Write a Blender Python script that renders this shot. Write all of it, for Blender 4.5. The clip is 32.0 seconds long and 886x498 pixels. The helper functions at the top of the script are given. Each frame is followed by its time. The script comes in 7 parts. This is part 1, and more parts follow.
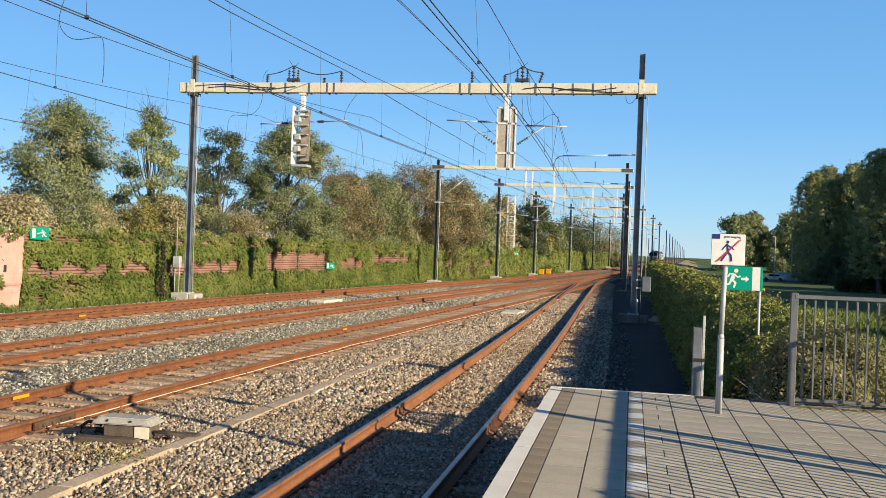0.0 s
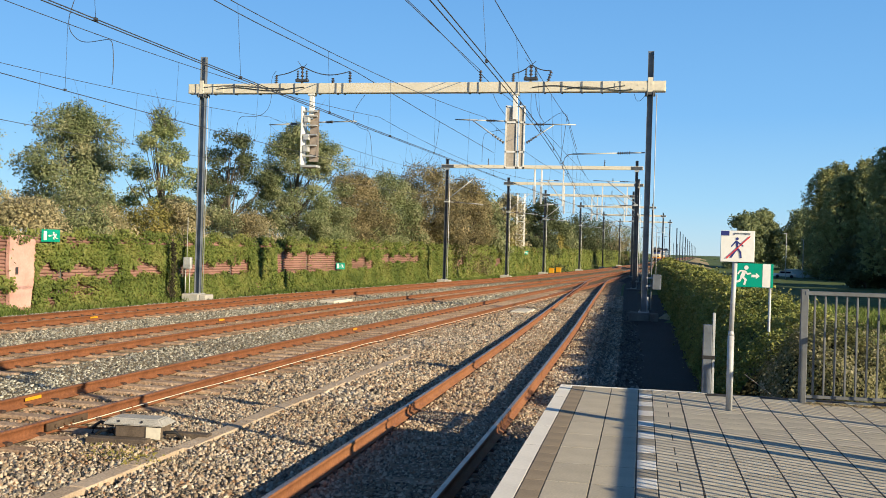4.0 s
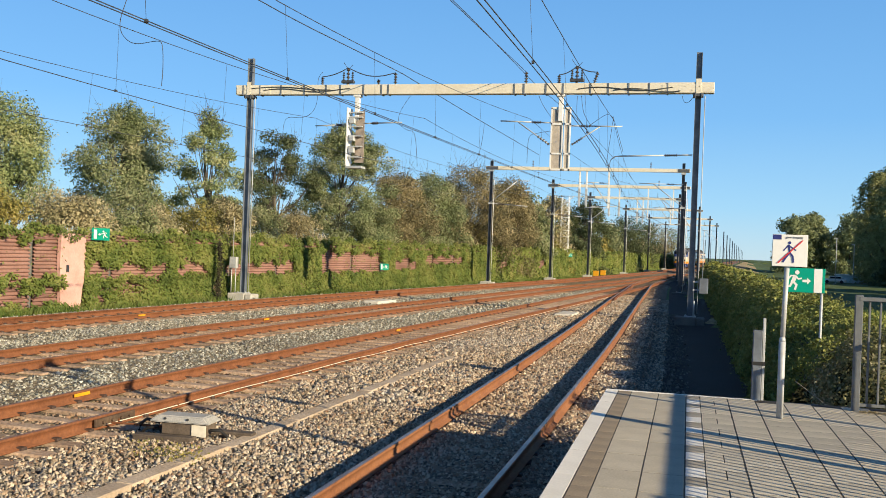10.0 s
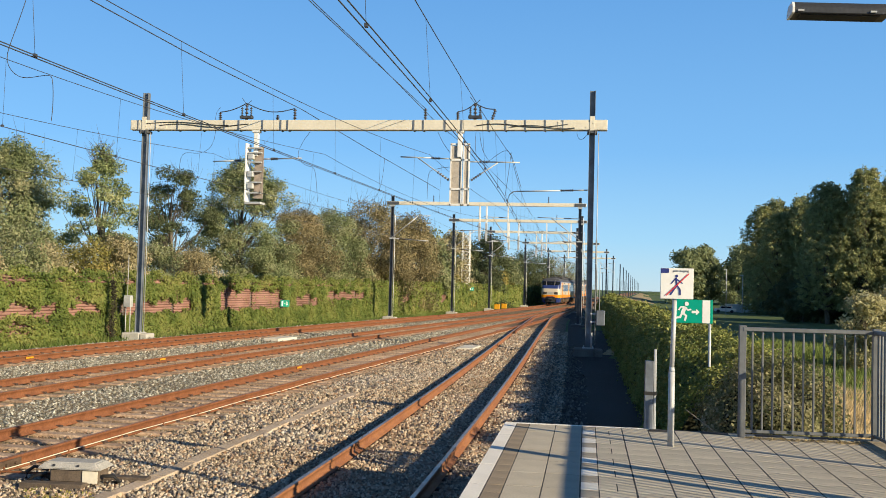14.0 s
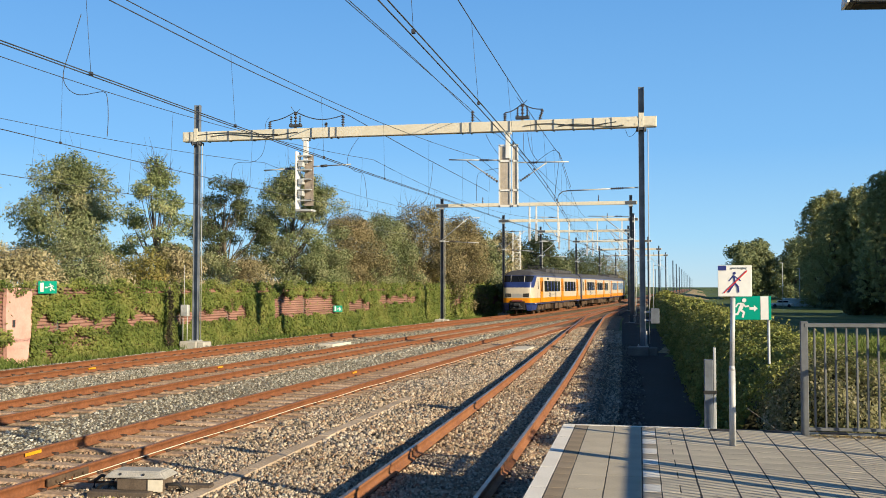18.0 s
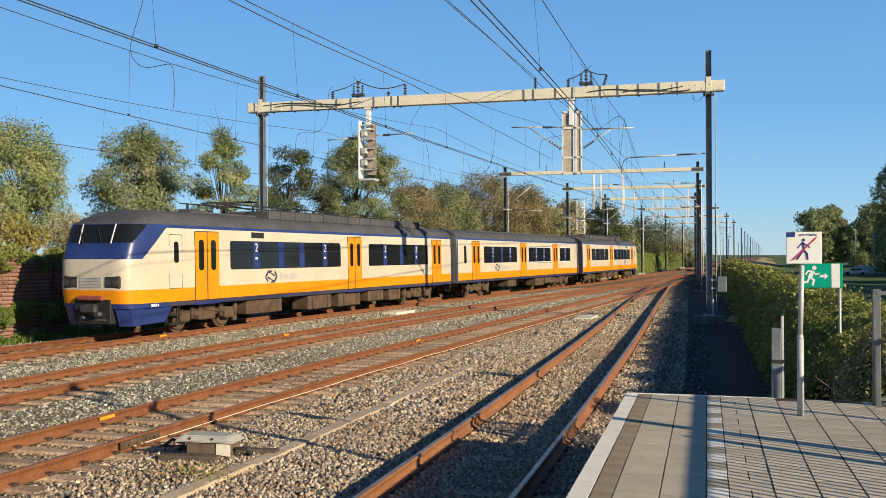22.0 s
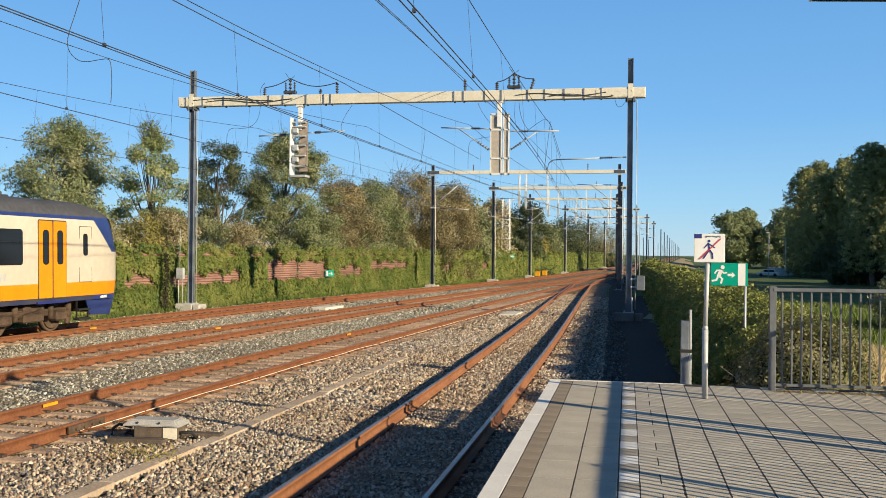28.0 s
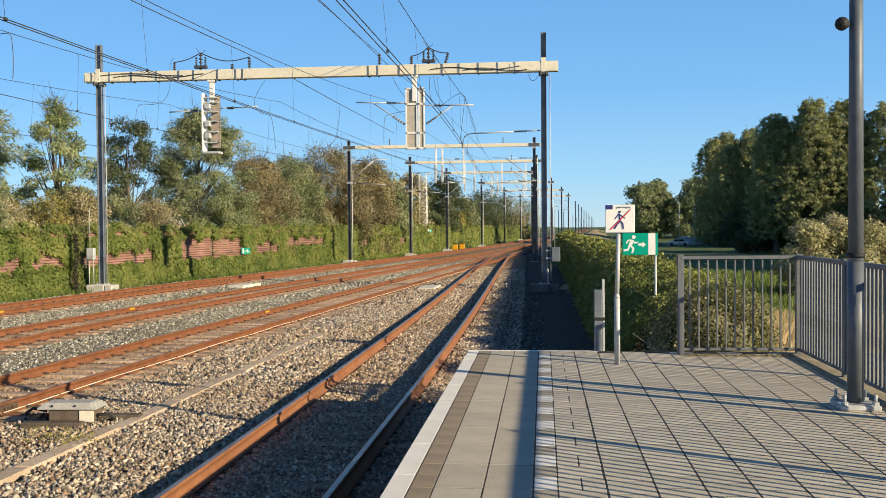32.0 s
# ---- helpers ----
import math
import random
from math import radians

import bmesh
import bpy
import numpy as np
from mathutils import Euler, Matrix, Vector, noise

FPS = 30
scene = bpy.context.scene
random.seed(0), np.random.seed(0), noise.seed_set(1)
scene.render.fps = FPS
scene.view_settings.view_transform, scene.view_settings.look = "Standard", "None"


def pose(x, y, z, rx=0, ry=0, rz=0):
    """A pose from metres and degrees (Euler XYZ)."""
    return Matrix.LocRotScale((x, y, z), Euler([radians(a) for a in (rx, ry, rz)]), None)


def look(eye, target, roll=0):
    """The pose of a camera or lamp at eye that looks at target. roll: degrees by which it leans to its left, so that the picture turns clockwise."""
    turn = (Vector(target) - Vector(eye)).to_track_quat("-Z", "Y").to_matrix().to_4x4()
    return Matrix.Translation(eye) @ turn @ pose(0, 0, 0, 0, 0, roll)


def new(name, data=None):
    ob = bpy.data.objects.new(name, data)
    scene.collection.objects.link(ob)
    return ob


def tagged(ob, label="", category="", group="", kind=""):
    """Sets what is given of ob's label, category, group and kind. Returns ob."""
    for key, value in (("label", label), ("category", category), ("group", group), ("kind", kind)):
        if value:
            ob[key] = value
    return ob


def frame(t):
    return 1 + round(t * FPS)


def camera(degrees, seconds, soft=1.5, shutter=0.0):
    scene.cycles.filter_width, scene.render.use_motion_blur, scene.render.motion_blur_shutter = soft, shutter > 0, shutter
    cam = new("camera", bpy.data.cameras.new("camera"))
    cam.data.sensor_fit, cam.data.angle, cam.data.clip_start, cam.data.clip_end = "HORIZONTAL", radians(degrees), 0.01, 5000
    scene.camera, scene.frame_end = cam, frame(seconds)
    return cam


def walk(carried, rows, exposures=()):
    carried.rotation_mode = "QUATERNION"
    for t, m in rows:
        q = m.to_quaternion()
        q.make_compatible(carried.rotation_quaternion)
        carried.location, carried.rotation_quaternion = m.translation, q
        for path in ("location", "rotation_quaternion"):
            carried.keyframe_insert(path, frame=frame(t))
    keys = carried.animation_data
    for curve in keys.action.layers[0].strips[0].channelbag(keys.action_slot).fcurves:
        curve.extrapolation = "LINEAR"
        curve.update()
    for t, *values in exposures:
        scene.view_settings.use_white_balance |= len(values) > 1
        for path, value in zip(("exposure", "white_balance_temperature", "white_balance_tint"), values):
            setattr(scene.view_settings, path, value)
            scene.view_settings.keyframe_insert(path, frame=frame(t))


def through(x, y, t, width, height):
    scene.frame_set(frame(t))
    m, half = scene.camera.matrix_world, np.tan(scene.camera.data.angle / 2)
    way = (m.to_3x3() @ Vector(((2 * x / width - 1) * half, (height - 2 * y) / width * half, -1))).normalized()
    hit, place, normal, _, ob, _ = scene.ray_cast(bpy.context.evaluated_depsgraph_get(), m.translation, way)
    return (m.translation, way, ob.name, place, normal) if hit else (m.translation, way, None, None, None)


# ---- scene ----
# Camera: a hand-held phone at the platform's end. Rows: seconds, x, y, z, yaw, pitch, roll.
LENS = 49.9
cam = camera(LENS, 32.0, soft=0.8, shutter=0.0)
VIEW = [
    (0.0, -0.040, 0.434, 1.620, 11.25, -0.05, 2.10),
    (0.5, -0.039, 0.461, 1.623, 11.31, 0.09, 1.82),
    (1.0, -0.043, 0.445, 1.613, 11.39, 0.19, 1.88),
    (1.5, -0.039, 0.413, 1.612, 11.39, 0.09, 1.79),
    (2.0, -0.043, 0.416, 1.619, 11.40, 0.08, 1.60),
    (2.5, -0.042, 0.428, 1.611, 11.37, -0.01, 1.39),
    (4.5, -0.024, 0.430, 1.613, 11.92, -0.15, 1.75),
    (5.0, -0.045, 0.406, 1.605, 9.79, -0.91, 0.24),
    (5.5, -0.071, 0.415, 1.607, 11.51, -0.83, 1.65),
    (6.0, -0.058, 0.434, 1.608, 10.91, -1.06, 1.31),
    (6.5, -0.041, 0.406, 1.613, 10.21, -0.85, 1.49),
    (7.0, -0.028, 0.413, 1.604, 9.58, -1.08, 1.45),
    (7.5, -0.022, 0.393, 1.608, 8.74, -0.64, 1.60),
    (8.0, -0.011, 0.405, 1.609, 8.59, -0.96, 1.61),
    (8.5, -0.001, 0.440, 1.603, 8.72, -0.35, 1.40),
    (9.0, -0.001, 0.400, 1.615, 8.71, 0.56, 1.17),
    (9.5, -0.012, 0.404, 1.618, 8.64, 0.85, 1.46),
    (10.0, -0.060, 0.484, 1.611, 14.46, -0.09, 2.17),
    (10.5, -0.052, 0.467, 1.589, 13.44, -1.51, 1.01),
    (11.0, -0.046, 0.438, 1.596, 11.78, -1.50, 0.55),
    (11.5, -0.023, 0.451, 1.598, 8.93, -1.38, 1.41),
    (12.0, -0.018, 0.382, 1.604, 7.73, -0.52, 1.72),
    (12.5, -0.011, 0.375, 1.610, 7.20, 0.17, 1.67),
    (13.0, -0.007, 0.396, 1.616, 7.45, -0.09, 1.95),
    (13.5, 0.002, 0.394, 1.626, 7.42, 2.10, 1.94),
    (14.0, -0.003, 0.408, 1.632, 8.65, 2.18, 1.47),
    (14.5, -0.004, 0.377, 1.632, 8.95, 2.60, 1.27),
    (16.5, -0.019, 0.382, 1.630, 10.72, 1.72, 1.60),
    (17.0, -0.018, 0.354, 1.636, 10.32, 1.49, 1.55),
    (17.5, -0.007, 0.380, 1.637, 10.13, 1.15, 1.28),
    (18.0, -0.039, 0.386, 1.655, 11.65, 2.25, 0.01),
    (18.5, -0.030, 0.396, 1.658, 11.66, 1.60, 0.53),
    (19.0, -0.022, 0.431, 1.639, 12.99, -0.55, -0.53),
    (19.5, -0.013, 0.426, 1.647, 13.75, -0.23, -0.10),
    (20.0, -0.014, 0.380, 1.660, 14.49, 0.13, -0.32),
    (20.5, -0.017, 0.439, 1.639, 14.51, -0.21, -0.17),
    (21.0, -0.026, 0.378, 1.648, 14.72, -0.33, -0.14),
    (21.5, -0.018, 0.419, 1.654, 15.17, 0.06, -0.15),
    (22.0, -0.017, 0.422, 1.649, 15.48, 0.37, -0.17),
    (22.5, -0.024, 0.406, 1.655, 16.05, 0.53, -0.42),
    (23.0, -0.020, 0.409, 1.648, 16.03, 0.98, -0.79),
    (23.5, -0.011, 0.405, 1.651, 15.64, 0.26, -0.60),
    (24.0, -0.012, 0.378, 1.641, 13.29, 0.34, -0.25),
    (24.5, -0.016, 0.412, 1.634, 12.85, -1.04, 0.32),
    (25.0, -0.002, 0.104, 1.632, 12.71, -0.20, 0.44),
    (25.5, 0.021, -0.388, 1.640, 12.26, 0.07, 0.91),
    (27.5, 0.026, -0.403, 1.629, 11.41, 0.38, 0.99),
    (28.0, 0.026, -0.439, 1.629, 10.98, 0.23, 0.57),
    (28.5, 0.025, -0.431, 1.636, 10.63, 0.04, 0.32),
    (29.0, 0.026, -0.437, 1.632, 10.19, -0.32, 0.40),
    (29.5, 0.023, -0.455, 1.624, 9.85, -0.95, 0.24),
    (30.0, 0.025, -0.482, 1.622, 9.00, -0.97, 0.18),
    (30.5, 0.040, -0.503, 1.623, 7.45, -1.48, -0.08),
    (31.0, 0.036, -0.551, 1.620, 6.71, -1.61, -0.33),
    (31.5, 0.044, -0.565, 1.623, 6.33, -1.36, -0.45),
    (32.0, 0.044, -0.560, 1.625, 6.03, -1.29, -0.44),
]


def held(x, y, z, yaw, pitch, roll):
    return pose(x, y, z, 0, 0, yaw) @ pose(0, 0, 0, 90 + pitch) @ pose(0, 0, 0, 0, 0, roll)


walk(cam, [(t, held(*row)) for t, *row in VIEW], [(t, e + 0.1, 6500, 5) for t, e in ((0.0, 0.52), (19.0, 0.52), (21.0, 0.42), (22.5, 0.32), (24.0, 0.24), (25.3, 0.24), (27.5, 0.38), (29.0, 0.52), (32.0, 0.52))])

# ---- light: a low clear October sun from the right, behind the camera ----
SUN_TO = Vector((0.883, -0.469, 0.0)).normalized() * math.cos(radians(18.05)) + Vector((0, 0, math.sin(radians(18.05))))
sun = new("sun", bpy.data.lights.new("sun", "SUN"))
sun.data.energy, sun.data.angle, sun.data.color = 5.0, radians(0.45), (1.0, 0.82, 0.58)
sun.matrix_world = look((0, 0, 60), Vector((0, 0, 60)) - SUN_TO)
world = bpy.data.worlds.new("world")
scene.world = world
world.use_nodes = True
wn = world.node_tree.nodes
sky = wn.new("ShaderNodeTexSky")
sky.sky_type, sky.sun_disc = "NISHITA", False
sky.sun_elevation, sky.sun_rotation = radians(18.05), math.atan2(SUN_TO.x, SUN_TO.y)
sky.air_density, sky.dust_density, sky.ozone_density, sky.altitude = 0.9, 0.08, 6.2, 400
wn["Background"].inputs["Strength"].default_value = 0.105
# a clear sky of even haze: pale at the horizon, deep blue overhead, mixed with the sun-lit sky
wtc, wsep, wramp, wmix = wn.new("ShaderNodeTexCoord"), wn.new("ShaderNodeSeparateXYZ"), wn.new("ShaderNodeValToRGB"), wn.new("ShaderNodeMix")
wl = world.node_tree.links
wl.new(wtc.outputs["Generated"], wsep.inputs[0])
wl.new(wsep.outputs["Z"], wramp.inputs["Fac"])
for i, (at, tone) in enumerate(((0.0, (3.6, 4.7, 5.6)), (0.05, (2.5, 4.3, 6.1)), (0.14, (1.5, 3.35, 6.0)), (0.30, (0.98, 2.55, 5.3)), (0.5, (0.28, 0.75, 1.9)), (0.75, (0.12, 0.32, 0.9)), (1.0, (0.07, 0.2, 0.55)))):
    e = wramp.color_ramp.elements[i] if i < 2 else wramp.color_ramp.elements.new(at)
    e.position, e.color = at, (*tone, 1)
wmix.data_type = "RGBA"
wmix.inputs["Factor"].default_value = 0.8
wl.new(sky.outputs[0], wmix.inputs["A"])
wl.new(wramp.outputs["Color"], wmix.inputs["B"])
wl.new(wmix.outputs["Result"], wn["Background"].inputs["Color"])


# ---- materials ----
def mat(name, a, b, scale=3.0, rough=0.8, metal=0.0, bump=0.0, bscale=None, grain=0.25, gscale=40.0, spec=0.4, per_object=0.0):
    """Two base colours mixed by a coarse noise, a fine grain over them, and a fine relief."""
    m = bpy.data.materials.new(name)
    m.use_nodes = True
    n, k = m.node_tree.nodes, m.node_tree.links
    p = n["Principled BSDF"]
    tc = n.new("ShaderNodeTexCoord")
    n1 = n.new("ShaderNodeTexNoise")
    n1.inputs["Scale"].default_value, n1.inputs["Detail"].default_value = scale, 5
    k.new(tc.outputs["Object"], n1.inputs["Vector"])
    ramp = n.new("ShaderNodeValToRGB")
    ramp.color_ramp.elements[0].position, ramp.color_ramp.elements[1].position = 0.35, 0.65
    ramp.color_ramp.elements[0].color, ramp.color_ramp.elements[1].color = (*a, 1), (*b, 1)
    k.new(n1.outputs["Fac"], ramp.inputs["Fac"])
    n2 = n.new("ShaderNodeTexNoise")
    n2.inputs["Scale"].default_value, n2.inputs["Detail"].default_value = gscale, 3
    k.new(tc.outputs["Object"], n2.inputs["Vector"])
    mr = n.new("ShaderNodeMapRange")
    mr.inputs["From Min"].default_value, mr.inputs["From Max"].default_value = 0.25, 0.75
    mr.inputs["To Min"].default_value, mr.inputs["To Max"].default_value = 1 - grain, 1 + grain
    k.new(n2.outputs["Fac"], mr.inputs["Value"])
    hsv = n.new("ShaderNodeHueSaturation")
    k.new(ramp.outputs["Color"], hsv.inputs["Color"])
    if per_object:
        oi = n.new("ShaderNodeObjectInfo")
        m2 = n.new("ShaderNodeMapRange")
        m2.inputs["To Min"].default_value, m2.inputs["To Max"].default_value = 1 - per_object, 1 + per_object
        k.new(oi.outputs["Random"], m2.inputs["Value"])
        mul = n.new("ShaderNodeMath")
        mul.operation = "MULTIPLY"
        k.new(mr.outputs[0], mul.inputs[0])
        k.new(m2.outputs[0], mul.inputs[1])
        k.new(mul.outputs[0], hsv.inputs["Value"])
    else:
        k.new(mr.outputs[0], hsv.inputs["Value"])
    k.new(hsv.outputs["Color"], p.inputs["Base Color"])
    p.inputs["Roughness"].default_value, p.inputs["Metallic"].default_value = rough, metal
    p.inputs["Specular IOR Level"].default_value = spec
    if bump:
        n3 = n.new("ShaderNodeTexNoise")
        n3.inputs["Scale"].default_value, n3.inputs["Detail"].default_value = bscale or gscale, 4
        k.new(tc.outputs["Object"], n3.inputs["Vector"])
        bp = n.new("ShaderNodeBump")
        bp.inputs["Strength"].default_value, bp.inputs["Distance"].default_value = bump, 0.02
        k.new(n3.outputs["Fac"], bp.inputs["Height"])
        k.new(bp.outputs["Normal"], p.inputs["Normal"])
    return m


def stone_mat(name, cols, size, bump=1.0, islands=False, patch=None):
    """Loose stones: each cell, or each loose piece, takes one of the colours."""
    m = bpy.data.materials.new(name)
    m.use_nodes = True
    n, k = m.node_tree.nodes, m.node_tree.links
    p = n["Principled BSDF"]
    p.inputs["Roughness"].default_value, p.inputs["Specular IOR Level"].default_value = 0.9, 0.25
    tc = n.new("ShaderNodeTexCoord")
    ramp = n.new("ShaderNodeValToRGB")
    ramp.color_ramp.interpolation = "LINEAR"
    el = ramp.color_ramp.elements
    for i, c in enumerate(cols):
        e = el[i] if i < 2 else el.new(1.0)
        e.position, e.color = i / (len(cols) - 1), (*c, 1)
    if islands:
        g = n.new("ShaderNodeNewGeometry")
        k.new(g.outputs["Random Per Island"], ramp.inputs["Fac"])
    else:
        v = n.new("ShaderNodeTexVoronoi")
        v.inputs["Scale"].default_value = 1 / size
        k.new(tc.outputs["Object"], v.inputs["Vector"])
        sep = n.new("ShaderNodeSeparateColor")
        k.new(v.outputs["Color"], sep.inputs[0])
        k.new(sep.outputs[0], ramp.inputs["Fac"])
        bp = n.new("ShaderNodeBump")
        bp.invert = True
        bp.inputs["Strength"].default_value, bp.inputs["Distance"].default_value = bump, size * 0.9
        k.new(v.outputs["Distance"], bp.inputs["Height"])
        k.new(bp.outputs["Normal"], p.inputs["Normal"])
    n1 = n.new("ShaderNodeTexNoise")
    n1.inputs["Scale"].default_value, n1.inputs["Detail"].default_value = 0.5, 4
    k.new(tc.outputs["Object"], n1.inputs["Vector"])
    mr = n.new("ShaderNodeMapRange")
    mr.inputs["From Min"].default_value, mr.inputs["From Max"].default_value = 0.3, 0.7
    k.new(n1.outputs["Fac"], mr.inputs["Value"])
    mix = n.new("ShaderNodeMix")
    mix.data_type, mix.blend_type = "RGBA", "MULTIPLY"
    mix.inputs["B"].default_value = (*(patch or (0.8, 0.74, 0.68)), 1)
    k.new(mr.outputs[0], mix.inputs["Factor"])
    k.new(ramp.outputs["Color"], mix.inputs["A"])
    k.new(mix.outputs["Result"], p.inputs["Base Color"])
    return m


def leaf_mat(name, cols, through=0.3, patch=0.34, own=0.42):
    """Leaves: each takes its own tint, light passes through in part, larger patches differ."""
    m = bpy.data.materials.new(name)
    m.use_nodes = True
    n, k = m.node_tree.nodes, m.node_tree.links
    p = n["Principled BSDF"]
    p.inputs["Roughness"].default_value, p.inputs["Specular IOR Level"].default_value = 0.6, 0.3
    g = n.new("ShaderNodeNewGeometry")
    tc = n.new("ShaderNodeTexCoord")
    n1 = n.new("ShaderNodeTexNoise")
    n1.inputs["Scale"].default_value, n1.inputs["Detail"].default_value = 0.8, 4
    k.new(tc.outputs["Object"], n1.inputs["Vector"])
    mr = n.new("ShaderNodeMapRange")
    mr.inputs["From Min"].default_value, mr.inputs["From Max"].default_value = 0.3, 0.7
    mr.inputs["To Min"].default_value, mr.inputs["To Max"].default_value = 0.5 * (1 - own) - patch, 0.5 * (1 - own) + patch
    part_of = n.new("ShaderNodeMath")
    part_of.operation = "MULTIPLY"
    part_of.inputs[1].default_value = own
    k.new(g.outputs["Random Per Island"], part_of.inputs[0])
    k.new(n1.outputs["Fac"], mr.inputs["Value"])
    add = n.new("ShaderNodeMath")
    add.use_clamp = True
    k.new(part_of.outputs[0], add.inputs[0])
    k.new(mr.outputs[0], add.inputs[1])
    ramp = n.new("ShaderNodeValToRGB")
    el = ramp.color_ramp.elements
    for i, c in enumerate(cols):
        e = el[i] if i < 2 else el.new(1.0)
        e.position, e.color = i / (len(cols) - 1), (*c, 1)
    k.new(add.outputs[0], ramp.inputs["Fac"])
    k.new(ramp.outputs["Color"], p.inputs["Base Color"])
    tr = n.new("ShaderNodeBsdfTranslucent")
    k.new(ramp.outputs["Color"], tr.inputs["Color"])
    mx = n.new("ShaderNodeMixShader")
    mx.inputs[0].default_value = through
    k.new(p.outputs[0], mx.inputs[1])
    k.new(tr.outputs[0], mx.inputs[2])
    k.new(mx.outputs[0], n["Material Output"].inputs["Surface"])
    return m


def glass_mat(name, tint, rough=0.05, spec=0.2):
    m = bpy.data.materials.new(name)
    m.use_nodes = True
    p = m.node_tree.nodes["Principled BSDF"]
    p.inputs["Base Color"].default_value = (*tint, 1)
    p.inputs["Roughness"].default_value, p.inputs["Specular IOR Level"].default_value = rough, spec
    return m


# bed colours kept dark to stand in for shadow between the loose stones
BALLAST = stone_mat("ballast", [(0.0535, 0.0431, 0.0323), (0.178, 0.146, 0.108), (0.297, 0.248, 0.185), (0.155, 0.0941, 0.0556), (0.392, 0.334, 0.254), (0.119, 0.102, 0.0786)], 0.05)
BALLAST_GREY = stone_mat("ballast_grey", [(0.104, 0.0867, 0.0611), (0.268, 0.226, 0.149), (0.389, 0.324, 0.216), (0.191, 0.15, 0.0945), (0.467, 0.393, 0.261)], 0.05)
STONES = stone_mat("loose_stones", [(0.102, 0.0912, 0.0755), (0.316, 0.278, 0.223), (0.509, 0.442, 0.351), (0.673, 0.595, 0.48), (0.325, 0.192, 0.111), (0.815, 0.72, 0.591), (0.438, 0.336, 0.249), (0.225, 0.202, 0.163)], 0.05, islands=True, patch=(0.85, 0.763, 0.655))
STONES_RUST = stone_mat("rust_stained_stones", [(0.159, 0.106, 0.075), (0.392, 0.281, 0.194), (0.551, 0.425, 0.312), (0.294, 0.181, 0.112), (0.686, 0.575, 0.45)], 0.05, islands=True)
STONES_GREY = stone_mat("loose_grey_stones", [(0.106, 0.106, 0.0926), (0.356, 0.356, 0.291), (0.529, 0.515, 0.437), (0.265, 0.231, 0.171), (0.767, 0.741, 0.635), (0.198, 0.198, 0.171)], 0.05, islands=True)
# verge stones coloured darker to stand in for the shade beside the track
STONES_VERGE = stone_mat("shade_dark_verge_stones", [(0.05, 0.05, 0.046), (0.15, 0.15, 0.13), (0.22, 0.215, 0.19), (0.11, 0.10, 0.08), (0.33, 0.32, 0.29)], 0.05, islands=True)
# dark grit, with the path's shadow also put into its colour
GRIT = stone_mat("shade_darkened_path_grit", [(0.022, 0.022, 0.022), (0.0396, 0.0396, 0.0374), (0.0528, 0.0506, 0.0484)], 0.02, 0.5)
GRASS = mat("grass_ground", (0.05, 0.09, 0.015), (0.095, 0.135, 0.03), 0.35, 0.95, bump=1.0, bscale=3, gscale=6, grain=0.45)
STRAW = mat("dry_grass", (0.30, 0.23, 0.11), (0.42, 0.32, 0.17), 0.4, 0.95, bump=1.0, bscale=4, gscale=9, grain=0.4)
RUST = mat("rusty_rail", (0.162, 0.0607, 0.025), (0.219, 0.085, 0.0351), 4, 0.75, 0.0, 0.3, 60, 0.25, 25)
RUST_BRIGHT = mat("orange_rail_rust", (0.28, 0.122, 0.052), (0.215, 0.087, 0.038), 2.5, 0.75, 0.0, 0.3, 60, 0.2, 25)
RAIL_TOP = mat("worn_rail_head", (0.42, 0.36, 0.33), (0.30, 0.22, 0.18), 2, 0.38, 0.7, 0.0)
RAIL_TOP_RUST = mat("rust_filmed_rail_head", (0.30, 0.14, 0.075), (0.36, 0.19, 0.11), 2, 0.5, 0.3, 0.0)
SLEEPER = mat("weathered_sleeper", (0.33, 0.225, 0.15), (0.48, 0.345, 0.24), 2, 0.9, 0, 0.6, 30, 0.35, 20, per_object=0.25)
CLIP = mat("dark_rail_clip", (0.05, 0.035, 0.03), (0.08, 0.05, 0.04), 5, 0.7)
CONCRETE = mat("pale_concrete", (0.42, 0.40, 0.36), (0.52, 0.49, 0.44), 2, 0.9, 0, 0.4, 40, 0.2, 30)
CONCRETE_PALE = mat("bleached_concrete", (0.60, 0.55, 0.46), (0.70, 0.65, 0.56), 2, 0.9, 0, 0.4, 40, 0.15, 30)
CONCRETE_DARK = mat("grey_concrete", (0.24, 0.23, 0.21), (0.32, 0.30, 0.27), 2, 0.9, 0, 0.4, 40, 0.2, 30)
TROUGH = mat("concrete_trough_lid", (0.46, 0.35, 0.245), (0.56, 0.44, 0.32), 1.5, 0.9, 0, 0.5, 40, 0.22, 25, per_object=0.12)
TILE_LIGHT = mat("light_grey_paving", (0.451, 0.397, 0.307), (0.528, 0.466, 0.362), 3, 0.85, 0, 0.14, 90, 0.14, 60, per_object=0.07)
TILE_DARK = mat("dark_grey_paving", (0.265, 0.209, 0.144), (0.341, 0.267, 0.181), 3, 0.85, 0, 0.14, 90, 0.16, 60, per_object=0.04)
TILE = mat("mid_grey_paving", (0.535, 0.468, 0.353), (0.648, 0.568, 0.434), 3, 0.85, 0, 0.14, 90, 0.14, 60, per_object=0.08)
TILE_MID = mat("plain_grey_paving", (0.36, 0.31, 0.235), (0.45, 0.39, 0.30), 3, 0.85, 0, 0.14, 90, 0.14, 60, per_object=0.08)
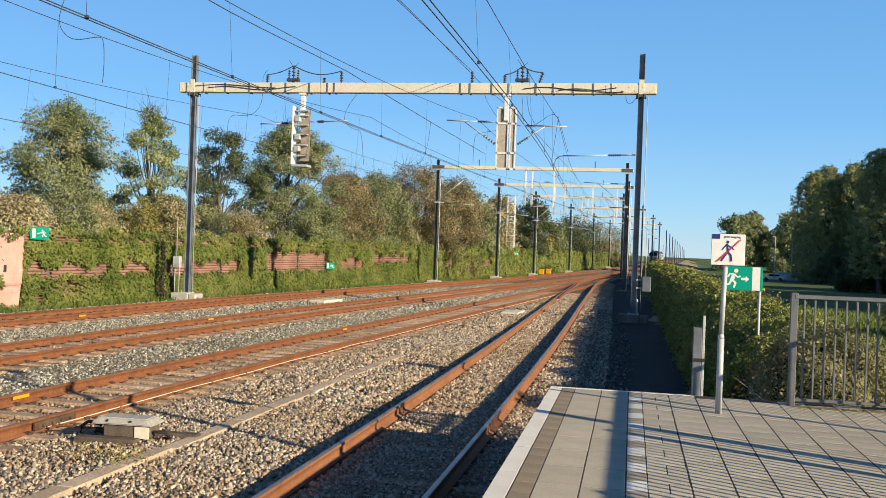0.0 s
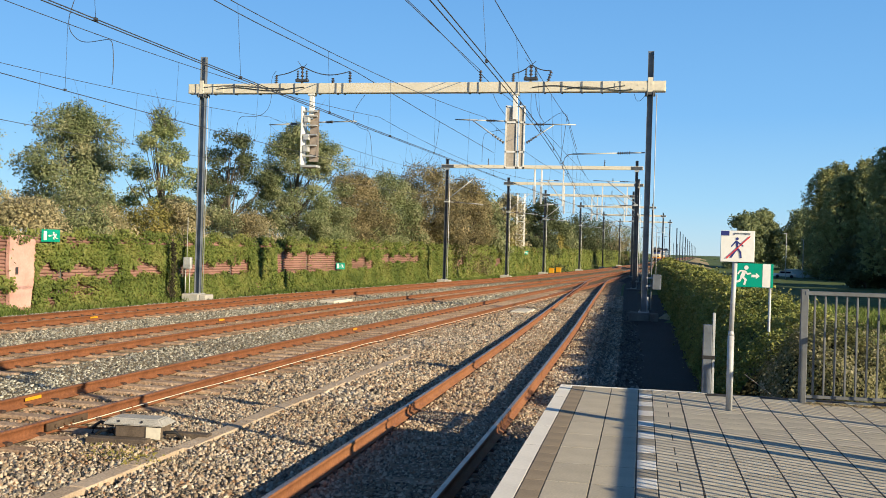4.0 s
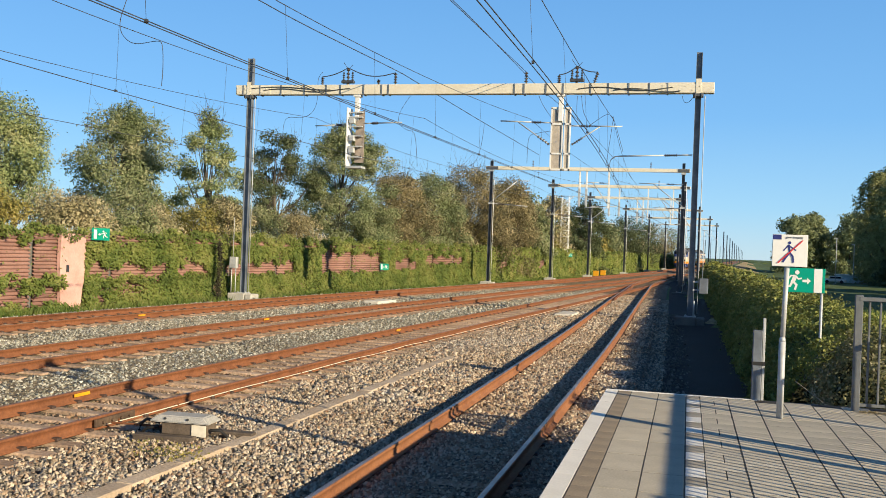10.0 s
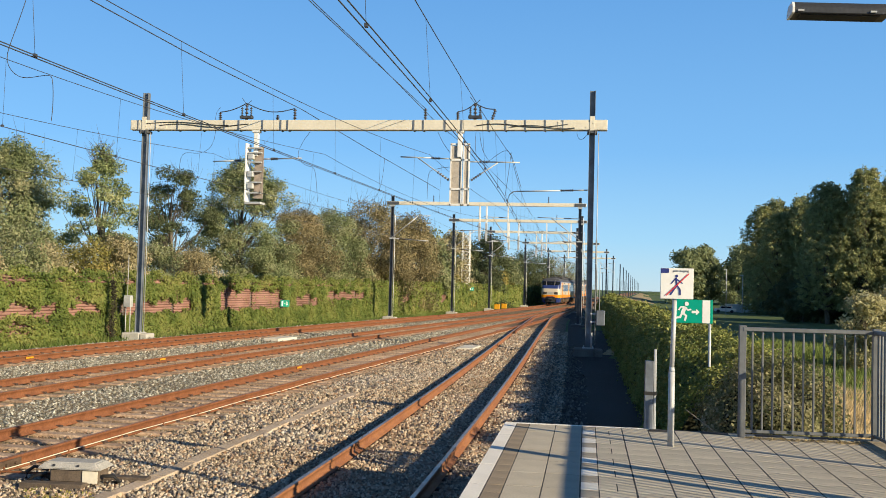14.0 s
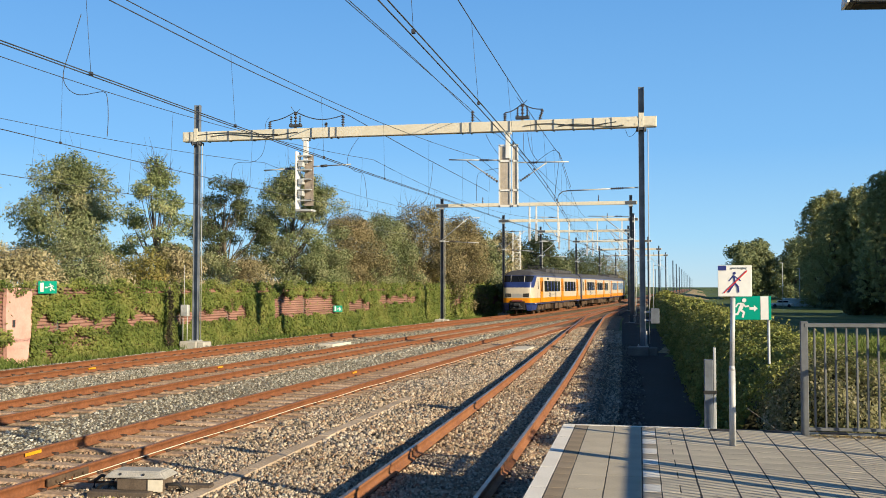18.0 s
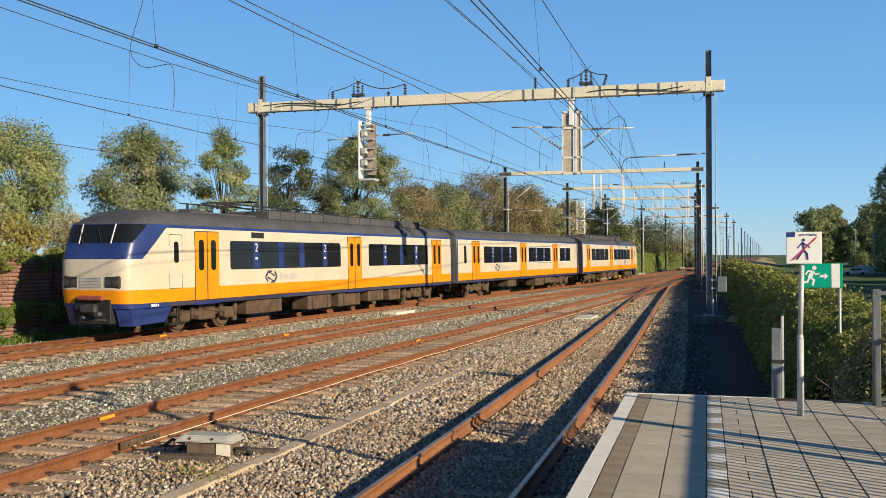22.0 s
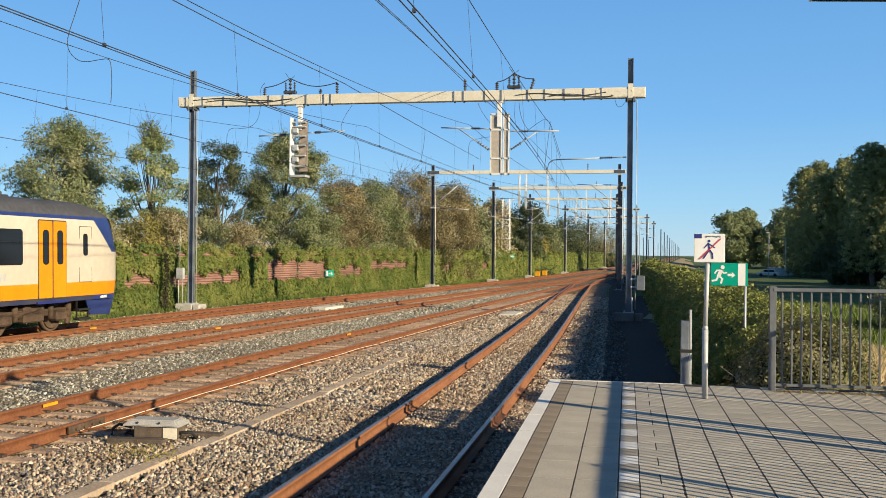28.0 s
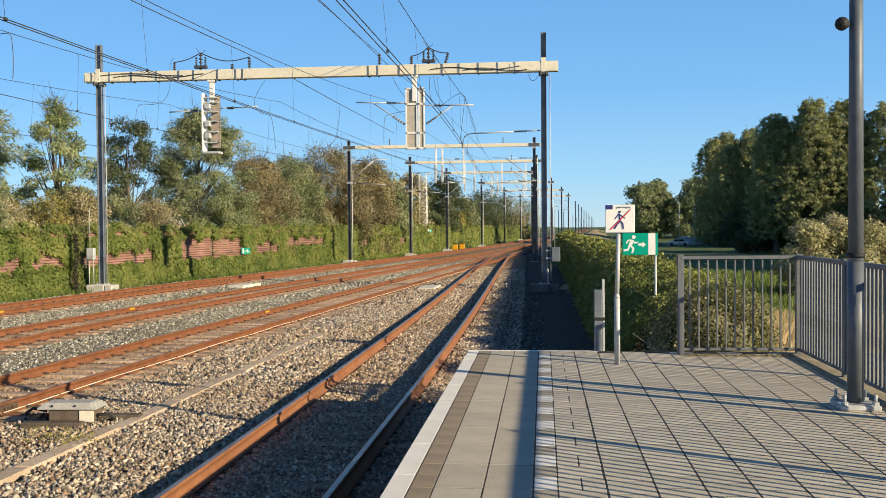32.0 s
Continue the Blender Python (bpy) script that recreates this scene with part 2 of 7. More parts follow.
TILE_WHITE = mat("white_paving", (0.90, 0.85, 0.76), (0.84, 0.79, 0.70), 3, 0.7, 0, 0.2, 90, 0.06, 40, per_object=0.04)
JOINT = mat("paving_joint", (0.035, 0.032, 0.03), (0.06, 0.055, 0.05), 6, 0.95)
STEEL = mat("galvanised_steel", (0.42, 0.43, 0.43), (0.52, 0.53, 0.53), 3, 0.55, 0.15, 0.1, 40, 0.12, 20)
MAST = mat("dull_steel_mast", (0.137, 0.155, 0.181), (0.205, 0.23, 0.264), 2, 0.65, 0.3, 0.15, 30, 0.15, 14)
MAST_DARK = mat("dark_steel_mast", (0.07, 0.076, 0.085), (0.11, 0.118, 0.13), 2, 0.65, 0.3, 0.15, 30, 0.15, 14)
BEAM = mat("cream_painted_beam", (0.68, 0.62, 0.49), (0.74, 0.68, 0.55), 1.5, 0.6, 0, 0.1, 30, 0.08, 12)
WHITE = mat("white_paint", (0.80, 0.79, 0.76), (0.74, 0.73, 0.69), 3, 0.55, 0, 0.05, 30, 0.05, 15)
DARK = mat("dark_paint", (0.035, 0.037, 0.042), (0.05, 0.052, 0.058), 3, 0.5)
BLACK = mat("black_rubber", (0.015, 0.015, 0.016), (0.025, 0.025, 0.026), 5, 0.7)
FENCE = mat("grey_fence_steel", (0.135, 0.143, 0.15), (0.175, 0.184, 0.192), 3, 0.55, 0.3, 0.1, 30, 0.12, 15)
WIRE = mat("dark_wire", (0.05, 0.055, 0.065), (0.08, 0.085, 0.095), 3, 0.6, 0.3)
COPPER = mat("dark_insulator", (0.06, 0.048, 0.045), (0.09, 0.07, 0.062), 8, 0.35)
WALLBOARD = mat("red_brown_wallboard", (0.225, 0.12, 0.096), (0.295, 0.168, 0.136), 0.8, 0.85, 0, 0.3, 20, 0.16, 10, per_object=0.1)
PINK = mat("pink_painted_concrete", (0.56, 0.315, 0.265), (0.64, 0.385, 0.335), 1.5, 0.85, 0, 0.2, 20, 0.08, 15)
GREEN = mat("green_sign", (0.0, 0.30, 0.20), (0.0, 0.33, 0.22), 3, 0.4, grain=0.04)
BLUE = mat("blue_paint", (0.02, 0.037, 0.15), (0.025, 0.045, 0.175), 2, 0.35, grain=0.08, gscale=8)
SILL = mat("dusty_navy_sill", (0.03, 0.034, 0.075), (0.05, 0.048, 0.075), 1.5, 0.6, grain=0.15)
NAVY = mat("navy_mark", (0.02, 0.03, 0.16), (0.025, 0.035, 0.18), 3, 0.5)
RED = mat("red_mark", (0.62, 0.03, 0.04), (0.66, 0.04, 0.05), 3, 0.5)
YELLOW = mat("yellow_paint", (0.74, 0.36, 0.015), (0.66, 0.30, 0.015), 3, 0.5, grain=0.1)
CREAM = mat("cream_train_paint", (0.602, 0.526, 0.42), (0.532, 0.469, 0.373), 0.7, 0.32, grain=0.06, gscale=5)
ORANGE = mat("orange_train_paint", (0.772, 0.279, 0.00684), (0.718, 0.248, 0.00684), 0.7, 0.35, grain=0.07, gscale=5)
ROOF = mat("dark_train_roof", (0.06, 0.062, 0.07), (0.085, 0.085, 0.095), 1, 0.75, 0, 0.1, 20, 0.2, 8)
UNDER = mat("brown_dusty_underframe", (0.065, 0.042, 0.028), (0.115, 0.075, 0.048), 2.5, 0.85, 0, 0.3, 30, 0.3, 18)
GLASS = glass_mat("dark_window_glass", (0.012, 0.014, 0.018))
LAMPGLASS = glass_mat("headlight_glass", (0.06, 0.06, 0.06), 0.15)
BARK = mat("bark", (0.09, 0.075, 0.055), (0.15, 0.125, 0.095), 3, 0.95, 0, 0.8, 25, 0.3, 20)
# darker copy of the concrete, for foundations in shade and the barrier's posts
CONCRETE_SHADE = mat("shade_toned_concrete", (0.12, 0.115, 0.105), (0.18, 0.17, 0.155), 2, 0.9, 0, 0.4, 40, 0.2, 30)
LEAF_IVY = leaf_mat("ivy_leaf", [(0.0735, 0.107, 0.0236), (0.147, 0.194, 0.043), (0.225, 0.254, 0.0645), (0.334, 0.31, 0.108)])
LEAF_HEDGE = leaf_mat("hedge_leaf", [(0.055, 0.085, 0.019), (0.15, 0.185, 0.04), (0.31, 0.31, 0.085), (0.49, 0.45, 0.16)], 0.14, 0.2, 0.35)
LEAF_OLIVE = leaf_mat("olive_autumn_leaf", [(0.0911, 0.131, 0.0579), (0.191, 0.232, 0.101), (0.307, 0.325, 0.17), (0.497, 0.463, 0.278)])
LEAF_GREEN = leaf_mat("green_leaf", [(0.104, 0.152, 0.0699), (0.226, 0.278, 0.116), (0.365, 0.394, 0.175), (0.521, 0.502, 0.28)])
LEAF_BROWN = leaf_mat("russet_leaf", [(0.092, 0.09, 0.05), (0.2, 0.178, 0.092), (0.345, 0.285, 0.15), (0.50, 0.41, 0.23)])
LEAF_YELLOW = leaf_mat("yellowing_leaf", [(0.125, 0.138, 0.0375), (0.25, 0.237, 0.065), (0.388, 0.325, 0.0975), (0.525, 0.413, 0.15)])
LEAF_POPLAR = leaf_mat("poplar_leaf", [(0.12, 0.155, 0.068), (0.245, 0.275, 0.115), (0.40, 0.40, 0.185), (0.56, 0.50, 0.26)], 0.35, 0.25, 0.2)
LEAF_DARK = leaf_mat("dark_alder_leaf", [(0.0546, 0.0718, 0.0374), (0.101, 0.125, 0.0562), (0.156, 0.172, 0.0842)])
LEAF_TAN = leaf_mat("tan_autumn_leaf", [(0.163, 0.157, 0.0797), (0.324, 0.297, 0.157), (0.504, 0.436, 0.253), (0.684, 0.576, 0.386)])
LEAF_PALE = leaf_mat("pale_shrub_leaf", [(0.16, 0.17, 0.07), (0.34, 0.32, 0.15), (0.50, 0.46, 0.26), (0.62, 0.57, 0.38)])
LEAF_FAR = leaf_mat("far_leaf", [(0.108, 0.147, 0.0725), (0.203, 0.235, 0.109), (0.296, 0.308, 0.144)])
BLADE = leaf_mat("grass_blade", [(0.08, 0.14, 0.025), (0.16, 0.22, 0.05), (0.30, 0.30, 0.11)])
BLADE_DRY = leaf_mat("dry_grass_blade", [(0.32, 0.24, 0.11), (0.46, 0.36, 0.18), (0.58, 0.47, 0.26)])


# ---- mesh helpers ----
def part(name, bm, material, parent=None, label="", m=None):
    me = bpy.data.meshes.new(name)
    bm.to_mesh(me)
    bm.free()
    for x in material if isinstance(material, (list, tuple)) else [material]:
        me.materials.append(x)
    return link(name, me, parent, label, m)


def link(name, me, parent=None, label="", m=None):
    ob = new(name, me)
    if parent is not None:
        ob.parent = parent
    if m is not None:
        ob.matrix_basis = m
    if label:
        ob["label"] = label
    return ob


def empty(name, m=None):
    ob = new(name)
    ob.empty_display_size = 0.1
    if m is not None:
        ob.matrix_basis = m
    return ob


def arrays(name, verts, faces, material, smooth=False):
    """A mesh from numpy arrays; faces all have the same number of corners."""
    verts, faces = np.asarray(verts, np.float32), np.asarray(faces, np.int32)
    me = bpy.data.meshes.new(name)
    me.vertices.add(len(verts))
    me.vertices.foreach_set("co", verts.ravel())
    k = faces.shape[1]
    me.loops.add(faces.size)
    me.loops.foreach_set("vertex_index", faces.ravel())
    me.polygons.add(len(faces))
    me.polygons.foreach_set("loop_start", np.arange(0, faces.size, k, dtype=np.int32))
    me.polygons.foreach_set("loop_total", np.full(len(faces), k, np.int32))
    if smooth:
        me.polygons.foreach_set("use_smooth", np.ones(len(faces), bool))
    me.update(calc_edges=True)
    me.materials.append(material)
    return me


def box(bm, x0, x1, y0, y1, z0, z1, bevel=0.0, m=None):
    co = [(x, y, z) for x in (x0, x1) for y in (y0, y1) for z in (z0, z1)]
    vs = [bm.verts.new(m @ Vector(c) if m is not None else c) for c in co]
    fs = [bm.faces.new([vs[i] for i in f]) for f in ((0, 1, 3, 2), (4, 6, 7, 5), (0, 4, 5, 1), (2, 3, 7, 6), (0, 2, 6, 4), (1, 5, 7, 3))]
    if bevel:
        es = list({e for f in fs for e in f.edges})
        bmesh.ops.bevel(bm, geom=es, offset=bevel, segments=1, affect="EDGES")
    return bm


def cyl(bm, a, b, r0, r1=None, sides=10, cap=True):
    a, b = Vector(a), Vector(b)
    d = b - a
    q = d.to_track_quat("Z", "Y").to_matrix()
    r1 = r0 if r1 is None else r1
    ra = [bm.verts.new(a + q @ Vector((r0 * math.cos(t), r0 * math.sin(t), 0))) for t in np.arange(sides) * 2 * math.pi / sides]
    rb = [bm.verts.new(b + q @ Vector((r1 * math.cos(t), r1 * math.sin(t), 0))) for t in np.arange(sides) * 2 * math.pi / sides]
    for i in range(sides):
        f = bm.faces.new((ra[i], ra[(i + 1) % sides], rb[(i + 1) % sides], rb[i]))
        f.smooth = sides > 6
    if cap:
        bm.faces.new(ra[::-1])
        bm.faces.new(rb)
    return bm


def pipe(points, r, sides=5, taper=None):
    """Vertices and quads of a round bar along points."""
    pts = np.asarray(points, float)
    n = len(pts)
    d = np.gradient(pts, axis=0)
    d /= np.linalg.norm(d, axis=1, keepdims=True) + 1e-9
    up = np.where(np.abs(d[:, 2:]) > 0.9, [[1.0, 0, 0]], [[0, 0, 1.0]])
    u = np.cross(d, up)
    u /= np.linalg.norm(u, axis=1, keepdims=True)
    v = np.cross(u, d)
    rr = np.full(n, r) if taper is None else np.asarray(taper)
    a = np.arange(sides) * 2 * np.pi / sides
    vs = pts[:, None] + rr[:, None, None] * (np.cos(a)[None, :, None] * u[:, None] + np.sin(a)[None, :, None] * v[:, None])
    i, j = np.meshgrid(np.arange(n - 1), np.arange(sides), indexing="ij")
    f = np.stack([i * sides + j, i * sides + (j + 1) % sides, (i + 1) * sides + (j + 1) % sides, (i + 1) * sides + j], -1)
    return vs.reshape(-1, 3), f.reshape(-1, 4)


def merge(pieces):
    vs, fs, o = [], [], 0
    for v, f in pieces:
        vs.append(v)
        fs.append(f + o)
        o += len(v)
    return np.concatenate(vs), np.concatenate(fs)


def sweep(profile, path, closed=True):
    """Vertices and quads of a cross-section (right, up) carried along path points (x, y, z)."""
    path, prof = np.asarray(path, float), np.asarray(profile, float)
    d = np.gradient(path[:, :2], axis=0)
    d /= np.linalg.norm(d, axis=1, keepdims=True)
    right = np.stack([d[:, 1], -d[:, 0], 0 * d[:, 0]], -1)
    vs = path[:, None] + prof[None, :, :1] * right[:, None] + prof[None, :, 1:] * np.array([0, 0, 1.0])
    n, k = len(path), len(prof)
    kk = k if closed else k - 1
    i, j = np.meshgrid(np.arange(n - 1), np.arange(kk), indexing="ij")
    f = np.stack([i * k + j, (i + 1) * k + j, (i + 1) * k + (j + 1) % k, i * k + (j + 1) % k], -1)
    return vs.reshape(-1, 3), f.reshape(-1, 4)


def leaves(centres, size, rng, flat=None, spread=0.5, corners=4):
    """Pointed leaves, a bent quad or a triangle each, at the given places; flat: the normal, or normals, they tend to."""
    n = len(centres)
    nrm = rng.normal(size=(n, 3))
    if flat is not None:
        flat = np.asarray(flat)
        nrm = (flat if flat.ndim == 2 else flat[None]) + nrm * spread
    nrm /= np.linalg.norm(nrm, axis=1, keepdims=True)
    t = np.cross(nrm, rng.normal(size=(n, 3)))
    t /= np.linalg.norm(t, axis=1, keepdims=True) + 1e-9
    b = np.cross(nrm, t)
    s = size * rng.uniform(0.6, 1.35, (n, 1))
    c = np.asarray(centres)
    if corners == 3:
        vs = np.stack([c - t * s * 0.55 + b * s * 0.36, c - t * s * 0.45 - b * s * 0.44, c + t * s * 0.72], 1)
        return vs.reshape(-1, 3), np.arange(3 * n).reshape(-1, 3)
    vs = np.stack([c - t * s * 0.6, c + b * s * 0.42 + nrm * s * 0.08, c + t * s * 0.65, c - b * s * 0.42 + nrm * s * 0.08], 1)
    return vs.reshape(-1, 3), np.arange(4 * n).reshape(-1, 4)


def spline(points):
    """A natural cubic through (x, y) points, as x of y."""
    X, Y = np.array([p[0] for p in points], float), np.array([p[1] for p in points], float)
    n, h = len(Y), np.diff(Y)
    A, b = np.zeros((n, n)), np.zeros(n)
    A[0, 0] = A[-1, -1] = 1
    for i in range(1, n - 1):
        A[i, i - 1], A[i, i], A[i, i + 1] = h[i - 1], 2 * (h[i - 1] + h[i]), h[i]
        b[i] = 3 * ((X[i + 1] - X[i]) / h[i] - (X[i] - X[i - 1]) / h[i - 1])
    c = np.linalg.solve(A, b)

    def x_of(y):
        y = np.asarray(y, float)
        i = np.clip(np.searchsorted(Y, y) - 1, 0, n - 2)
        d = np.clip(y, Y[0], Y[-1]) - Y[i]
        s = (X[i + 1] - X[i]) / h[i] - h[i] * (2 * c[i] + c[i + 1]) / 3
        return X[i] + s * d + c[i] * d * d + (c[i + 1] - c[i]) / (3 * h[i]) * d**3

    return x_of


# ---- the plan: four tracks, by their centre lines ----
RAIL_Z = -0.76
track_d = spline([(-18.5, -220), (-18.1, -80), (-17.7, 0), (-17.4, 21), (-16.9, 28), (-15.5, 42), (-13.7, 56), (-11.9, 70), (-10.05, 84), (-8.5, 100), (-6.5, 120), (-4.6, 145), (-2.4, 180), (3.6, 280), (15.6, 480), (45, 980)])
track_c = spline([(-13.4, -220), (-13.0, -80), (-12.6, 0), (-12.35, 20), (-11.9, 28), (-10.6, 42), (-9.1, 56), (-7.5, 70), (-5.75, 84), (-4.2, 100), (-2.2, 120), (-0.3, 145), (1.9, 180), (7.9, 280), (19.9, 480), (49.3, 980)])
track_b = spline([(-10.5, -220), (-9.6, -80), (-8.6, 0), (-8.2, 12), (-7.75, 21), (-7.1, 30.5), (-6.25, 42), (-5.2, 56), (-4.15, 70), (-3.3, 84), (-2.75, 100), (-1.75, 122), (-0.3, 145)])
track_a = spline([(-2.65, -220), (-2.65, 0), (-2.69, 20), (-2.82, 31), (-3.04, 43), (-3.25, 55), (-3.48, 70), (-3.6, 80), (-3.42, 88), (-2.95, 97)])


def line(x_of, y0, y1, step, z, off=0.0):
    y = np.arange(y0, y1 + 1e-6, step)
    return np.stack([x_of(y) + off, y, np.full_like(y, z)], -1)


def steps(y1):
    """Stations along the line, fine near the camera."""
    return np.concatenate([np.arange(-200, -10, 6), np.arange(-10, 90, 1.0), np.arange(90, 200, 3.0), np.arange(200, y1 + 1, 15.0)])


# ---- ground: one sheet to the horizon, the line on a low bank ----
def bank_edge(y):
    """Where the bank's right shoulder lies."""
    return np.maximum(np.maximum(track_c(np.clip(y, -220, 980)) + 4.6, 2.6), np.where(y < 16, 3.6, 2.6))


def ground_z(x, y):
    x, y = np.asarray(x, float), np.asarray(y, float)
    right = np.clip((x - bank_edge(y)) / 7.5, 0, 1)
    z = -1.1 - 1.3 * right * right * (3 - 2 * right)
    # the dry shoulder of the bank rises a little farther on
    rise = np.clip((y - 25) / 60, 0, 1) * np.clip((260 - y) / 60, 0, 1)
    z = z + 1.6 * rise * np.clip((x - bank_edge(y) - 0.3) / 1.2, 0, 1) * np.exp(-((x - bank_edge(y) - 1.9) / 2.2) ** 2)
    return z + 0.06 * np.sin(x * 0.9 + y * 0.37) * (right > 0)


def make_ground():
    gx = np.concatenate([-np.geomspace(3500, 60, 14), np.arange(-50, 2, 4.0), np.arange(2, 24, 0.8), np.geomspace(25, 3500, 22)])
    gy = np.concatenate([[-400, -250, -150, -90], np.arange(-60, 130, 2.5), np.geomspace(133, 4500, 34)])
    X, Y = np.meshgrid(gx, gy)
    shift = np.where(Y > 0, track_d(np.clip(Y, 0, 980)) + 17.7 - 0, 0) * (np.abs(X) < 60)
    V = np.stack([X + shift, Y, ground_z(X + shift, Y)], -1).reshape(-1, 3)
    nx, ny = len(gx), len(gy)
    j, i = np.meshgrid(np.arange(ny - 1), np.arange(nx - 1), indexing="ij")
    F = np.stack([j * nx + i, j * nx + i + 1, (j + 1) * nx + i + 1, (j + 1) * nx + i], -1).reshape(-1, 4)
    me = arrays("ground", V, F, GRASS, True)
    me.materials.append(STRAW)
    c = V[F].mean(1)
    r = c[:, 0] - bank_edge(c[:, 1])
    dry = (r > -0.5) & (r < 7) & (c[:, 1] > 24) & ((r < 4.2) | (np.sin(c[:, 1] * 0.13) + np.sin(c[:, 0] * 1.1) > -0.2)) | ((r > 0) & (r < 1.6) & (c[:, 1] > 9) & (c[:, 1] < 20))
    me.polygons.foreach_set("material_index", dry.astype(np.int32))
    tagged(link("ground", me), "flat green meadow and dry grass bank beside the railway", "ground", kind="structure")


def make_bed():
    """The ballast bed under all four tracks, and the dark grit path beside track one, darkened further for shade."""
    ys = steps(960)
    rows = []
    for y in ys:
        l, r = float(track_d(y)) - 2.5, max(float(track_a(min(y, 88))) if y < 88 else -9, float(track_c(y))) + 1.75
        xs = [l - 0.9, l, *np.linspace(l, r, 24)[1:-1], r, r + 0.55]
        zs = [-1.25, -0.99, *[-0.965] * 22, -0.99, -1.2]
        rows.append(np.stack([xs, np.full(26, y), zs], -1))
    V = np.array(rows)
    V[:, 2:-2, 2] += np.array([[0.022 * noise.noise((p[0] * 1.3, p[1] * 1.3, 0)) for p in row[2:-2]] for row in V])
    n, k = V.shape[:2]
    i, j = np.meshgrid(np.arange(n - 1), np.arange(k - 1), indexing="ij")
    F = np.stack([i * k + j, i * k + j + 1, (i + 1) * k + j + 1, (i + 1) * k + j], -1).reshape(-1, 4)
    me = arrays("track_bed", V.reshape(-1, 3), F, BALLAST, True)
    me.materials.append(BALLAST_GREY)
    c = V.reshape(-1, 3)[F].mean(1)
    grey = (c[:, 0] < track_b(np.clip(c[:, 1], -220, 145)) + 0.9) & (c[:, 1] < 145)
    me.polygons.foreach_set("material_index", grey.astype(np.int32))
    tagged(link("track_bed", me), "grey and brown crushed stone ballast under rusty tracks", "ballast", kind="structure")
    py = np.concatenate([np.arange(12.1, 60, 2.0), np.arange(60, 300, 8.0)])
    px = np.array([max(float(track_a(min(y, 88))) + 2.2 if y < 88 else -9, float(track_c(y)) + 2.2) for y in py])
    V = np.concatenate([np.stack([px, py, np.full_like(py, -1.06)], -1), np.stack([px + 2.6, py, np.full_like(py, -1.04)], -1)])
    n = len(py)
    F = np.array([[i, i + n, i + n + 1, i + 1] for i in range(n - 1)])
    tagged(link("path", arrays("path", V, F, GRIT)), "dark grit service path, darkened further for shade, between track and hedge", "path", kind="structure")


RAIL_PROFILE = [(-0.07, -0.165), (0.07, -0.165), (0.07, -0.15), (0.012, -0.13), (0.012, -0.045), (0.036, -0.035), (0.036, -0.004), (0.028, 0.0), (-0.028, 0.0), (-0.036, -0.004), (-0.036, -0.035), (-0.012, -0.045), (-0.012, -0.13), (-0.07, -0.15)]


def make_track(x_of, y1, label, rust, top, y0=-200, sleeper_z=-0.922):
    thing = tagged(empty("railway_track"), label, "railway track", "tracks side by side")
    ys = steps(y1)
    ys = ys[(ys >= y0) & (ys <= y1)]
    for side in (-0.7525, 0.7525):
        V, F = sweep(RAIL_PROFILE, np.stack([x_of(ys) + side, ys, np.full_like(ys, RAIL_Z)], -1))
        me = arrays("rail", V, F, rust)
        me.materials.append(top)
        me.polygons.foreach_set("material_index", (np.arange(len(F)) % 14 == 7).astype(np.int32))
        link("rail", me, thing, "rusty steel rail with a worn head")
    bm = bmesh.new()
    box(bm, -1.28, 1.28, -0.125, 0.125, -0.16, 0.0, 0.02)
    shape = bpy.data.meshes.new("sleeper")
    bm.to_mesh(shape)
    bm.free()
    shape.materials.append(SLEEPER)
    bm = bmesh.new()
    box(bm, -0.105, 0.105, -0.045, 0.045, -0.01, 0.03, 0.006)
    clips = bpy.data.meshes.new("rail_chair")
    bm.to_mesh(clips)
    bm.free()
    clips.materials.append(CLIP)
    rng = random.Random(len(label))
    far = []
    for i, y in enumerate(np.arange(4.0, min(y1, 200), 0.6)):
        y += rng.uniform(-0.02, 0.02)
        x = float(x_of(y))
        a = math.degrees(math.atan2(float(x_of(y + 0.5)) - x, 0.5))
        if y < 62:
            link("sleeper", shape, thing, "", pose(x, y, sleeper_z + rng.uniform(-0.012, 0.008), 0, 0, -a + rng.uniform(-1, 1)))
            if y < 46:
                for s in (-0.7525, 0.7525):
                    link("rail_chair", clips, thing, "", pose(x + s, y, sleeper_z + 0.005, 0, 0, -a))
        else:
            far.append((x, y))
    if far:
        c = np.array(far)
        q = np.array([(-1.28, -0.12, 0), (1.28, -0.12, 0), (1.28, 0.12, 0), (-1.28, 0.12, 0)])
        V = (np.concatenate([c, np.full((len(c), 1), sleeper_z)], 1)[:, None] + q[None]).reshape(-1, 3)
        tagged(link("far_sleeper", arrays("far_sleeper", V, np.arange(len(V)).reshape(-1, 4), SLEEPER), thing), kind="stuff")
    return thing


# ---- platform ----
EDGE, END = -0.95, 12.0


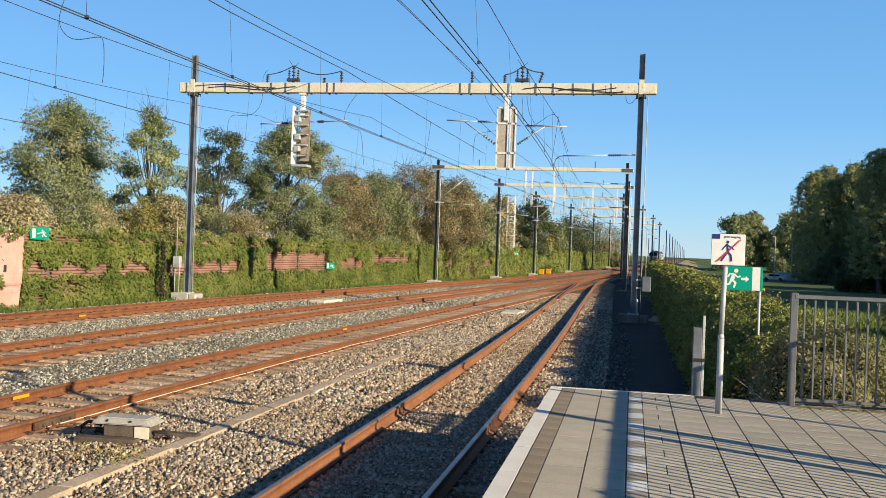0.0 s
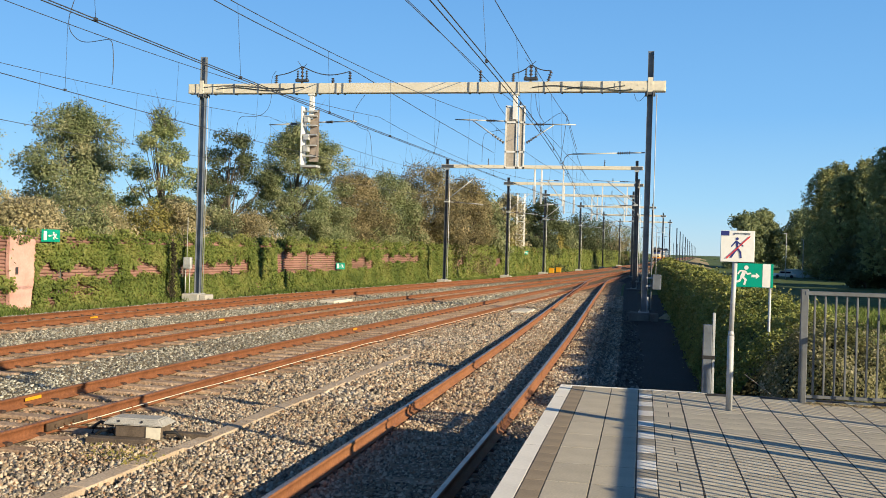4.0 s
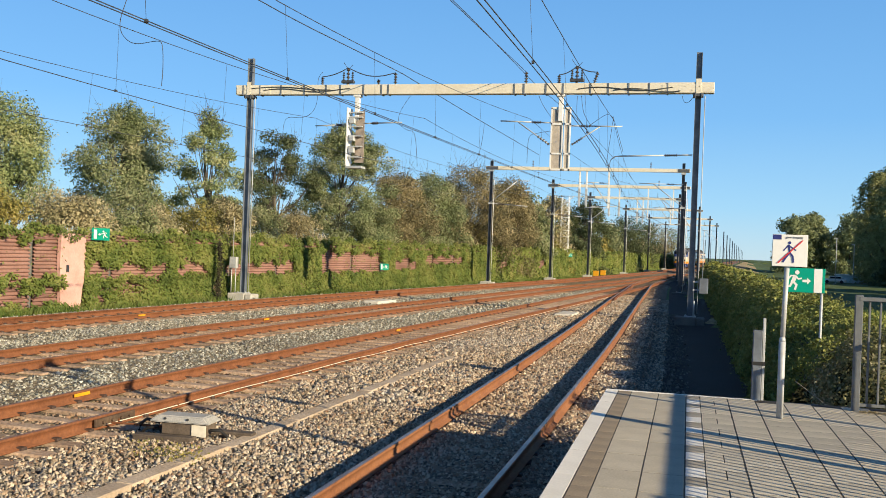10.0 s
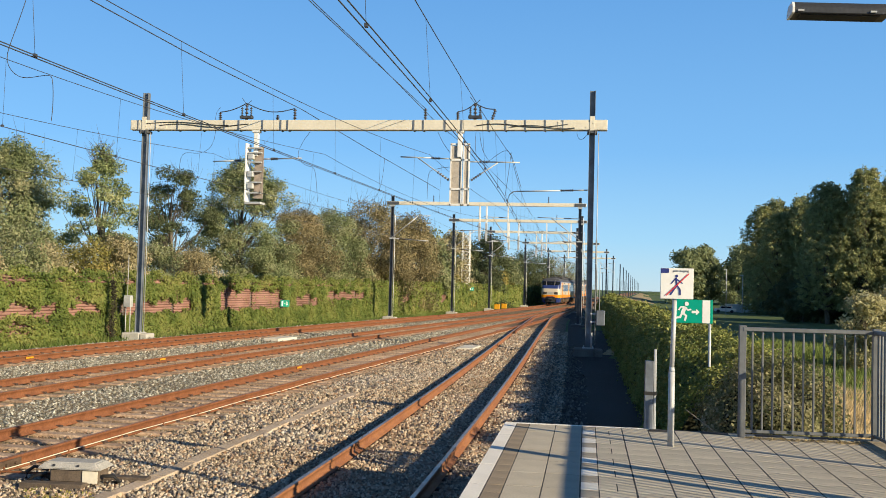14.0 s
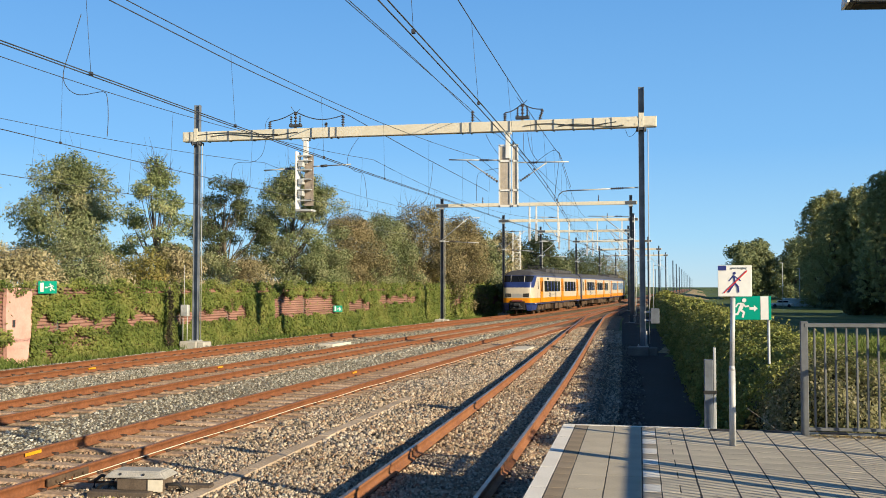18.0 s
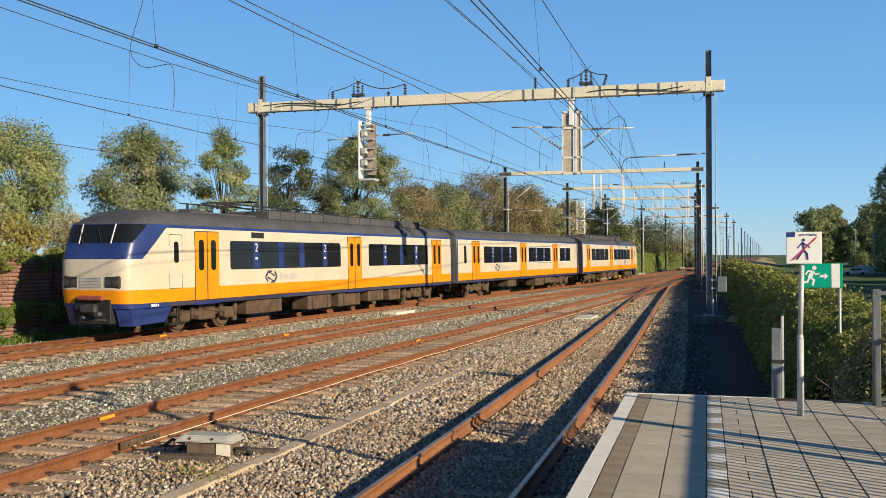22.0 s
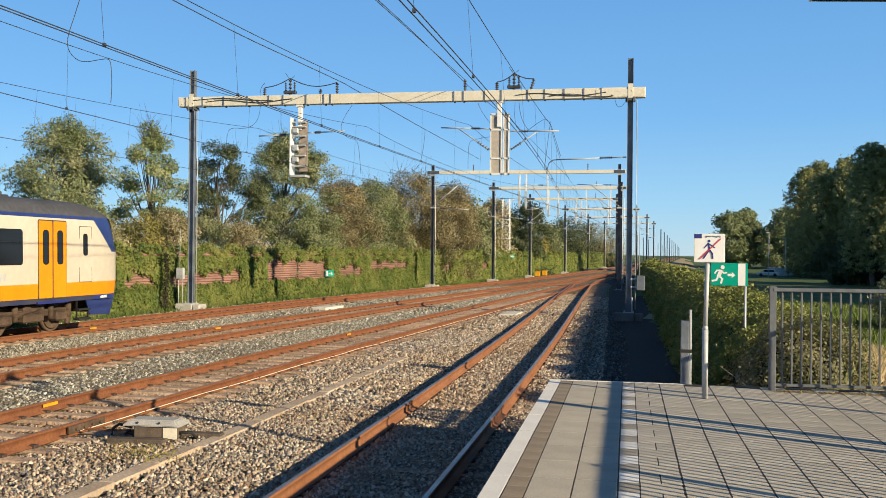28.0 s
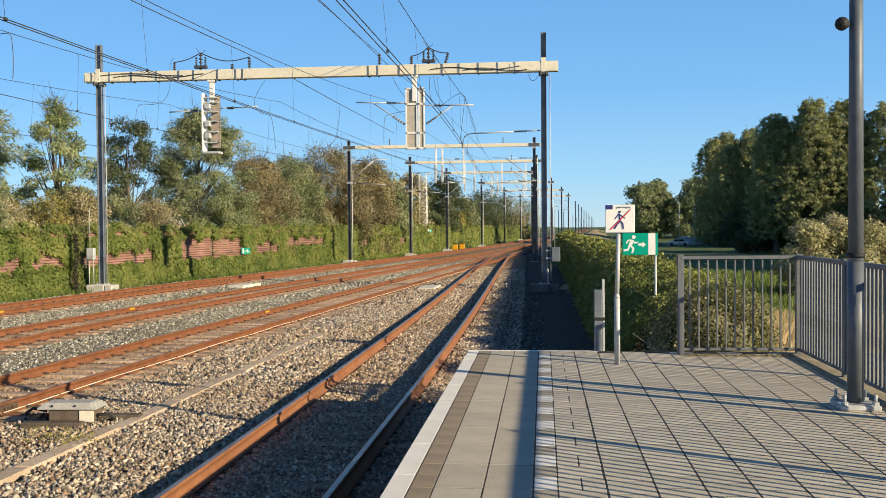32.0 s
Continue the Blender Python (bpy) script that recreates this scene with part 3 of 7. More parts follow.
def make_platform():
    bm = bmesh.new()
    for x0, x1, y1 in ((EDGE + 0.02, 1.5, END - 0.02), (1.5, 4.2, END - 0.03)):
        box(bm, x0, x1, -8, y1, -1.6, -0.0012)
    slab = tagged(part("platform", bm, [JOINT]), "grey paved station platform with a white edge", "platform", kind="structure")

    def tile_mesh(w, d, m, b=0.0015):
        bm = bmesh.new()
        box(bm, -w / 2, w / 2, -d / 2, d / 2, -0.06, 0.0, b)
        me = bpy.data.meshes.new("paving_tile")
        bm.to_mesh(me)
        bm.free()
        me.materials.append(m)
        return me

    rng = random.Random(4)
    g = 0.007
    kinds = {
        "edge_tile": (0.15, 0.9, TILE_WHITE), "border_tile": (0.15, 0.3, TILE_DARK), "walk_tile": (0.31, 0.6, TILE_LIGHT),
        "marking_tile": (0.15, 0.3, TILE_WHITE), "plain_marking_tile": (0.15, 0.3, TILE_MID), "half_tile": (0.15, 0.3, TILE), "paving_tile": (0.3, 0.3, TILE),
    }
    meshes = {k: tile_mesh(w - g * (1.5 if w > 0.2 else 1), d - (0.005 if w < 0.2 else 0.008), m) for k, (w, d, m) in kinds.items()}

    def lay(kind, x, y, dz=0.0006):
        link(kind, meshes[kind], slab, "", pose(x, y, rng.uniform(-dz, dz), rng.uniform(-0.05, 0.05), rng.uniform(-0.05, 0.05), 0))

    y = END - 0.08
    while y > 3.6:
        lay("edge_tile", EDGE + 0.075, y - 0.45)
        y -= 0.9
    y = END - 0.08
    i = 0
    while y > 3.6:
        lay("border_tile", -0.7225, y - 0.15)
        if i % 2 == 0:
            lay("walk_tile", -0.4925, y - 0.3)
            lay("walk_tile", -0.1825, y - 0.3)
        lay("marking_tile" if i % 2 else "plain_marking_tile", 0.05, y - 0.15)
        if i % 2:
            lay("half_tile", 0.2, y - 0.15)
            lay("half_tile", 0.352, y - 0.15)
        else:
            lay("paving_tile", 0.276, y - 0.15)
        y -= 0.3
        i += 1
    for c in range(13):
        x = 0.43 + 0.151 + c * 0.302
        y = END - 0.09 - (0.15 if c % 2 else 0.0)
        while y > 3.6 and x < 4.2:
            if y > 5.0 or c < 6:
                lay("paving_tile", x, y - 0.15)
            y -= 0.302
    # the rest of the paving, behind the camera
    bm = bmesh.new()
    box(bm, EDGE + 0.16, 4.2, -8, 3.4, -0.05, -0.001)
    part("rear_paving", bm, TILE, slab)
    bm = bmesh.new()
    box(bm, EDGE, EDGE + 0.155, -8, 3.4, -0.06, -0.002)
    part("edge_tile", bm, TILE_WHITE, slab)
    bm = bmesh.new()
    box(bm, EDGE, 0.76, END - 0.075, END, -0.16, 0.002, 0.006)
    part("end_kerb", bm, TILE_WHITE, slab, "white end kerb")
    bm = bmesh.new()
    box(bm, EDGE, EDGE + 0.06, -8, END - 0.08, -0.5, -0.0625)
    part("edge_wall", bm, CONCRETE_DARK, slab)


# ---- noise wall with ivy ----
def wall_x(y):
    return track_d(y) - 4.6


WALL_TOP, WALL_FOOT = 1.62, -1.25
RIBS = [(0.0, 0.0), (0.075, 0.012), (0.075, 0.072), (0.0, 0.084)]


def make_wall():
    wall = tagged(empty("wall_west"), "red-brown ribbed noise barrier overgrown with ivy", "noise barrier", kind="structure")
    prof = []
    z = WALL_FOOT
    while z < WALL_TOP - 0.05:
        prof += [(0.06 + o, z + h) for o, h in RIBS]
        z += 0.125
    prof += [(0.06, WALL_TOP), (-0.06, WALL_TOP), (-0.06, WALL_FOOT)]
    ys = np.arange(-12, 240, 4.0)
    for y in ys:
        yy = np.array([y + 0.09, y + 2.0, y + 3.91])
        V, F = sweep(prof, np.stack([wall_x(yy), yy, 0 * yy], -1))
        link("panel", arrays("panel", V, F, WALLBOARD), wall)
        bm = bmesh.new()
        box(bm, -0.16, 0.055, -0.09, 0.09, WALL_FOOT, WALL_TOP + 0.06, 0.012, pose(float(wall_x(y)), y, 0))
        part("post", bm, CONCRETE_SHADE, wall)
    return wall


# ---- trees ----
def make_tree(name, x, y, z, height, radius, leaf, seed, n, size, shape="round", base=0.12, trunk=0.22, label="", category="tree", lean=0.0, clump=0.16, clumps=60, gaps=0.0, twigs=0):
    """A tapered trunk that forks into limbs; each limb ends in a clump of leaves that face outwards from it."""
    rng = np.random.default_rng(seed)
    thing = tagged(empty(name, pose(x, y, z)), label, category)
    top = np.array([lean * height, 0, height * 0.86])
    k = np.linspace(0, 1, 8)[:, None]
    axis = k * top + np.c_[np.sin(k * 5 + seed) * 0.02 * height, np.cos(k * 4 + seed) * 0.02 * height, 0 * k]
    pieces = [pipe(axis, 0.1, 7, trunk * (1 - 0.95 * k[:, 0]) + 0.012)]

    def width(h):
        """Half the crown's width at a share h of the height."""
        f = (h - base) / (1 - base)
        if shape == "tall":
            return radius * (0.5 + 0.5 * math.sin(math.pi * min(1, 0.15 + f * 0.8))) * (1 if h < 0.72 else (1 - h) / 0.28 * 0.75 + 0.25)
        if shape == "bush":
            return radius * math.sqrt(max(0.05, 1 - h * h * 0.85))
        return radius * math.sqrt(max(0.06, 1 - (f * 2 - 0.75) ** 2 * 0.6))

    tips = []
    while len(tips) < clumps:
        h = base + (1 - base) * rng.uniform(0.0, 1.0) ** 0.85
        a = rng.uniform(0, 2 * math.pi)
        w = width(h) * rng.uniform(0.12, 1.0) ** 0.45 * (0.86 + 0.2 * math.sin(a * 3 + h * 9 + seed))
        tips.append((math.cos(a) * w + lean * height * h, math.sin(a) * w, h * height * (1 - 0.06 * rng.random())))
    tips = np.array(tips)
    for p in tips[: min(clumps, 46)]:
        f = max(0.14, (p[2] / height - 0.16) * 0.92)
        s = np.array([np.interp(f, k[:, 0], axis[:, i]) for i in range(3)])
        mid = s * 0.45 + p * 0.55 + np.array([0, 0, -0.035 * height])
        r = trunk * 0.30 * (1.1 - f)
        pieces.append(pipe(np.array([s, mid, p]), 0.03, 4, [r + 0.012, r * 0.6 + 0.009, 0.006]))
    for _ in range(twigs):
        p = tips[np.argsort(tips[:, 2])[-int(rng.integers(1, 14))]]
        d = rng.normal(0, 0.2, 3) * radius
        d[2] = abs(d[2]) + 0.2 * radius
        pieces.append(pipe(np.array([p, p + d * 0.5 + rng.normal(0, 0.07, 3), p + d + rng.normal(0, 0.05, 3)]), 0.01, 3, [0.011, 0.007, 0.003]))
    V, F = merge(pieces)
    link("trunk", arrays("trunk", V, F, BARK, True), thing)
    rad = clump * radius * 2.0 * rng.uniform(0.6, 1.45, len(tips))
    w = rad**2 * (rng.random(len(tips)) >= gaps)
    which = rng.choice(len(tips), n, p=w / w.sum())
    d = rng.normal(size=(n, 3))
    d /= np.linalg.norm(d, axis=1, keepdims=True)
    lump = 1 + 0.3 * np.sin(d[:, 0] * 5 + which) * np.sin(d[:, 1] * 6 + which * 2) * np.sin(d[:, 2] * 5)
    c = tips[which] + d * (rad[which] * lump * rng.uniform(0.1, 1.0, n) ** 0.4)[:, None] * np.array([1.0, 1.0, 0.72])
    stray = rng.random(n) < 0.06
    c = c + np.where(stray[:, None], rng.normal(0, 0.07 * radius, (n, 3)), 0)
    keep = c[:, 2] > 0.04 * height * (base > 0.05)
    c, d = c[keep], d[keep]
    out = c - np.array([lean * height * 0.5, 0, height * (0.5 + base * 0.5)])
    out /= np.linalg.norm(out, axis=1, keepdims=True) + 1e-6
    V, F = leaves(c, size, rng, d * 0.6 + out * 0.45 + np.array([0, 0, 0.3]), 0.65, 3)
    link("crown", arrays("crown", V, F, leaf), thing)
    return thing


def make_trees():
    # behind the noise wall: x, y, height, radius, leaf, shape, leaves, base, clumps, clump, gaps, twigs
    rows = [
        (-31.8, 38.9, 9.2, 3.0, LEAF_GREEN, "round", 42000, 0.05, 120, 0.13, 0.1, 8), (-28.2, 43.3, 9.2, 3.0, LEAF_OLIVE, "round", 60000, 0.05, 150, 0.12, 0.05, 10), (-25.5, 47.3, 9.7, 2.2, LEAF_GREEN, "tall", 26000, 0.1, 120, 0.105, 0.25, 90),
        (-24.4, 54.0, 9.4, 2.8, LEAF_DARK, "round", 19000, 0.36, 80, 0.10, 0.35, 10), (-21.6, 58.3, 10.5, 3.5, LEAF_OLIVE, "round", 64000, 0.18, 190, 0.088, 0.12, 12),
        (-20.4, 66.0, 7.8, 3.2, LEAF_BROWN, "round", 36000, 0.04, 110, 0.12, 0.15, 40), (-19.4, 71.5, 8.4, 3.2, LEAF_OLIVE, "round", 34000, 0.04, 110, 0.12, 0.1, 30), (-18.0, 77.5, 9.5, 4.0, LEAF_BROWN, "round", 50000, 0.04, 140, 0.12, 0.05, 40), (-15.8, 84, 8.7, 3.6, LEAF_BROWN, "round", 38000, 0.04, 120, 0.12, 0.08, 30),
        (-16.2, 93, 7.8, 3.4, LEAF_OLIVE, "round", 17000, 0.03, 80, 0.14, 0.1, 20), (-15.0, 106, 8.8, 2.8, LEAF_TAN, "round", 15000, 0.03, 70, 0.14, 0, 10), (-12.6, 119, 8.9, 3.4, LEAF_DARK, "round", 17000, 0.03, 70, 0.14, 0, 6),
        (-13, 138, 8, 4, LEAF_OLIVE, "round", 9000, 0.03, 60, 0.14, 0, 0), (-10.4, 156, 8.6, 4, LEAF_DARK, "round", 9000, 0.03, 60, 0.14, 0, 0), (-8.6, 180, 8.4, 4.5, LEAF_DARK, "round", 8000, 0.03, 60, 0.14, 0, 0), (-7, 208, 9, 5, LEAF_BROWN, "round", 7000, 0.03, 60, 0.14, 0, 0), (-4, 240, 9, 6, LEAF_OLIVE, "round", 7000, 0.03, 60, 0.14, 0, 0),
    ]
    for i, (x, y, h, r, leaf, shape, n, base, clumps, clump, gaps, twigs) in enumerate(rows):
        make_tree("tree", x, y, -1.2, h, r, leaf, 10 + i, n, 0.098 if y < 70 else 0.11 if y < 90 else 0.2, shape, base, label="leafy deciduous tree in early autumn behind the noise barrier", clump=clump, clumps=clumps, gaps=gaps, twigs=twigs)
    rng = random.Random(8)
    y = 22.0
    i = 0
    while y < 235:
        h = rng.uniform(3.8, 4.8) if 44 < y < 62 else rng.uniform(4.2, 5.6)
        leaf = [LEAF_TAN, LEAF_OLIVE, LEAF_TAN, LEAF_YELLOW][i % 4] if y < 50 else [LEAF_OLIVE, LEAF_BROWN, LEAF_OLIVE, LEAF_BROWN, LEAF_TAN, LEAF_OLIVE, LEAF_YELLOW][i % 7]
        make_tree("bush", float(wall_x(y)) - rng.uniform(2.0, 4.5), y, -1.2, h, rng.uniform(1.8, 2.6), leaf, 60 + i, 15000 if y < 80 else 5000, 0.088 if y < 80 else 0.22, "bush", 0.02, 0.09, "dense autumn shrub behind the noise barrier", "bush", clump=0.17, clumps=34, twigs=14 if y < 80 else 0)
        y += rng.uniform(2.4, 3.3) * (1 if y < 90 else 1.7)
        i += 1
    # the wood beyond the meadow
    rng2 = random.Random(21)
    shady = [(35.0, 201, 22.0), (38.0, 203, 23.5), (42.6, 202, 24.0), (47.6, 200, 24.2), (53.0, 200, 24.6), (59, 202, 26.0), (36.6, 192, 20.0), (41.0, 189, 21.5), (45.6, 186, 21.8), (50.6, 184, 22.6), (65, 204, 26)]
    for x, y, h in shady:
        make_tree("tree", x, y, -2.4, h, rng2.uniform(4.8, 5.6), LEAF_POPLAR, int(x * 10), 30000, 0.27, "round", 0.0, 0.4, "tall poplar at the edge of a shady wood", "tree", clump=0.034, clumps=2200)
    for x, y, h in ((33.0, 139, 19.8), (37.0, 136, 21.4), (41.6, 137, 21.4), (46.4, 135, 20.6), (51.5, 134, 21.4)):
        make_tree("tree", x, y, -2.4, h, rng2.uniform(4.3, 4.9), LEAF_POPLAR, int(x * 10), 44000, 0.21, "round", 0.1, 0.35, "sunlit poplar standing before a shady wood", "tree", clump=0.033, clumps=2000)
    # unseen trees added towards the sun, to shade the wood's edge and the meadow
    for i, (x, y, h) in enumerate(((59, 60, 20), (61, 70, 22), (62, 80, 23), (63, 90, 23), (64, 99, 23), (66, 107, 23), (70, 118, 17), (69, 163, 22), (74, 170, 25), (79, 176, 26), (85, 182, 26), (72, 182, 25))):
        make_tree("tree", x, y, -2.4, h, 7.0, LEAF_POPLAR, 280 + i, 7000, 0.8, "round", 0.0, 0.4, "unseen poplar added to shade the wood and the meadow", "tree", clump=0.17, clumps=70)
    # dark-leaved bushes added along the foot of the wood to stand in for its shade
    for i in range(18):
        x, y = (35.6 + i * 2.5, 187 - i * 0.9) if i < 10 else (30.5 + (i - 10) * 2.9, 143 + (i % 2) * 2)
        make_tree("bush", x, y, -2.4, rng2.uniform(5, 8), rng2.uniform(2.6, 3.6), LEAF_DARK, 230 + i, 6000, 0.32, "bush", 0.02, 0.1, "dark bush added for the shade at the foot of a wood", "bush", clump=0.2, clumps=30)
    for i in range(12):
        make_tree("tree", 31 + i * 3.9, 308 + (i % 4) * 16, -2.4, 17 + (i % 3) * 1.5, 7.5, LEAF_FAR, 240 + i, 8000, 0.6, "round", 0.02, 0.3, "far tree in a hazy row beyond the meadow", "tree", clump=0.14)
    for i, (x, y) in enumerate(((13.6, 50), (15.2, 51.5), (17.0, 50.5), (18.8, 52), (21, 51))):
        make_tree("bush", x, y, -2.4, 3.9 + 0.5 * (i % 2), 1.5, LEAF_PALE, 260 + i, 9000, 0.12, "bush", 0.02, 0.06, "pale yellow-green shrub on the meadow", "bush", clump=0.2, clumps=30)


# ---- train: three cars that run along track four ----
CARS = [(0.0, 25.8), (26.1, 51.9), (52.2, 78.0)]
_ty = np.arange(-215, 900, 0.25)
_tx = track_d(_ty)
_ts = np.concatenate([[0], np.cumsum(np.hypot(np.diff(_tx), np.diff(_ty)))])
_ts -= np.interp(0, _ty, _ts)
RUN = [(0.0, 337.0), (13.0, 151.7), (14.5, 130.4), (16.5, 102.6), (19.0, 67.7), (20.0, 53.3), (21.0, 38.8), (22.0, 24.4), (22.5, 17.8), (23.0, 11.25), (23.5, 4.7), (24.0, -1.6), (24.5, -7.7), (25.0, -13.9), (25.5, -20.0), (27.5, -44.45), (28.0, -50.5), (28.4, -55.2), (32.0, -97.0)]


def on_line(s):
    y = np.interp(s, _ts, _ty)
    return np.array([float(track_d(y)), y])


def car_pose(s0, s1):
    a, b = on_line(s0 + 4.2), on_line(s1 - 4.2)
    d = (a - b) / np.linalg.norm(a - b)
    mid = (on_line(s0 + 4.2) + on_line(s1 - 4.2)) / 2
    return pose(mid[0], mid[1], RAIL_Z, 0, 0, math.degrees(math.atan2(-d[0], d[1])))


def motions():
    run = spline([(s, t) for t, s in RUN])
    times = [0.5 * i for i in range(65)]
    for car, (a, b) in zip(TRAIN, CARS):
        turn = pose(0, 0, 0, 0, 0, 180 if car is TRAIN[2] else 0)
        walk(car, [(t, car_pose(float(run(t)) + a, float(run(t)) + b) @ turn) for t in times])


BODY = [(-1.40, 0.88), (-1.41, 1.02), (-1.41, 1.42), (-1.40, 2.32), (-1.37, 3.26), (-1.34, 3.36), (-1.20, 3.58), (-0.9, 3.74), (-0.45, 3.83), (0, 3.85)]
BODY = BODY + [(-x, z) for x, z in BODY[-2::-1]]


def side_x(z):
    return 1.41 if z < 1.42 else 1.41 - 0.01 * (z - 1.42) / 0.9 if z < 2.32 else 1.40 - 0.03 * (z - 2.32) / 0.94


def plate(y0, y1, z0, z1, side, proud, thick=0.02, corner=0.0):
    """A flat plate on the car's side, with rounded corners if asked."""
    bm = bmesh.new()
    if corner:
        pts = []
        for cy, cz, a in ((y1 - corner, z1 - corner, 0), (y0 + corner, z1 - corner, 90), (y0 + corner, z0 + corner, 180), (y1 - corner, z0 + corner, 270)):
            pts += [(cy + corner * math.cos(radians(a + t)), cz + corner * math.sin(radians(a + t))) for t in (0, 30, 60, 90)]
    else:
        pts = [(y1, z1), (y0, z1), (y0, z0), (y1, z0)]
    out = [bm.verts.new((side * (side_x(z) + proud), y, z)) for y, z in pts]
    inn = [bm.verts.new((side * (side_x(z) + proud - thick), y, z)) for y, z in pts]
    bm.faces.new(out)
    n = len(pts)
    for j in range(n):
        bm.faces.new((out[j], inn[j], inn[(j + 1) % n], out[(j + 1) % n]))
    bmesh.ops.recalc_face_normals(bm, faces=bm.faces)
    return bm


def lettering(text, size, material, parent, m, label=""):
    """Words as a flat mesh in the built-in font."""
    cu = bpy.data.curves.new("lettering", "FONT")
    cu.body, cu.size, cu.extrude, cu.align_x, cu.align_y = text, size, 0.002, "CENTER", "CENTER"
    tmp = bpy.data.objects.new("lettering", cu)
    me = bpy.data.meshes.new_from_object(tmp)
    bpy.data.objects.remove(tmp)
    me.materials.append(material)
    return link("lettering", me, parent, label, m)


def on_side(side, y, z, proud):
    """A frame on the car's side: x runs along it as it is read, y up, z outwards."""
    m = Matrix(((0, 0, side, side * (side_x(z) + proud)), (side, 0, 0, y), (0, 1, 0, z), (0, 0, 0, 1)))
    return m


def door(car, y, side, w=1.3):
    bm = plate(y - w / 2, y + w / 2, 0.99, 3.2, side, 0.017, 0.04, 0.06)
    part("door_frame", bm, DARK, car)
    for e in (-1, 1):
        leaf = part("door_leaf", plate(y + e * (w / 4 + 0.003) - w / 4 + 0.025, y + e * (w / 4 + 0.003) + w / 4 - 0.025, 1.02, 3.17, side, 0.025, 0.03, 0.03), ORANGE, car, "orange sliding door leaf")
        part("pane", plate(y + e * w / 4 - 0.13, y + e * w / 4 + 0.13, 1.95, 2.92, side, 0.031, 0.02, 0.1), GLASS, leaf)
    bm = bmesh.new()
    box(bm, side * 1.36, side * 1.47, y - w / 2 - 0.05, y + w / 2 + 0.05, 0.86, 0.93, 0.01)
    part("step", bm, NAVY, car)


def window_band(car, y0, y1, side, pillars, digit, rim=False):
    if rim:
        part("window_rim", plate(y0 - 0.09, y1 + 0.09, 1.86, 3.0, side, 0.003, 0.02, 0.1), DARK, car)
        part("window_rim", plate(y0 - 0.06, y1 + 0.06, 1.89, 2.97, side, 0.006, 0.02, 0.1), WHITE, car)
    band = part("window", plate(y0, y1, 1.95, 2.91, side, 0.010, 0.03, 0.09), GLASS, car, "dark tinted window band")
    for j, (f, marked) in enumerate(pillars):
        y = y0 + (y1 - y0) * f
        part("pillar", plate(y - 0.19, y + 0.19, 1.97, 2.89, side, 0.014, 0.02), BLUE, band)
        if marked:
            lettering(digit, 0.42, WHITE, band, on_side(side, y, 2.68, 0.018))
            part("notice", plate(y - 0.07, y + 0.07, 2.28, 2.36, side, 0.017, 0.02), WHITE, band)
    # panes with a split line and half-drawn blinds
    fs = [0] + [f for f, _ in pillars] + [1]
    for a, b in zip(fs, fs[1:]):
        ya, yb = y0 + (y1 - y0) * a + 0.17, y0 + (y1 - y0) * b - 0.17
        part("glazing_bar", plate(ya, yb, 2.55, 2.575, side, 0.013, 0.02), BLACK, band)


def bogie(car, y):
    b = empty("bogie", pose(0, y, 0))
    b.parent = car
    for side in (-1, 1):
        bm = bmesh.new()
        box(bm, side * 1.0 - 0.08, side * 1.0 + 0.08, -1.75, 1.75, 0.48, 0.68, 0.03)
        box(bm, side * 1.02 - 0.12, side * 1.02 + 0.12, -0.45, 0.45, 0.34, 0.86, 0.04)
        for e in (-1.2, 1.2):
            box(bm, side * 1.04 - 0.14, side * 1.04 + 0.14, e - 0.24, e + 0.24, 0.32, 0.62, 0.05)
            cyl(bm, (side * 1.08, e - 0.42, 0.4), (side * 1.08, e - 0.42, 0.82), 0.09, sides=8)
            cyl(bm, (side * 1.08, e + 0.42, 0.4), (side * 1.08, e + 0.42, 0.82), 0.09, sides=8)
            box(bm, side * 1.06 - 0.06, side * 1.06 + 0.06, e * 1.35 - 0.1, e * 1.35 + 0.1, 0.2, 0.6, 0.03)
        cyl(bm, (side * 1.12, -0.9, 0.55), (side * 1.12, 0.2, 0.72), 0.06, sides=8)
        part("side_frame", bm, UNDER, b, "dusty brown bogie side frame")
    bm = bmesh.new()
    box(bm, -0.9, 0.9, -0.3, 0.3, 0.45, 0.8, 0.05)
    part("bolster", bm, UNDER, b)
    for e in (-1.2, 1.2):
        for side in (-1, 1):
            bm = bmesh.new()
            cyl(bm, (side * 0.68, e, 0.46), (side * 0.82, e, 0.46), 0.46, sides=24)
            cyl(bm, (side * 0.82, e, 0.46), (side * 0.86, e, 0.46), 0.40, 0.36, sides=24)
            cyl(bm, (side * 0.84, e, 0.46), (side * 0.95, e, 0.46), 0.1, sides=10)
            part("wheel", bm, UNDER, b, "brown steel wheel")
        bm = bmesh.new()
        cyl(bm, (-0.7, e, 0.46), (0.7, e, 0.46), 0.09, sides=10)
        part("axle", bm, UNDER, b)


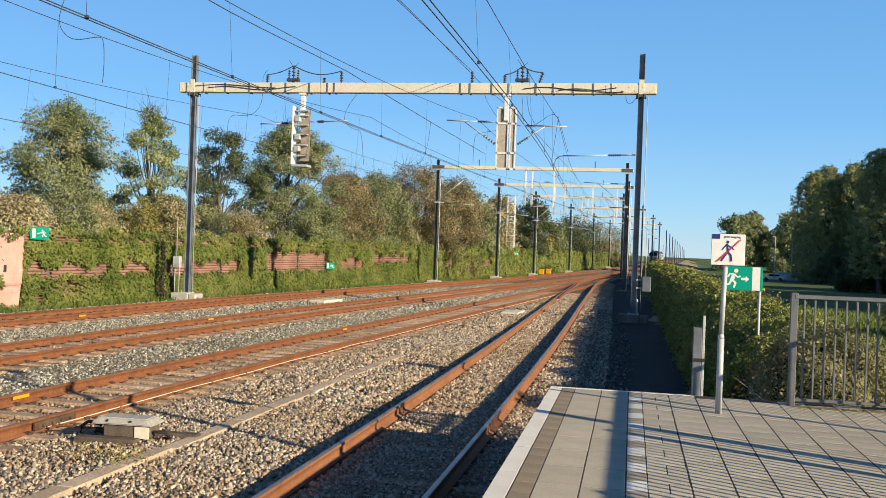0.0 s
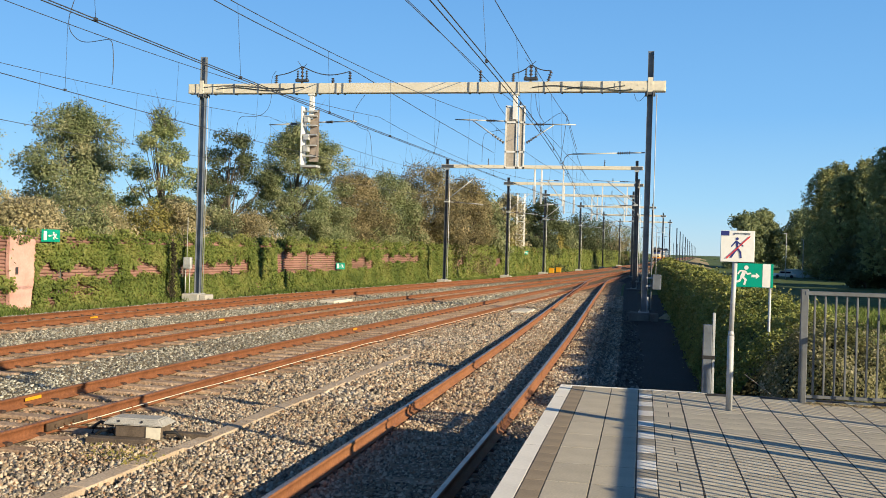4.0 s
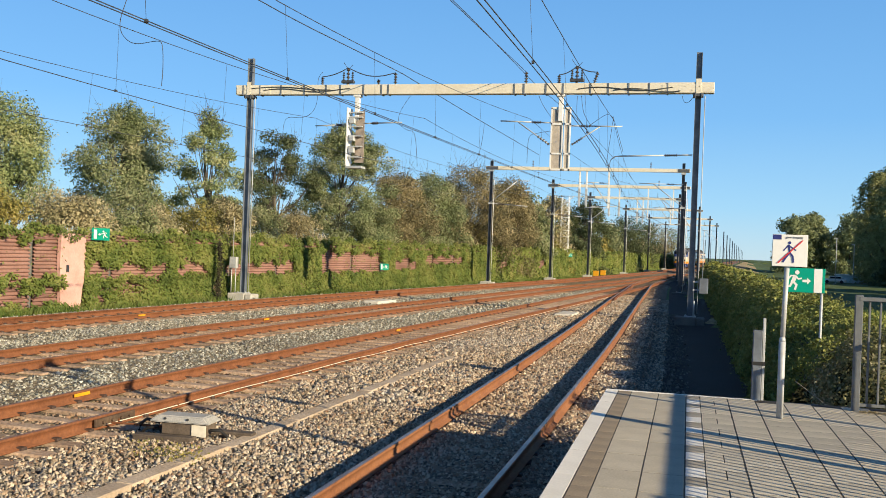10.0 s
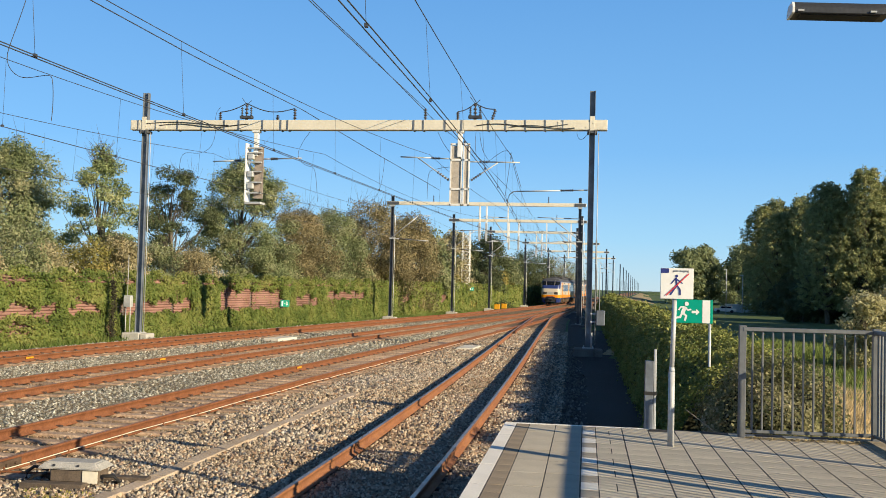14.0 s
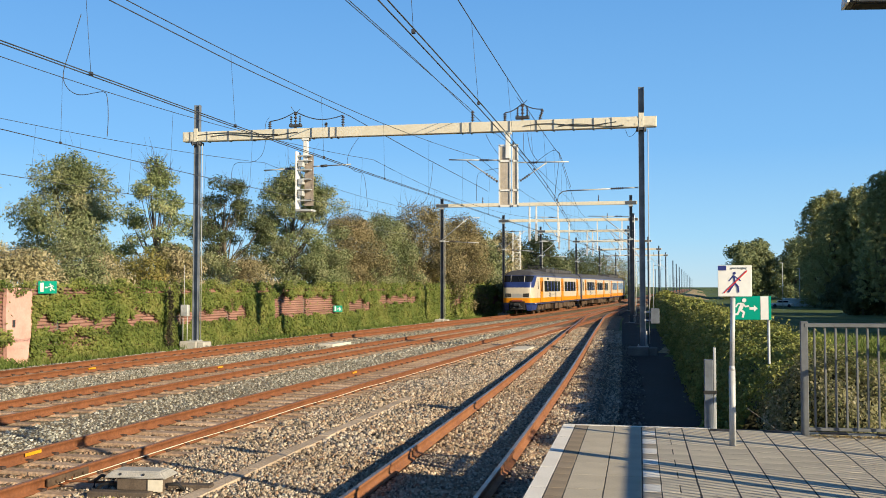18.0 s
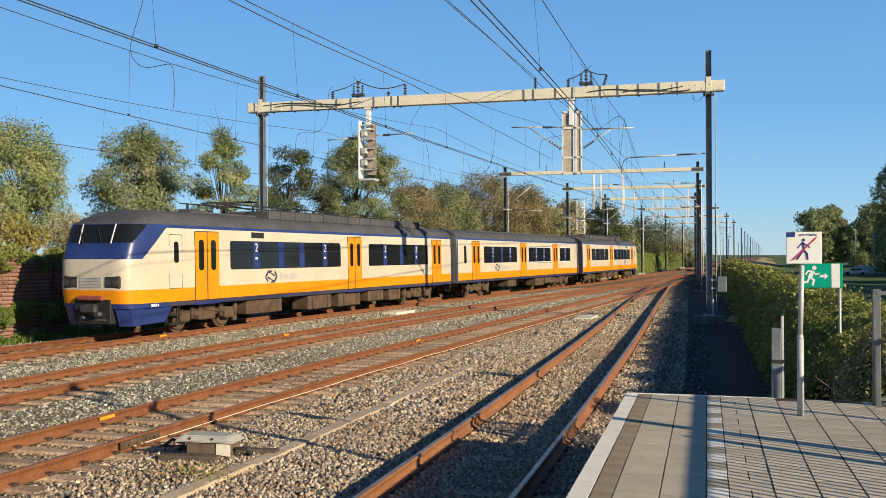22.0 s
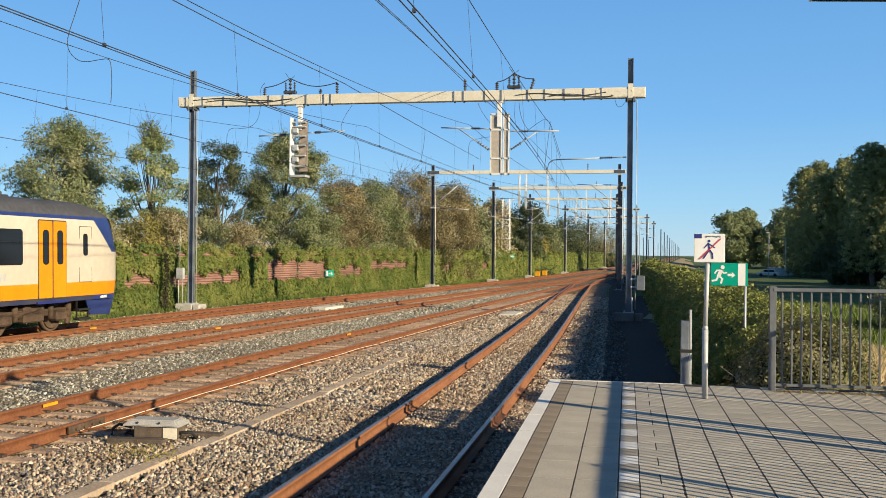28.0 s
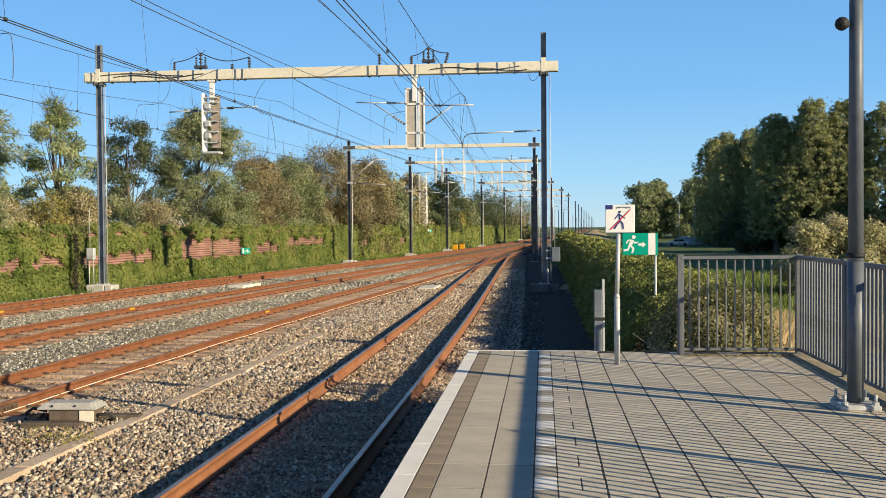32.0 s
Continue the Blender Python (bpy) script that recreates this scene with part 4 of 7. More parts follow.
def mark(car, y, z, side):
    """The carrier's mark, as plain angled bars, and unreadable writing beside it."""
    bm = bmesh.new()
    m = on_side(side, y, z, 0.008)
    for pts in (((-0.42, 0.0), (-0.24, 0.22), (0.06, 0.22), (-0.04, 0.13), (-0.2, 0.13), (-0.3, 0.0)), ((0.42, 0.0), (0.24, -0.22), (-0.06, -0.22), (0.04, -0.13), (0.2, -0.13), (0.3, 0.0)), ((-0.3, 0.0), (-0.2, 0.0), (0.1, -0.13), (0.04, -0.13), (-0.2, -0.08)), ((0.3, 0.0), (0.2, 0.0), (-0.1, 0.13), (-0.04, 0.13), (0.2, 0.08)), ((-0.24, -0.22), (-0.42, -0.02), (-0.32, -0.02), (-0.2, -0.15)), ((0.24, 0.22), (0.42, 0.02), (0.32, 0.02), (0.2, 0.15))):
        bm.faces.new([bm.verts.new(m @ Vector((u, v, 0))) for u, v in pts])
    part("mark", bm, SILL, car, "dark angular line mark")
    for k in range(8):
        bm = bmesh.new()
        u = 0.62 + k * 0.165
        bm.faces.new([bm.verts.new(m @ Vector((uu, vv, 0))) for uu, vv in ((u, -0.11), (u + 0.1, -0.11), (u + 0.1, 0.07 + 0.07 * (k in (0, 5))), (u, 0.07 + 0.07 * (k in (0, 5))))])
        part("writing_bar", bm, STEEL, car)


def make_car(cab, length, doors, windows, label):
    car = tagged(empty("train_car"), label, "train", "coupled train cars")
    h = length / 2
    secs = [(-h + 0.12, 0.985, 0), (-h + 0.27, 1, 0)]
    secs += [(y, 1, 0) for y in np.linspace(-h + 0.5, h - 2.2, 8)]
    secs += [(h - 1.7, 1, 0.0), (h - 1.2, 0.992, 0.2), (h - 0.8, 0.972, 0.45), (h - 0.5, 0.942, 0.66), (h - 0.29, 0.90, 0.82), (h - 0.15, 0.85, 0.93), (h - 0.06, 0.77, 1.0), (h - 0.015, 0.66, 1.02), (h, 0.5, 1.03)] if cab else [(h - 0.27, 1, 0), (h - 0.12, 0.985, 0)]
    bm = bmesh.new()
    rings = []
    for y, w, slope in secs:
        ring = []
        for x, z in BODY:
            back = slope * (max(0.0, z - 2.32) * 0.36 + max(0.0, z - 3.36) * 1.3 + max(0.0, 1.42 - z) * 0.22)
            ww = 1 - (1 - w) * (1.0 if z > 1.0 else 0.9)
            ring.append(bm.verts.new((x * ww, y - back, z - slope * 0.05 * (z > 3.5))))
        rings.append(ring)
    k = len(BODY)
    for ri, (a, b) in enumerate(zip(rings, rings[1:])):
        for j in range(k - 1):
            f = bm.faces.new((a[j], a[j + 1], b[j + 1], b[j]))
            z = (BODY[j][1] + BODY[j + 1][1]) / 2
            nose = cab and secs[ri][0] >= h - 0.5
            end = ri == 0 or (not cab and ri == len(secs) - 2)
            f.material_index = 2 if end and z > 1.02 else (2 if cab and secs[ri][0] > h - 2.0 else 5) if z < 1.02 else 1 if z < 1.42 else (2 if nose and z > 2.32 else 0) if z < 3.26 else 2 if z < 3.37 else 3
            f.smooth = True
    for ring, front in ((rings[0], False), (rings[-1], True)):
        n = len(ring)
        for j in range(n // 2):
            quad = [ring[j], ring[j + 1], ring[n - 2 - j], ring[n - 1 - j]]
            quad = list(dict.fromkeys(quad))
            f = bm.faces.new(quad)
            z = (BODY[j][1] + BODY[j + 1][1]) / 2
            f.smooth = front
            f.material_index = (2 if z < 1.02 else 1 if z < 1.42 else 0 if z < 2.32 else 2 if z < 3.37 else 3) if cab and front else 4
    bmesh.ops.recalc_face_normals(bm, faces=bm.faces)
    if cab:
        def cut(co, no):
            bmesh.ops.bisect_plane(bm, geom=bm.verts[:] + bm.edges[:] + bm.faces[:], plane_co=co, plane_no=no, dist=1e-5)

        cut((0, h - 0.62, 2.32), (0, 1.0, 1.12))
        cut((0, h - 0.34, 2.80), (0, 1.0, 0.98))
        cut((0, 0, 2.80), (0, 0, 1))
        cut((0, 0, 3.34), (0, 0, 1))
        glass = []
        for f in bm.faces:
            c = f.calc_center_median()
            if c.z > 2.32 and c.z < 3.37 and (c.y - h + 0.62) + 1.12 * (c.z - 2.32) > 0:
                f.material_index = 2
                if 2.80 < c.z < 3.34 and (c.y - h + 0.34) + 0.98 * (c.z - 2.80) > 0:
                    glass.append([v.co + f.normal * 0.006 for v in f.verts])
        gm = bmesh.new()
        for q in glass:
            gm.faces.new([gm.verts.new(v) for v in q])
        bmesh.ops.remove_doubles(gm, verts=gm.verts, dist=0.01)
        screen = part("windscreen", gm, GLASS, car, "dark wrap-round cab windscreen")
        for sx in (-0.6, 0.6):
            bm2 = bmesh.new()
            cyl(bm2, (sx * 0.97, h - 0.36 * 1.03 * 0.46 + 0.01, 2.78), (sx, h - 0.36 * 1.03 * 1.02 + 0.01, 3.35), 0.022, sides=6)
            part("pillar", bm2, STEEL, screen)
    part("body", bm, [CREAM, ORANGE, BLUE, ROOF, BLACK, SILL], car, "cream body with an orange band and a blue sill")
    for side in (-1, 1):
        for d in doors:
            door(car, h - d, side)
        for d0, d1, pillars, digit, rim in windows:
            window_band(car, h - d1, h - d0, side, [(1 - f, q) for f, q in pillars], digit, rim)
        mark(car, h - (7.55 if cab else 6.6), 1.66, side)
    # underframe
    for e in (-1, 1):
        bogie(car, e * (h - 4.1))
    rng = random.Random(int(length * 10) + cab)
    y = -h + 6.6
    while y < h - 7.5:
        w = rng.uniform(1.2, 2.6)
        for side in (-1, 1):
            if rng.random() < 0.85:
                bm = bmesh.new()
                d = rng.uniform(0.28, 0.42)
                box(bm, side * 0.55 if side > 0 else -1.28, 1.28 if side > 0 else -0.55, y, y + w, d, 0.86, 0.03)
                for q in np.arange(0.35, w, 1.2):
                    box(bm, side * 1.29 - 0.012, side * 1.29 + 0.012, y + q, y + q + 0.03, d + 0.04, 0.82)
                part("equipment_box", bm, UNDER, car, "dusty brown equipment box under the floor")
        y += w + rng.uniform(0.15, 0.9)
    bm = bmesh.new()
    box(bm, -0.5, 0.5, -h + 0.3, h - 1.2, 0.6, 0.88)
    part("floor_frame", bm, UNDER, car)
    for e in (-1, 1):
        if cab and e > 0:
            continue
        bm = bmesh.new()
        box(bm, -0.95, 0.95, h - 0.14 if e > 0 else -h - 0.16, h + 0.16 if e > 0 else -h + 0.14, 1.0, 3.3, 0.03)
        part("gangway_bellows", bm, BLACK, car, "black folded gangway bellows")
        for q in (-1.0, 1.0):
            pts = [(q, e * (h - 0.1), 0.86), (q, e * (h + 0.02), 0.5), (q, e * (h + 0.12), 0.42), (q, e * (h + 0.2), 0.5)]
            V, F = pipe(pts, 0.025, 5)
            link("hose", arrays("hose", V, F, BLACK), car)
    bm = bmesh.new()
    box(bm, -0.35, 0.35, -h + 1.5, h - 4.2, 3.81, 3.89, 0.02)
    part("roof_walkway", bm, ROOF, car)
    if cab:
        # long roof boxes with ribbed covers
        bm = bmesh.new()
        box(bm, -0.95, 0.95, -h + 3.4, h - 8.2, 3.72, 4.06, 0.05)
        part("roof_box", bm, ROOF, car, "dark ribbed equipment housing on the roof")
        for q in np.arange(-h + 3.6, h - 8.8, 1.1):
            bm = bmesh.new()
            box(bm, -0.98, 0.98, q, q + 0.06, 3.74, 4.07)
            part("roof_rib", bm, ROOF, car)
        bm = bmesh.new()
        for sx in (-0.62, 0.62):
            for q in np.arange(-h + 5, h - 5.2, 2.2):
                cyl(bm, (sx, q, 4.0), (sx, q, 4.2), 0.045, sides=7)
            box(bm, sx - 0.03, sx + 0.03, -h + 4.6, h - 5.0, 4.19, 4.23)
        part("roof_conductor", bm, BLACK, car)
        # folded current collector
        pan = empty("pantograph", pose(0, h - 6.6, 4.08))
        pan.parent = car
        bm = bmesh.new()
        for sx in (-0.45, 0.45):
            cyl(bm, (sx, -1.1, 0.0), (sx * 0.6, 0.9, 0.16), 0.03, sides=6)
            cyl(bm, (sx * 0.6, 0.9, 0.16), (sx, -0.9, 0.26), 0.025, sides=6)
        part("arm", bm, BLACK, pan)
        bm = bmesh.new()
        cyl(bm, (-0.85, -0.9, 0.26), (0.85, -0.9, 0.26), 0.03, sides=6)
        cyl(bm, (-0.85, -0.6, 0.26), (0.85, -0.6, 0.26), 0.03, sides=6)
        part("collector_bar", bm, BLACK, pan)
        bm = bmesh.new()
        box(bm, -0.3, 0.3, h - 4.9, h - 4.4, 3.8, 3.98, 0.03)
        part("roof_fan", bm, ROOF, car)
        # cab
        for side in (-1, 1):
            part("door_seal", plate(h - 2.42, h - 1.78, 1.41, 3.07, side, 0.004, 0.02, 0.03), UNDER, car)
            part("cab_door", plate(h - 2.4, h - 1.8, 1.43, 3.05, side, 0.006, 0.02, 0.03), CREAM, car, "cream cab door")
            part("cab_door_window", plate(h - 2.23, h - 2.01, 2.2, 2.85, side, 0.012, 0.02, 0.08), GLASS, car)
            part("vent", plate(h - 7.1, h - 6.3, 3.02, 3.22, side, 0.008, 0.02), BLACK, car)
            bm = bmesh.new()
            box(bm, side * 1.3 - 0.1, side * 1.3 + 0.1, h - 2.4, h - 1.8, 0.3, 0.36)
            box(bm, side * 1.3 - 0.1, side * 1.3 + 0.1, h - 2.4, h - 1.8, 0.58, 0.63)
            for q in (h - 2.4, h - 1.83):
                box(bm, side * 1.3 - 0.02, side * 1.3 + 0.02, q, q + 0.03, 0.3, 0.88)
            part("cab_ladder", bm, BLACK, car)

        def front(x, z, off):
            return Vector((x, h - 0.36 * 1.03 * max(0, z - 2.32) - 1.3 * max(0, z - 3.36) - 0.227 * max(0, 1.42 - z) + off, z))

        bm = bmesh.new()
        for x in (-0.25, 0.42):
            cyl(bm, front(x, 2.78, 0.04), front(x + 0.25, 3.25, 0.03), 0.012, sides=5)
        part("wiper", bm, BLACK, car)
        for sx in (-1, 1):
            lamp = empty("headlight", pose(0, 0, 0))
            lamp.parent = car
            bm = bmesh.new()
            box(bm, sx * 0.76 - 0.28, sx * 0.76 + 0.28, h - 0.25, h + 0.02, 1.46, 1.84, 0.05)
            part("housing", bm, BLACK, lamp)
            for q in (-0.13, 0.13):
                bm = bmesh.new()
                cyl(bm, (sx * 0.76 + q, h - 0.02, 1.65), (sx * 0.76 + q, h + 0.03, 1.65), 0.1, sides=14)
                part("lens", bm, LAMPGLASS, lamp)
        bm = bmesh.new()
        for q in range(7):
            box(bm, -0.4, 0.4, h - 0.02, h + 0.018, 1.5 + q * 0.045, 1.525 + q * 0.045)
        part("front_grille", bm, STEEL, car)
        # solid black box painted as the shade inside the coupler opening
        bm = bmesh.new()
        box(bm, -0.66, 0.66, h - 0.6, h - 0.055, 0.42, 1.16, 0.02)
        part("coupler_recess_shade", bm, BLACK, car)
        bm = bmesh.new()
        box(bm, -0.2, 0.2, h - 0.3, h + 0.1, 0.72, 1.02, 0.05)
        cyl(bm, (-0.3, h - 0.2, 0.72), (-0.3, h + 0.12, 0.72), 0.08, sides=10)
        cyl(bm, (0.3, h - 0.2, 0.62), (0.3, h + 0.06, 0.62), 0.06, sides=10)
        cyl(bm, (-0.5, h - 0.06, 0.55), (0.5, h - 0.06, 0.55), 0.03, sides=8)
        box(bm, -0.28, 0.28, h + 0.06, h + 0.16, 0.76, 0.98, 0.04)
        part("coupler", bm, DARK, car)
        bm = bmesh.new()
        box(bm, -0.45, 0.45, h - 0.08, h + 0.08, 1.12, 1.26, 0.03)
        part("coupler_hood", bm, mat("dull_red_paint", (0.22, 0.06, 0.05), (0.28, 0.08, 0.06)), car)
        for sx in (-1, 1):
            bm = bmesh.new()
            for q in range(4):
                box(bm, sx * 1.385 - 0.012, sx * 1.385 + 0.012, h - 1.3 + q * 0.09, h - 1.235 + q * 0.09, 0.91, 0.99)
            part("unit_number_bars", bm, WHITE, car)
        # skirt round the chin
        for sx in (-1, 1):
            bm = bmesh.new()
            vs = [Vector((sx * 0.76, h - 0.13, 0.86)), Vector((sx * 1.22, h - 0.3, 0.88)), Vector((sx * 1.36, h - 2.0, 0.88)), Vector((sx * 1.3, h - 1.7, 0.42)), Vector((sx * 1.16, h - 0.42, 0.36)), Vector((sx * 0.78, h - 0.3, 0.36))]
            up = [bm.verts.new(v) for v in vs]
            for q in ((0, 1, 4, 5), (1, 2, 3, 4)):
                bm.faces.new([up[i] for i in q])
            bmesh.ops.recalc_face_normals(bm, faces=bm.faces)
            bmesh.ops.solidify(bm, geom=list(bm.faces), thickness=0.03)
            part("chin_skirt", bm, BLUE, car, "blue chin skirt")
    return car


END_DOORS = [3.7, 14.2, 23.5]
END_WINDOWS = [(5.0, 12.9, [(0.2, 1), (0.41, 0), (0.6, 0), (0.83, 1)], "2", False), (15.55, 22.3, [(0.25, 1), (0.52, 0), (0.78, 1)], "2", False)]
MID_DOORS = [3.0, 11.7, 19.1]


def make_train():
    a = make_car(True, 25.8, END_DOORS, END_WINDOWS, "cream and orange electric train cab car with dark windows")
    b = make_car(False, 25.8, MID_DOORS, [(1.15, 1.5, [], "2", False), (4.3, 10.3, [(0.25, 1), (0.52, 0), (0.78, 1)], "2", False), (12.8, 17.9, [(0.33, 1), (0.68, 1)], "1", True), (20.3, 23.2, [(0.5, 1)], "1", True)], "cream and orange middle train car with dark windows")
    c = make_car(True, 25.8, END_DOORS, END_WINDOWS, "cream and orange electric train cab car with dark windows")
    return [a, b, c]


# ---- portals over the tracks ----
def h_mast(bm, x, y, z0, z1, w=0.26):
    """A rolled H section, its open side along the line."""
    a, t = w / 2, 0.014
    ring = [(-a, -a), (a, -a), (a, -a + t), (t / 2, -a + t), (t / 2, a - t), (a, a - t), (a, a), (-a, a), (-a, a - t), (-t / 2, a - t), (-t / 2, -a + t), (-a, -a + t)]
    lo, hi = [[bm.verts.new((x - v, y + u, z)) for u, v in ring] for z in (z0, z1)]
    for i in range(12):
        bm.faces.new((lo[i], lo[(i + 1) % 12], hi[(i + 1) % 12], hi[i]))
    bm.faces.new(hi)
    return bm


def insulator(bm, a, b, r=0.07, n=6):
    a, b = Vector(a), Vector(b)
    cyl(bm, a, b, r * 0.35, sides=6)
    for i in range(n):
        p, q = a.lerp(b, (i + 0.25) / n), a.lerp(b, (i + 0.65) / n)
        cyl(bm, p, q, r, r * 0.6, sides=8)
    return bm


def rod(name, a, b, r, material, parent, label=""):
    bm = bmesh.new()
    cyl(bm, a, b, r, sides=7)
    return part(name, bm, material, parent, label)


def concrete_base(parent, x, y, top=-0.73, w=0.58, shade=False):
    bm = bmesh.new()
    box(bm, x - w, x + w * 0.4, y - 0.4, y + 0.4, -1.35, top, 0.04)
    box(bm, x + w * 0.41, x + w, y - 0.38, y + 0.38, -1.35, top - 0.02, 0.04)
    # shaded foundations get their shade from a darker concrete colour
    part("foundation", bm, CONCRETE_SHADE if shade else CONCRETE, parent, "concrete foundation block in a darker shaded tone" if shade else "pale concrete foundation block")
    bm = bmesh.new()
    box(bm, x - 0.22, x + 0.22, y - 0.22, y + 0.22, top, top + 0.03)
    for e in (-0.17, 0.17):
        for f in (-0.17, 0.17):
            cyl(bm, (x + e, y + f, top), (x + e, y + f, top + 0.09), 0.02, sides=6)
    part("base_plate", bm, STEEL, parent)


def cantilever(parent, x0, y, z0, x1, z1):
    """A rod with an insulator, that holds a wire at its tip."""
    a, b = Vector((x0, y, z0)), Vector((x1, y, z1))
    rod("bracket_arm", a, a.lerp(b, 0.2), 0.028, STEEL, parent)
    bm = insulator(bmesh.new(), a.lerp(b, 0.2), a.lerp(b, 0.38))
    part("insulator", bm, COPPER, parent)
    rod("bracket_arm", a.lerp(b, 0.38), b, 0.028, STEEL, parent)


def make_first_portal():
    y = 39.0
    p = tagged(empty("signal_portal", pose(0, 0, 0)), "tall cream steel portal with two signals over four tracks", "railway portal")
    for x in (-19.02, 0.08):
        part("mast", h_mast(bmesh.new(), x, y, -0.72, 9.62, 0.23), MAST, p, "grey steel H-section mast")
        concrete_base(p, x, y, shade=x > -1)
        bm = bmesh.new()
        box(bm, x - 0.2, x + 0.2, y - 0.24, y + 0.24, 7.86, 7.98, 0.01)
        for e in (-0.12, 0.12):
            cyl(bm, (x + e, y - 0.24, 7.8), (x + e, y - 0.24, 8.0), 0.03, sides=6)
        part("collar", bm, MAST_DARK, p)
        bm = bmesh.new()
        box(bm, x - 0.1, x + 0.1, y - 0.2, y - 0.172, 7.95, 8.56, 0.006)
        part("clamp_plate", bm, BEAM, p)
        rod("cable_pipe", (x + 0.26, y - 0.05, -0.6), (x + 0.26, y - 0.05, 7.9), 0.018, STEEL, p)
    bm = bmesh.new()
    box(bm, -19.65, 0.68, y - 0.17, y + 0.17, 8.0, 8.42, 0.015)
    part("beam", bm, BEAM, p, "cream painted box beam")
    for x in (-19.3, -18.5, -17.5, -16.4, -15.4, -14.75, -13.7, -12.9, -12.6, -7.2, -6.8, -5.9, -5.2, -4.1, -3.4, -2.6, -1.8, -1.1):
        bm = bmesh.new()
        box(bm, x - 0.03, x + 0.03, y - 0.19, y + 0.19, 7.97, 8.41)
        part("strap", bm, MAST, p)
    for x0, x1 in ((-19.6, -18.0), (-1.3, 0.62)):
        bm = bmesh.new()
        box(bm, x0, x1, y - 0.185, y - 0.172, 8.04, 8.34)
        for k in range(6):
            cyl(bm, (x0 + 0.15 + k * 0.25, y - 0.2, 8.12 + 0.14 * (k % 2)), (x0 + 0.15 + k * 0.25, y - 0.185, 8.12 + 0.14 * (k % 2)), 0.025, sides=6)
        part("splice_plate", bm, BEAM, p)
    # cables along the beam's face
    for x0, x1, h, w in ((-18.3, -14.3, 8.18, 1.9), (-4.6, -0.9, 8.18, 1.9), (-18.9, -15.2, 8.26, 1.3), (-3.2, -0.6, 8.12, 2.2)):
        pts = [(x, y - 0.2 - 0.01 * (w > 2), h + 0.07 * math.sin((x - x0) * w)) for x in np.linspace(x0, x1, 24)]
        V, F = pipe(pts, 0.016, 5)
        link("cable", arrays("cable", V, F, WIRE), p)
    # insulators on top, joined by jumper leads
    tops = []
    for x, hgt, lean in ((-15.65, 0.4, 0.0), (-14.48, 0.78, 0.0), (-13.1, 0.28, 0.0), (-12.35, 0.55, 0), (-6.75, 0.55, 0), (-5.4, 0.4, 0), (-4.68, 0.75, 0), (-4.0, 0.5, 0.15)):
        part("insulator", insulator(bmesh.new(), (x, y, 8.38), (x + lean, y, 8.38 + hgt), 0.085, 5), COPPER, p)
        tops.append((x + lean, 8.38 + hgt))
    for x in (-14.48, -4.68):
        bm = bmesh.new()
        box(bm, x - 0.28, x + 0.28, y - 0.1, y + 0.1, 8.5, 8.62, 0.02)
        for e in (-0.2, 0.2):
            insulator(bm, (x + e, y, 8.62), (x + e, y, 9.0), 0.06, 4)
        cyl(bm, (x, y, 9.1), (x - 0.22, y, 9.4), 0.012, sides=5)
        cyl(bm, (x, y, 9.1), (x + 0.2, y, 9.28), 0.012, sides=5)
        part("switch", bm, WIRE, p, "dark line switch with insulators")
    for (x0, z0), (x1, z1) in ((tops[0], tops[1]), (tops[1], tops[3]), (tops[5], tops[6]), (tops[6], tops[7])):
        pts = [(x0 + (x1 - x0) * k, y - 0.02, z0 + (z1 - z0) * k - 0.25 * math.sin(math.pi * k) * (1 if x1 - x0 > 1.2 else 0.3)) for k in np.linspace(0, 1, 12)]
        V, F = pipe(pts, 0.022, 5)
        link("jumper_lead", arrays("jumper_lead", V, F, WIRE), p)
    # signal heads under the beam, seen from behind
    for x, turn in ((-14.0, 1), (-5.28, 0)):
        s = empty("signal", pose(x, y, 0))
        s.parent = p
        bm = bmesh.new()
        box(bm, -0.09, 0.09, -0.1, 0.1, 6.9, 8.0, 0.01)
        box(bm, -0.16, 0.16, -0.14, 0.14, 7.9, 8.0, 0.01)
        part("hanger", bm, WHITE, s, "white hanger post")
        bm = bmesh.new()
        if turn:
            box(bm, -0.38, -0.32, -0.3, 0.3, 4.95, 7.42, 0.01)
            part("screen_edge", bm, WHITE, s, "white edge-on signal screen")
            bm = bmesh.new()
            box(bm, -0.05, 0.34, -0.02, 0.02, 5.1, 7.3)
            part("mesh_back", bm, mat("brown_mesh_screen", (0.28, 0.23, 0.19), (0.36, 0.30, 0.25), 6), s)
            for z in (5.3, 5.75, 6.2, 6.6, 7.0, 7.2):
                bm = bmesh.new()
                box(bm, -0.32, 0.3, -0.22, -0.05, z, z + 0.05)
                part("bracket", bm, STEEL, s)
            for z in (5.5, 6.0, 6.75):
                bm = bmesh.new()
                box(bm, -0.26, -0.02, -0.3, -0.06, z, z + 0.22, 0.02)
                part("lamp_housing", bm, STEEL, s)
            bm = bmesh.new()
            box(bm, -0.36, 0.36, -0.3, 0.25, 4.84, 4.94, 0.01)
            part("foot_tray", bm, STEEL, s)
        else:
            for x0, x1 in ((-0.38, 0.12), (0.16, 0.42)):
                for e in (x0, x1 - 0.05):
                    box(bm, e, e + 0.05, -0.06, 0.06, 4.9, 7.45)
                for z in (4.9, 5.55, 6.75, 7.4):
                    box(bm, x0, x1, -0.06, 0.06, z, z + 0.07)
            part("cage_frame", bm, WHITE, s, "white signal cage frame")
            bm = bmesh.new()
            box(bm, -0.32, 0.06, -0.02, 0.02, 5.0, 7.38)
            box(bm, 0.22, 0.37, -0.02, 0.02, 5.0, 7.38)
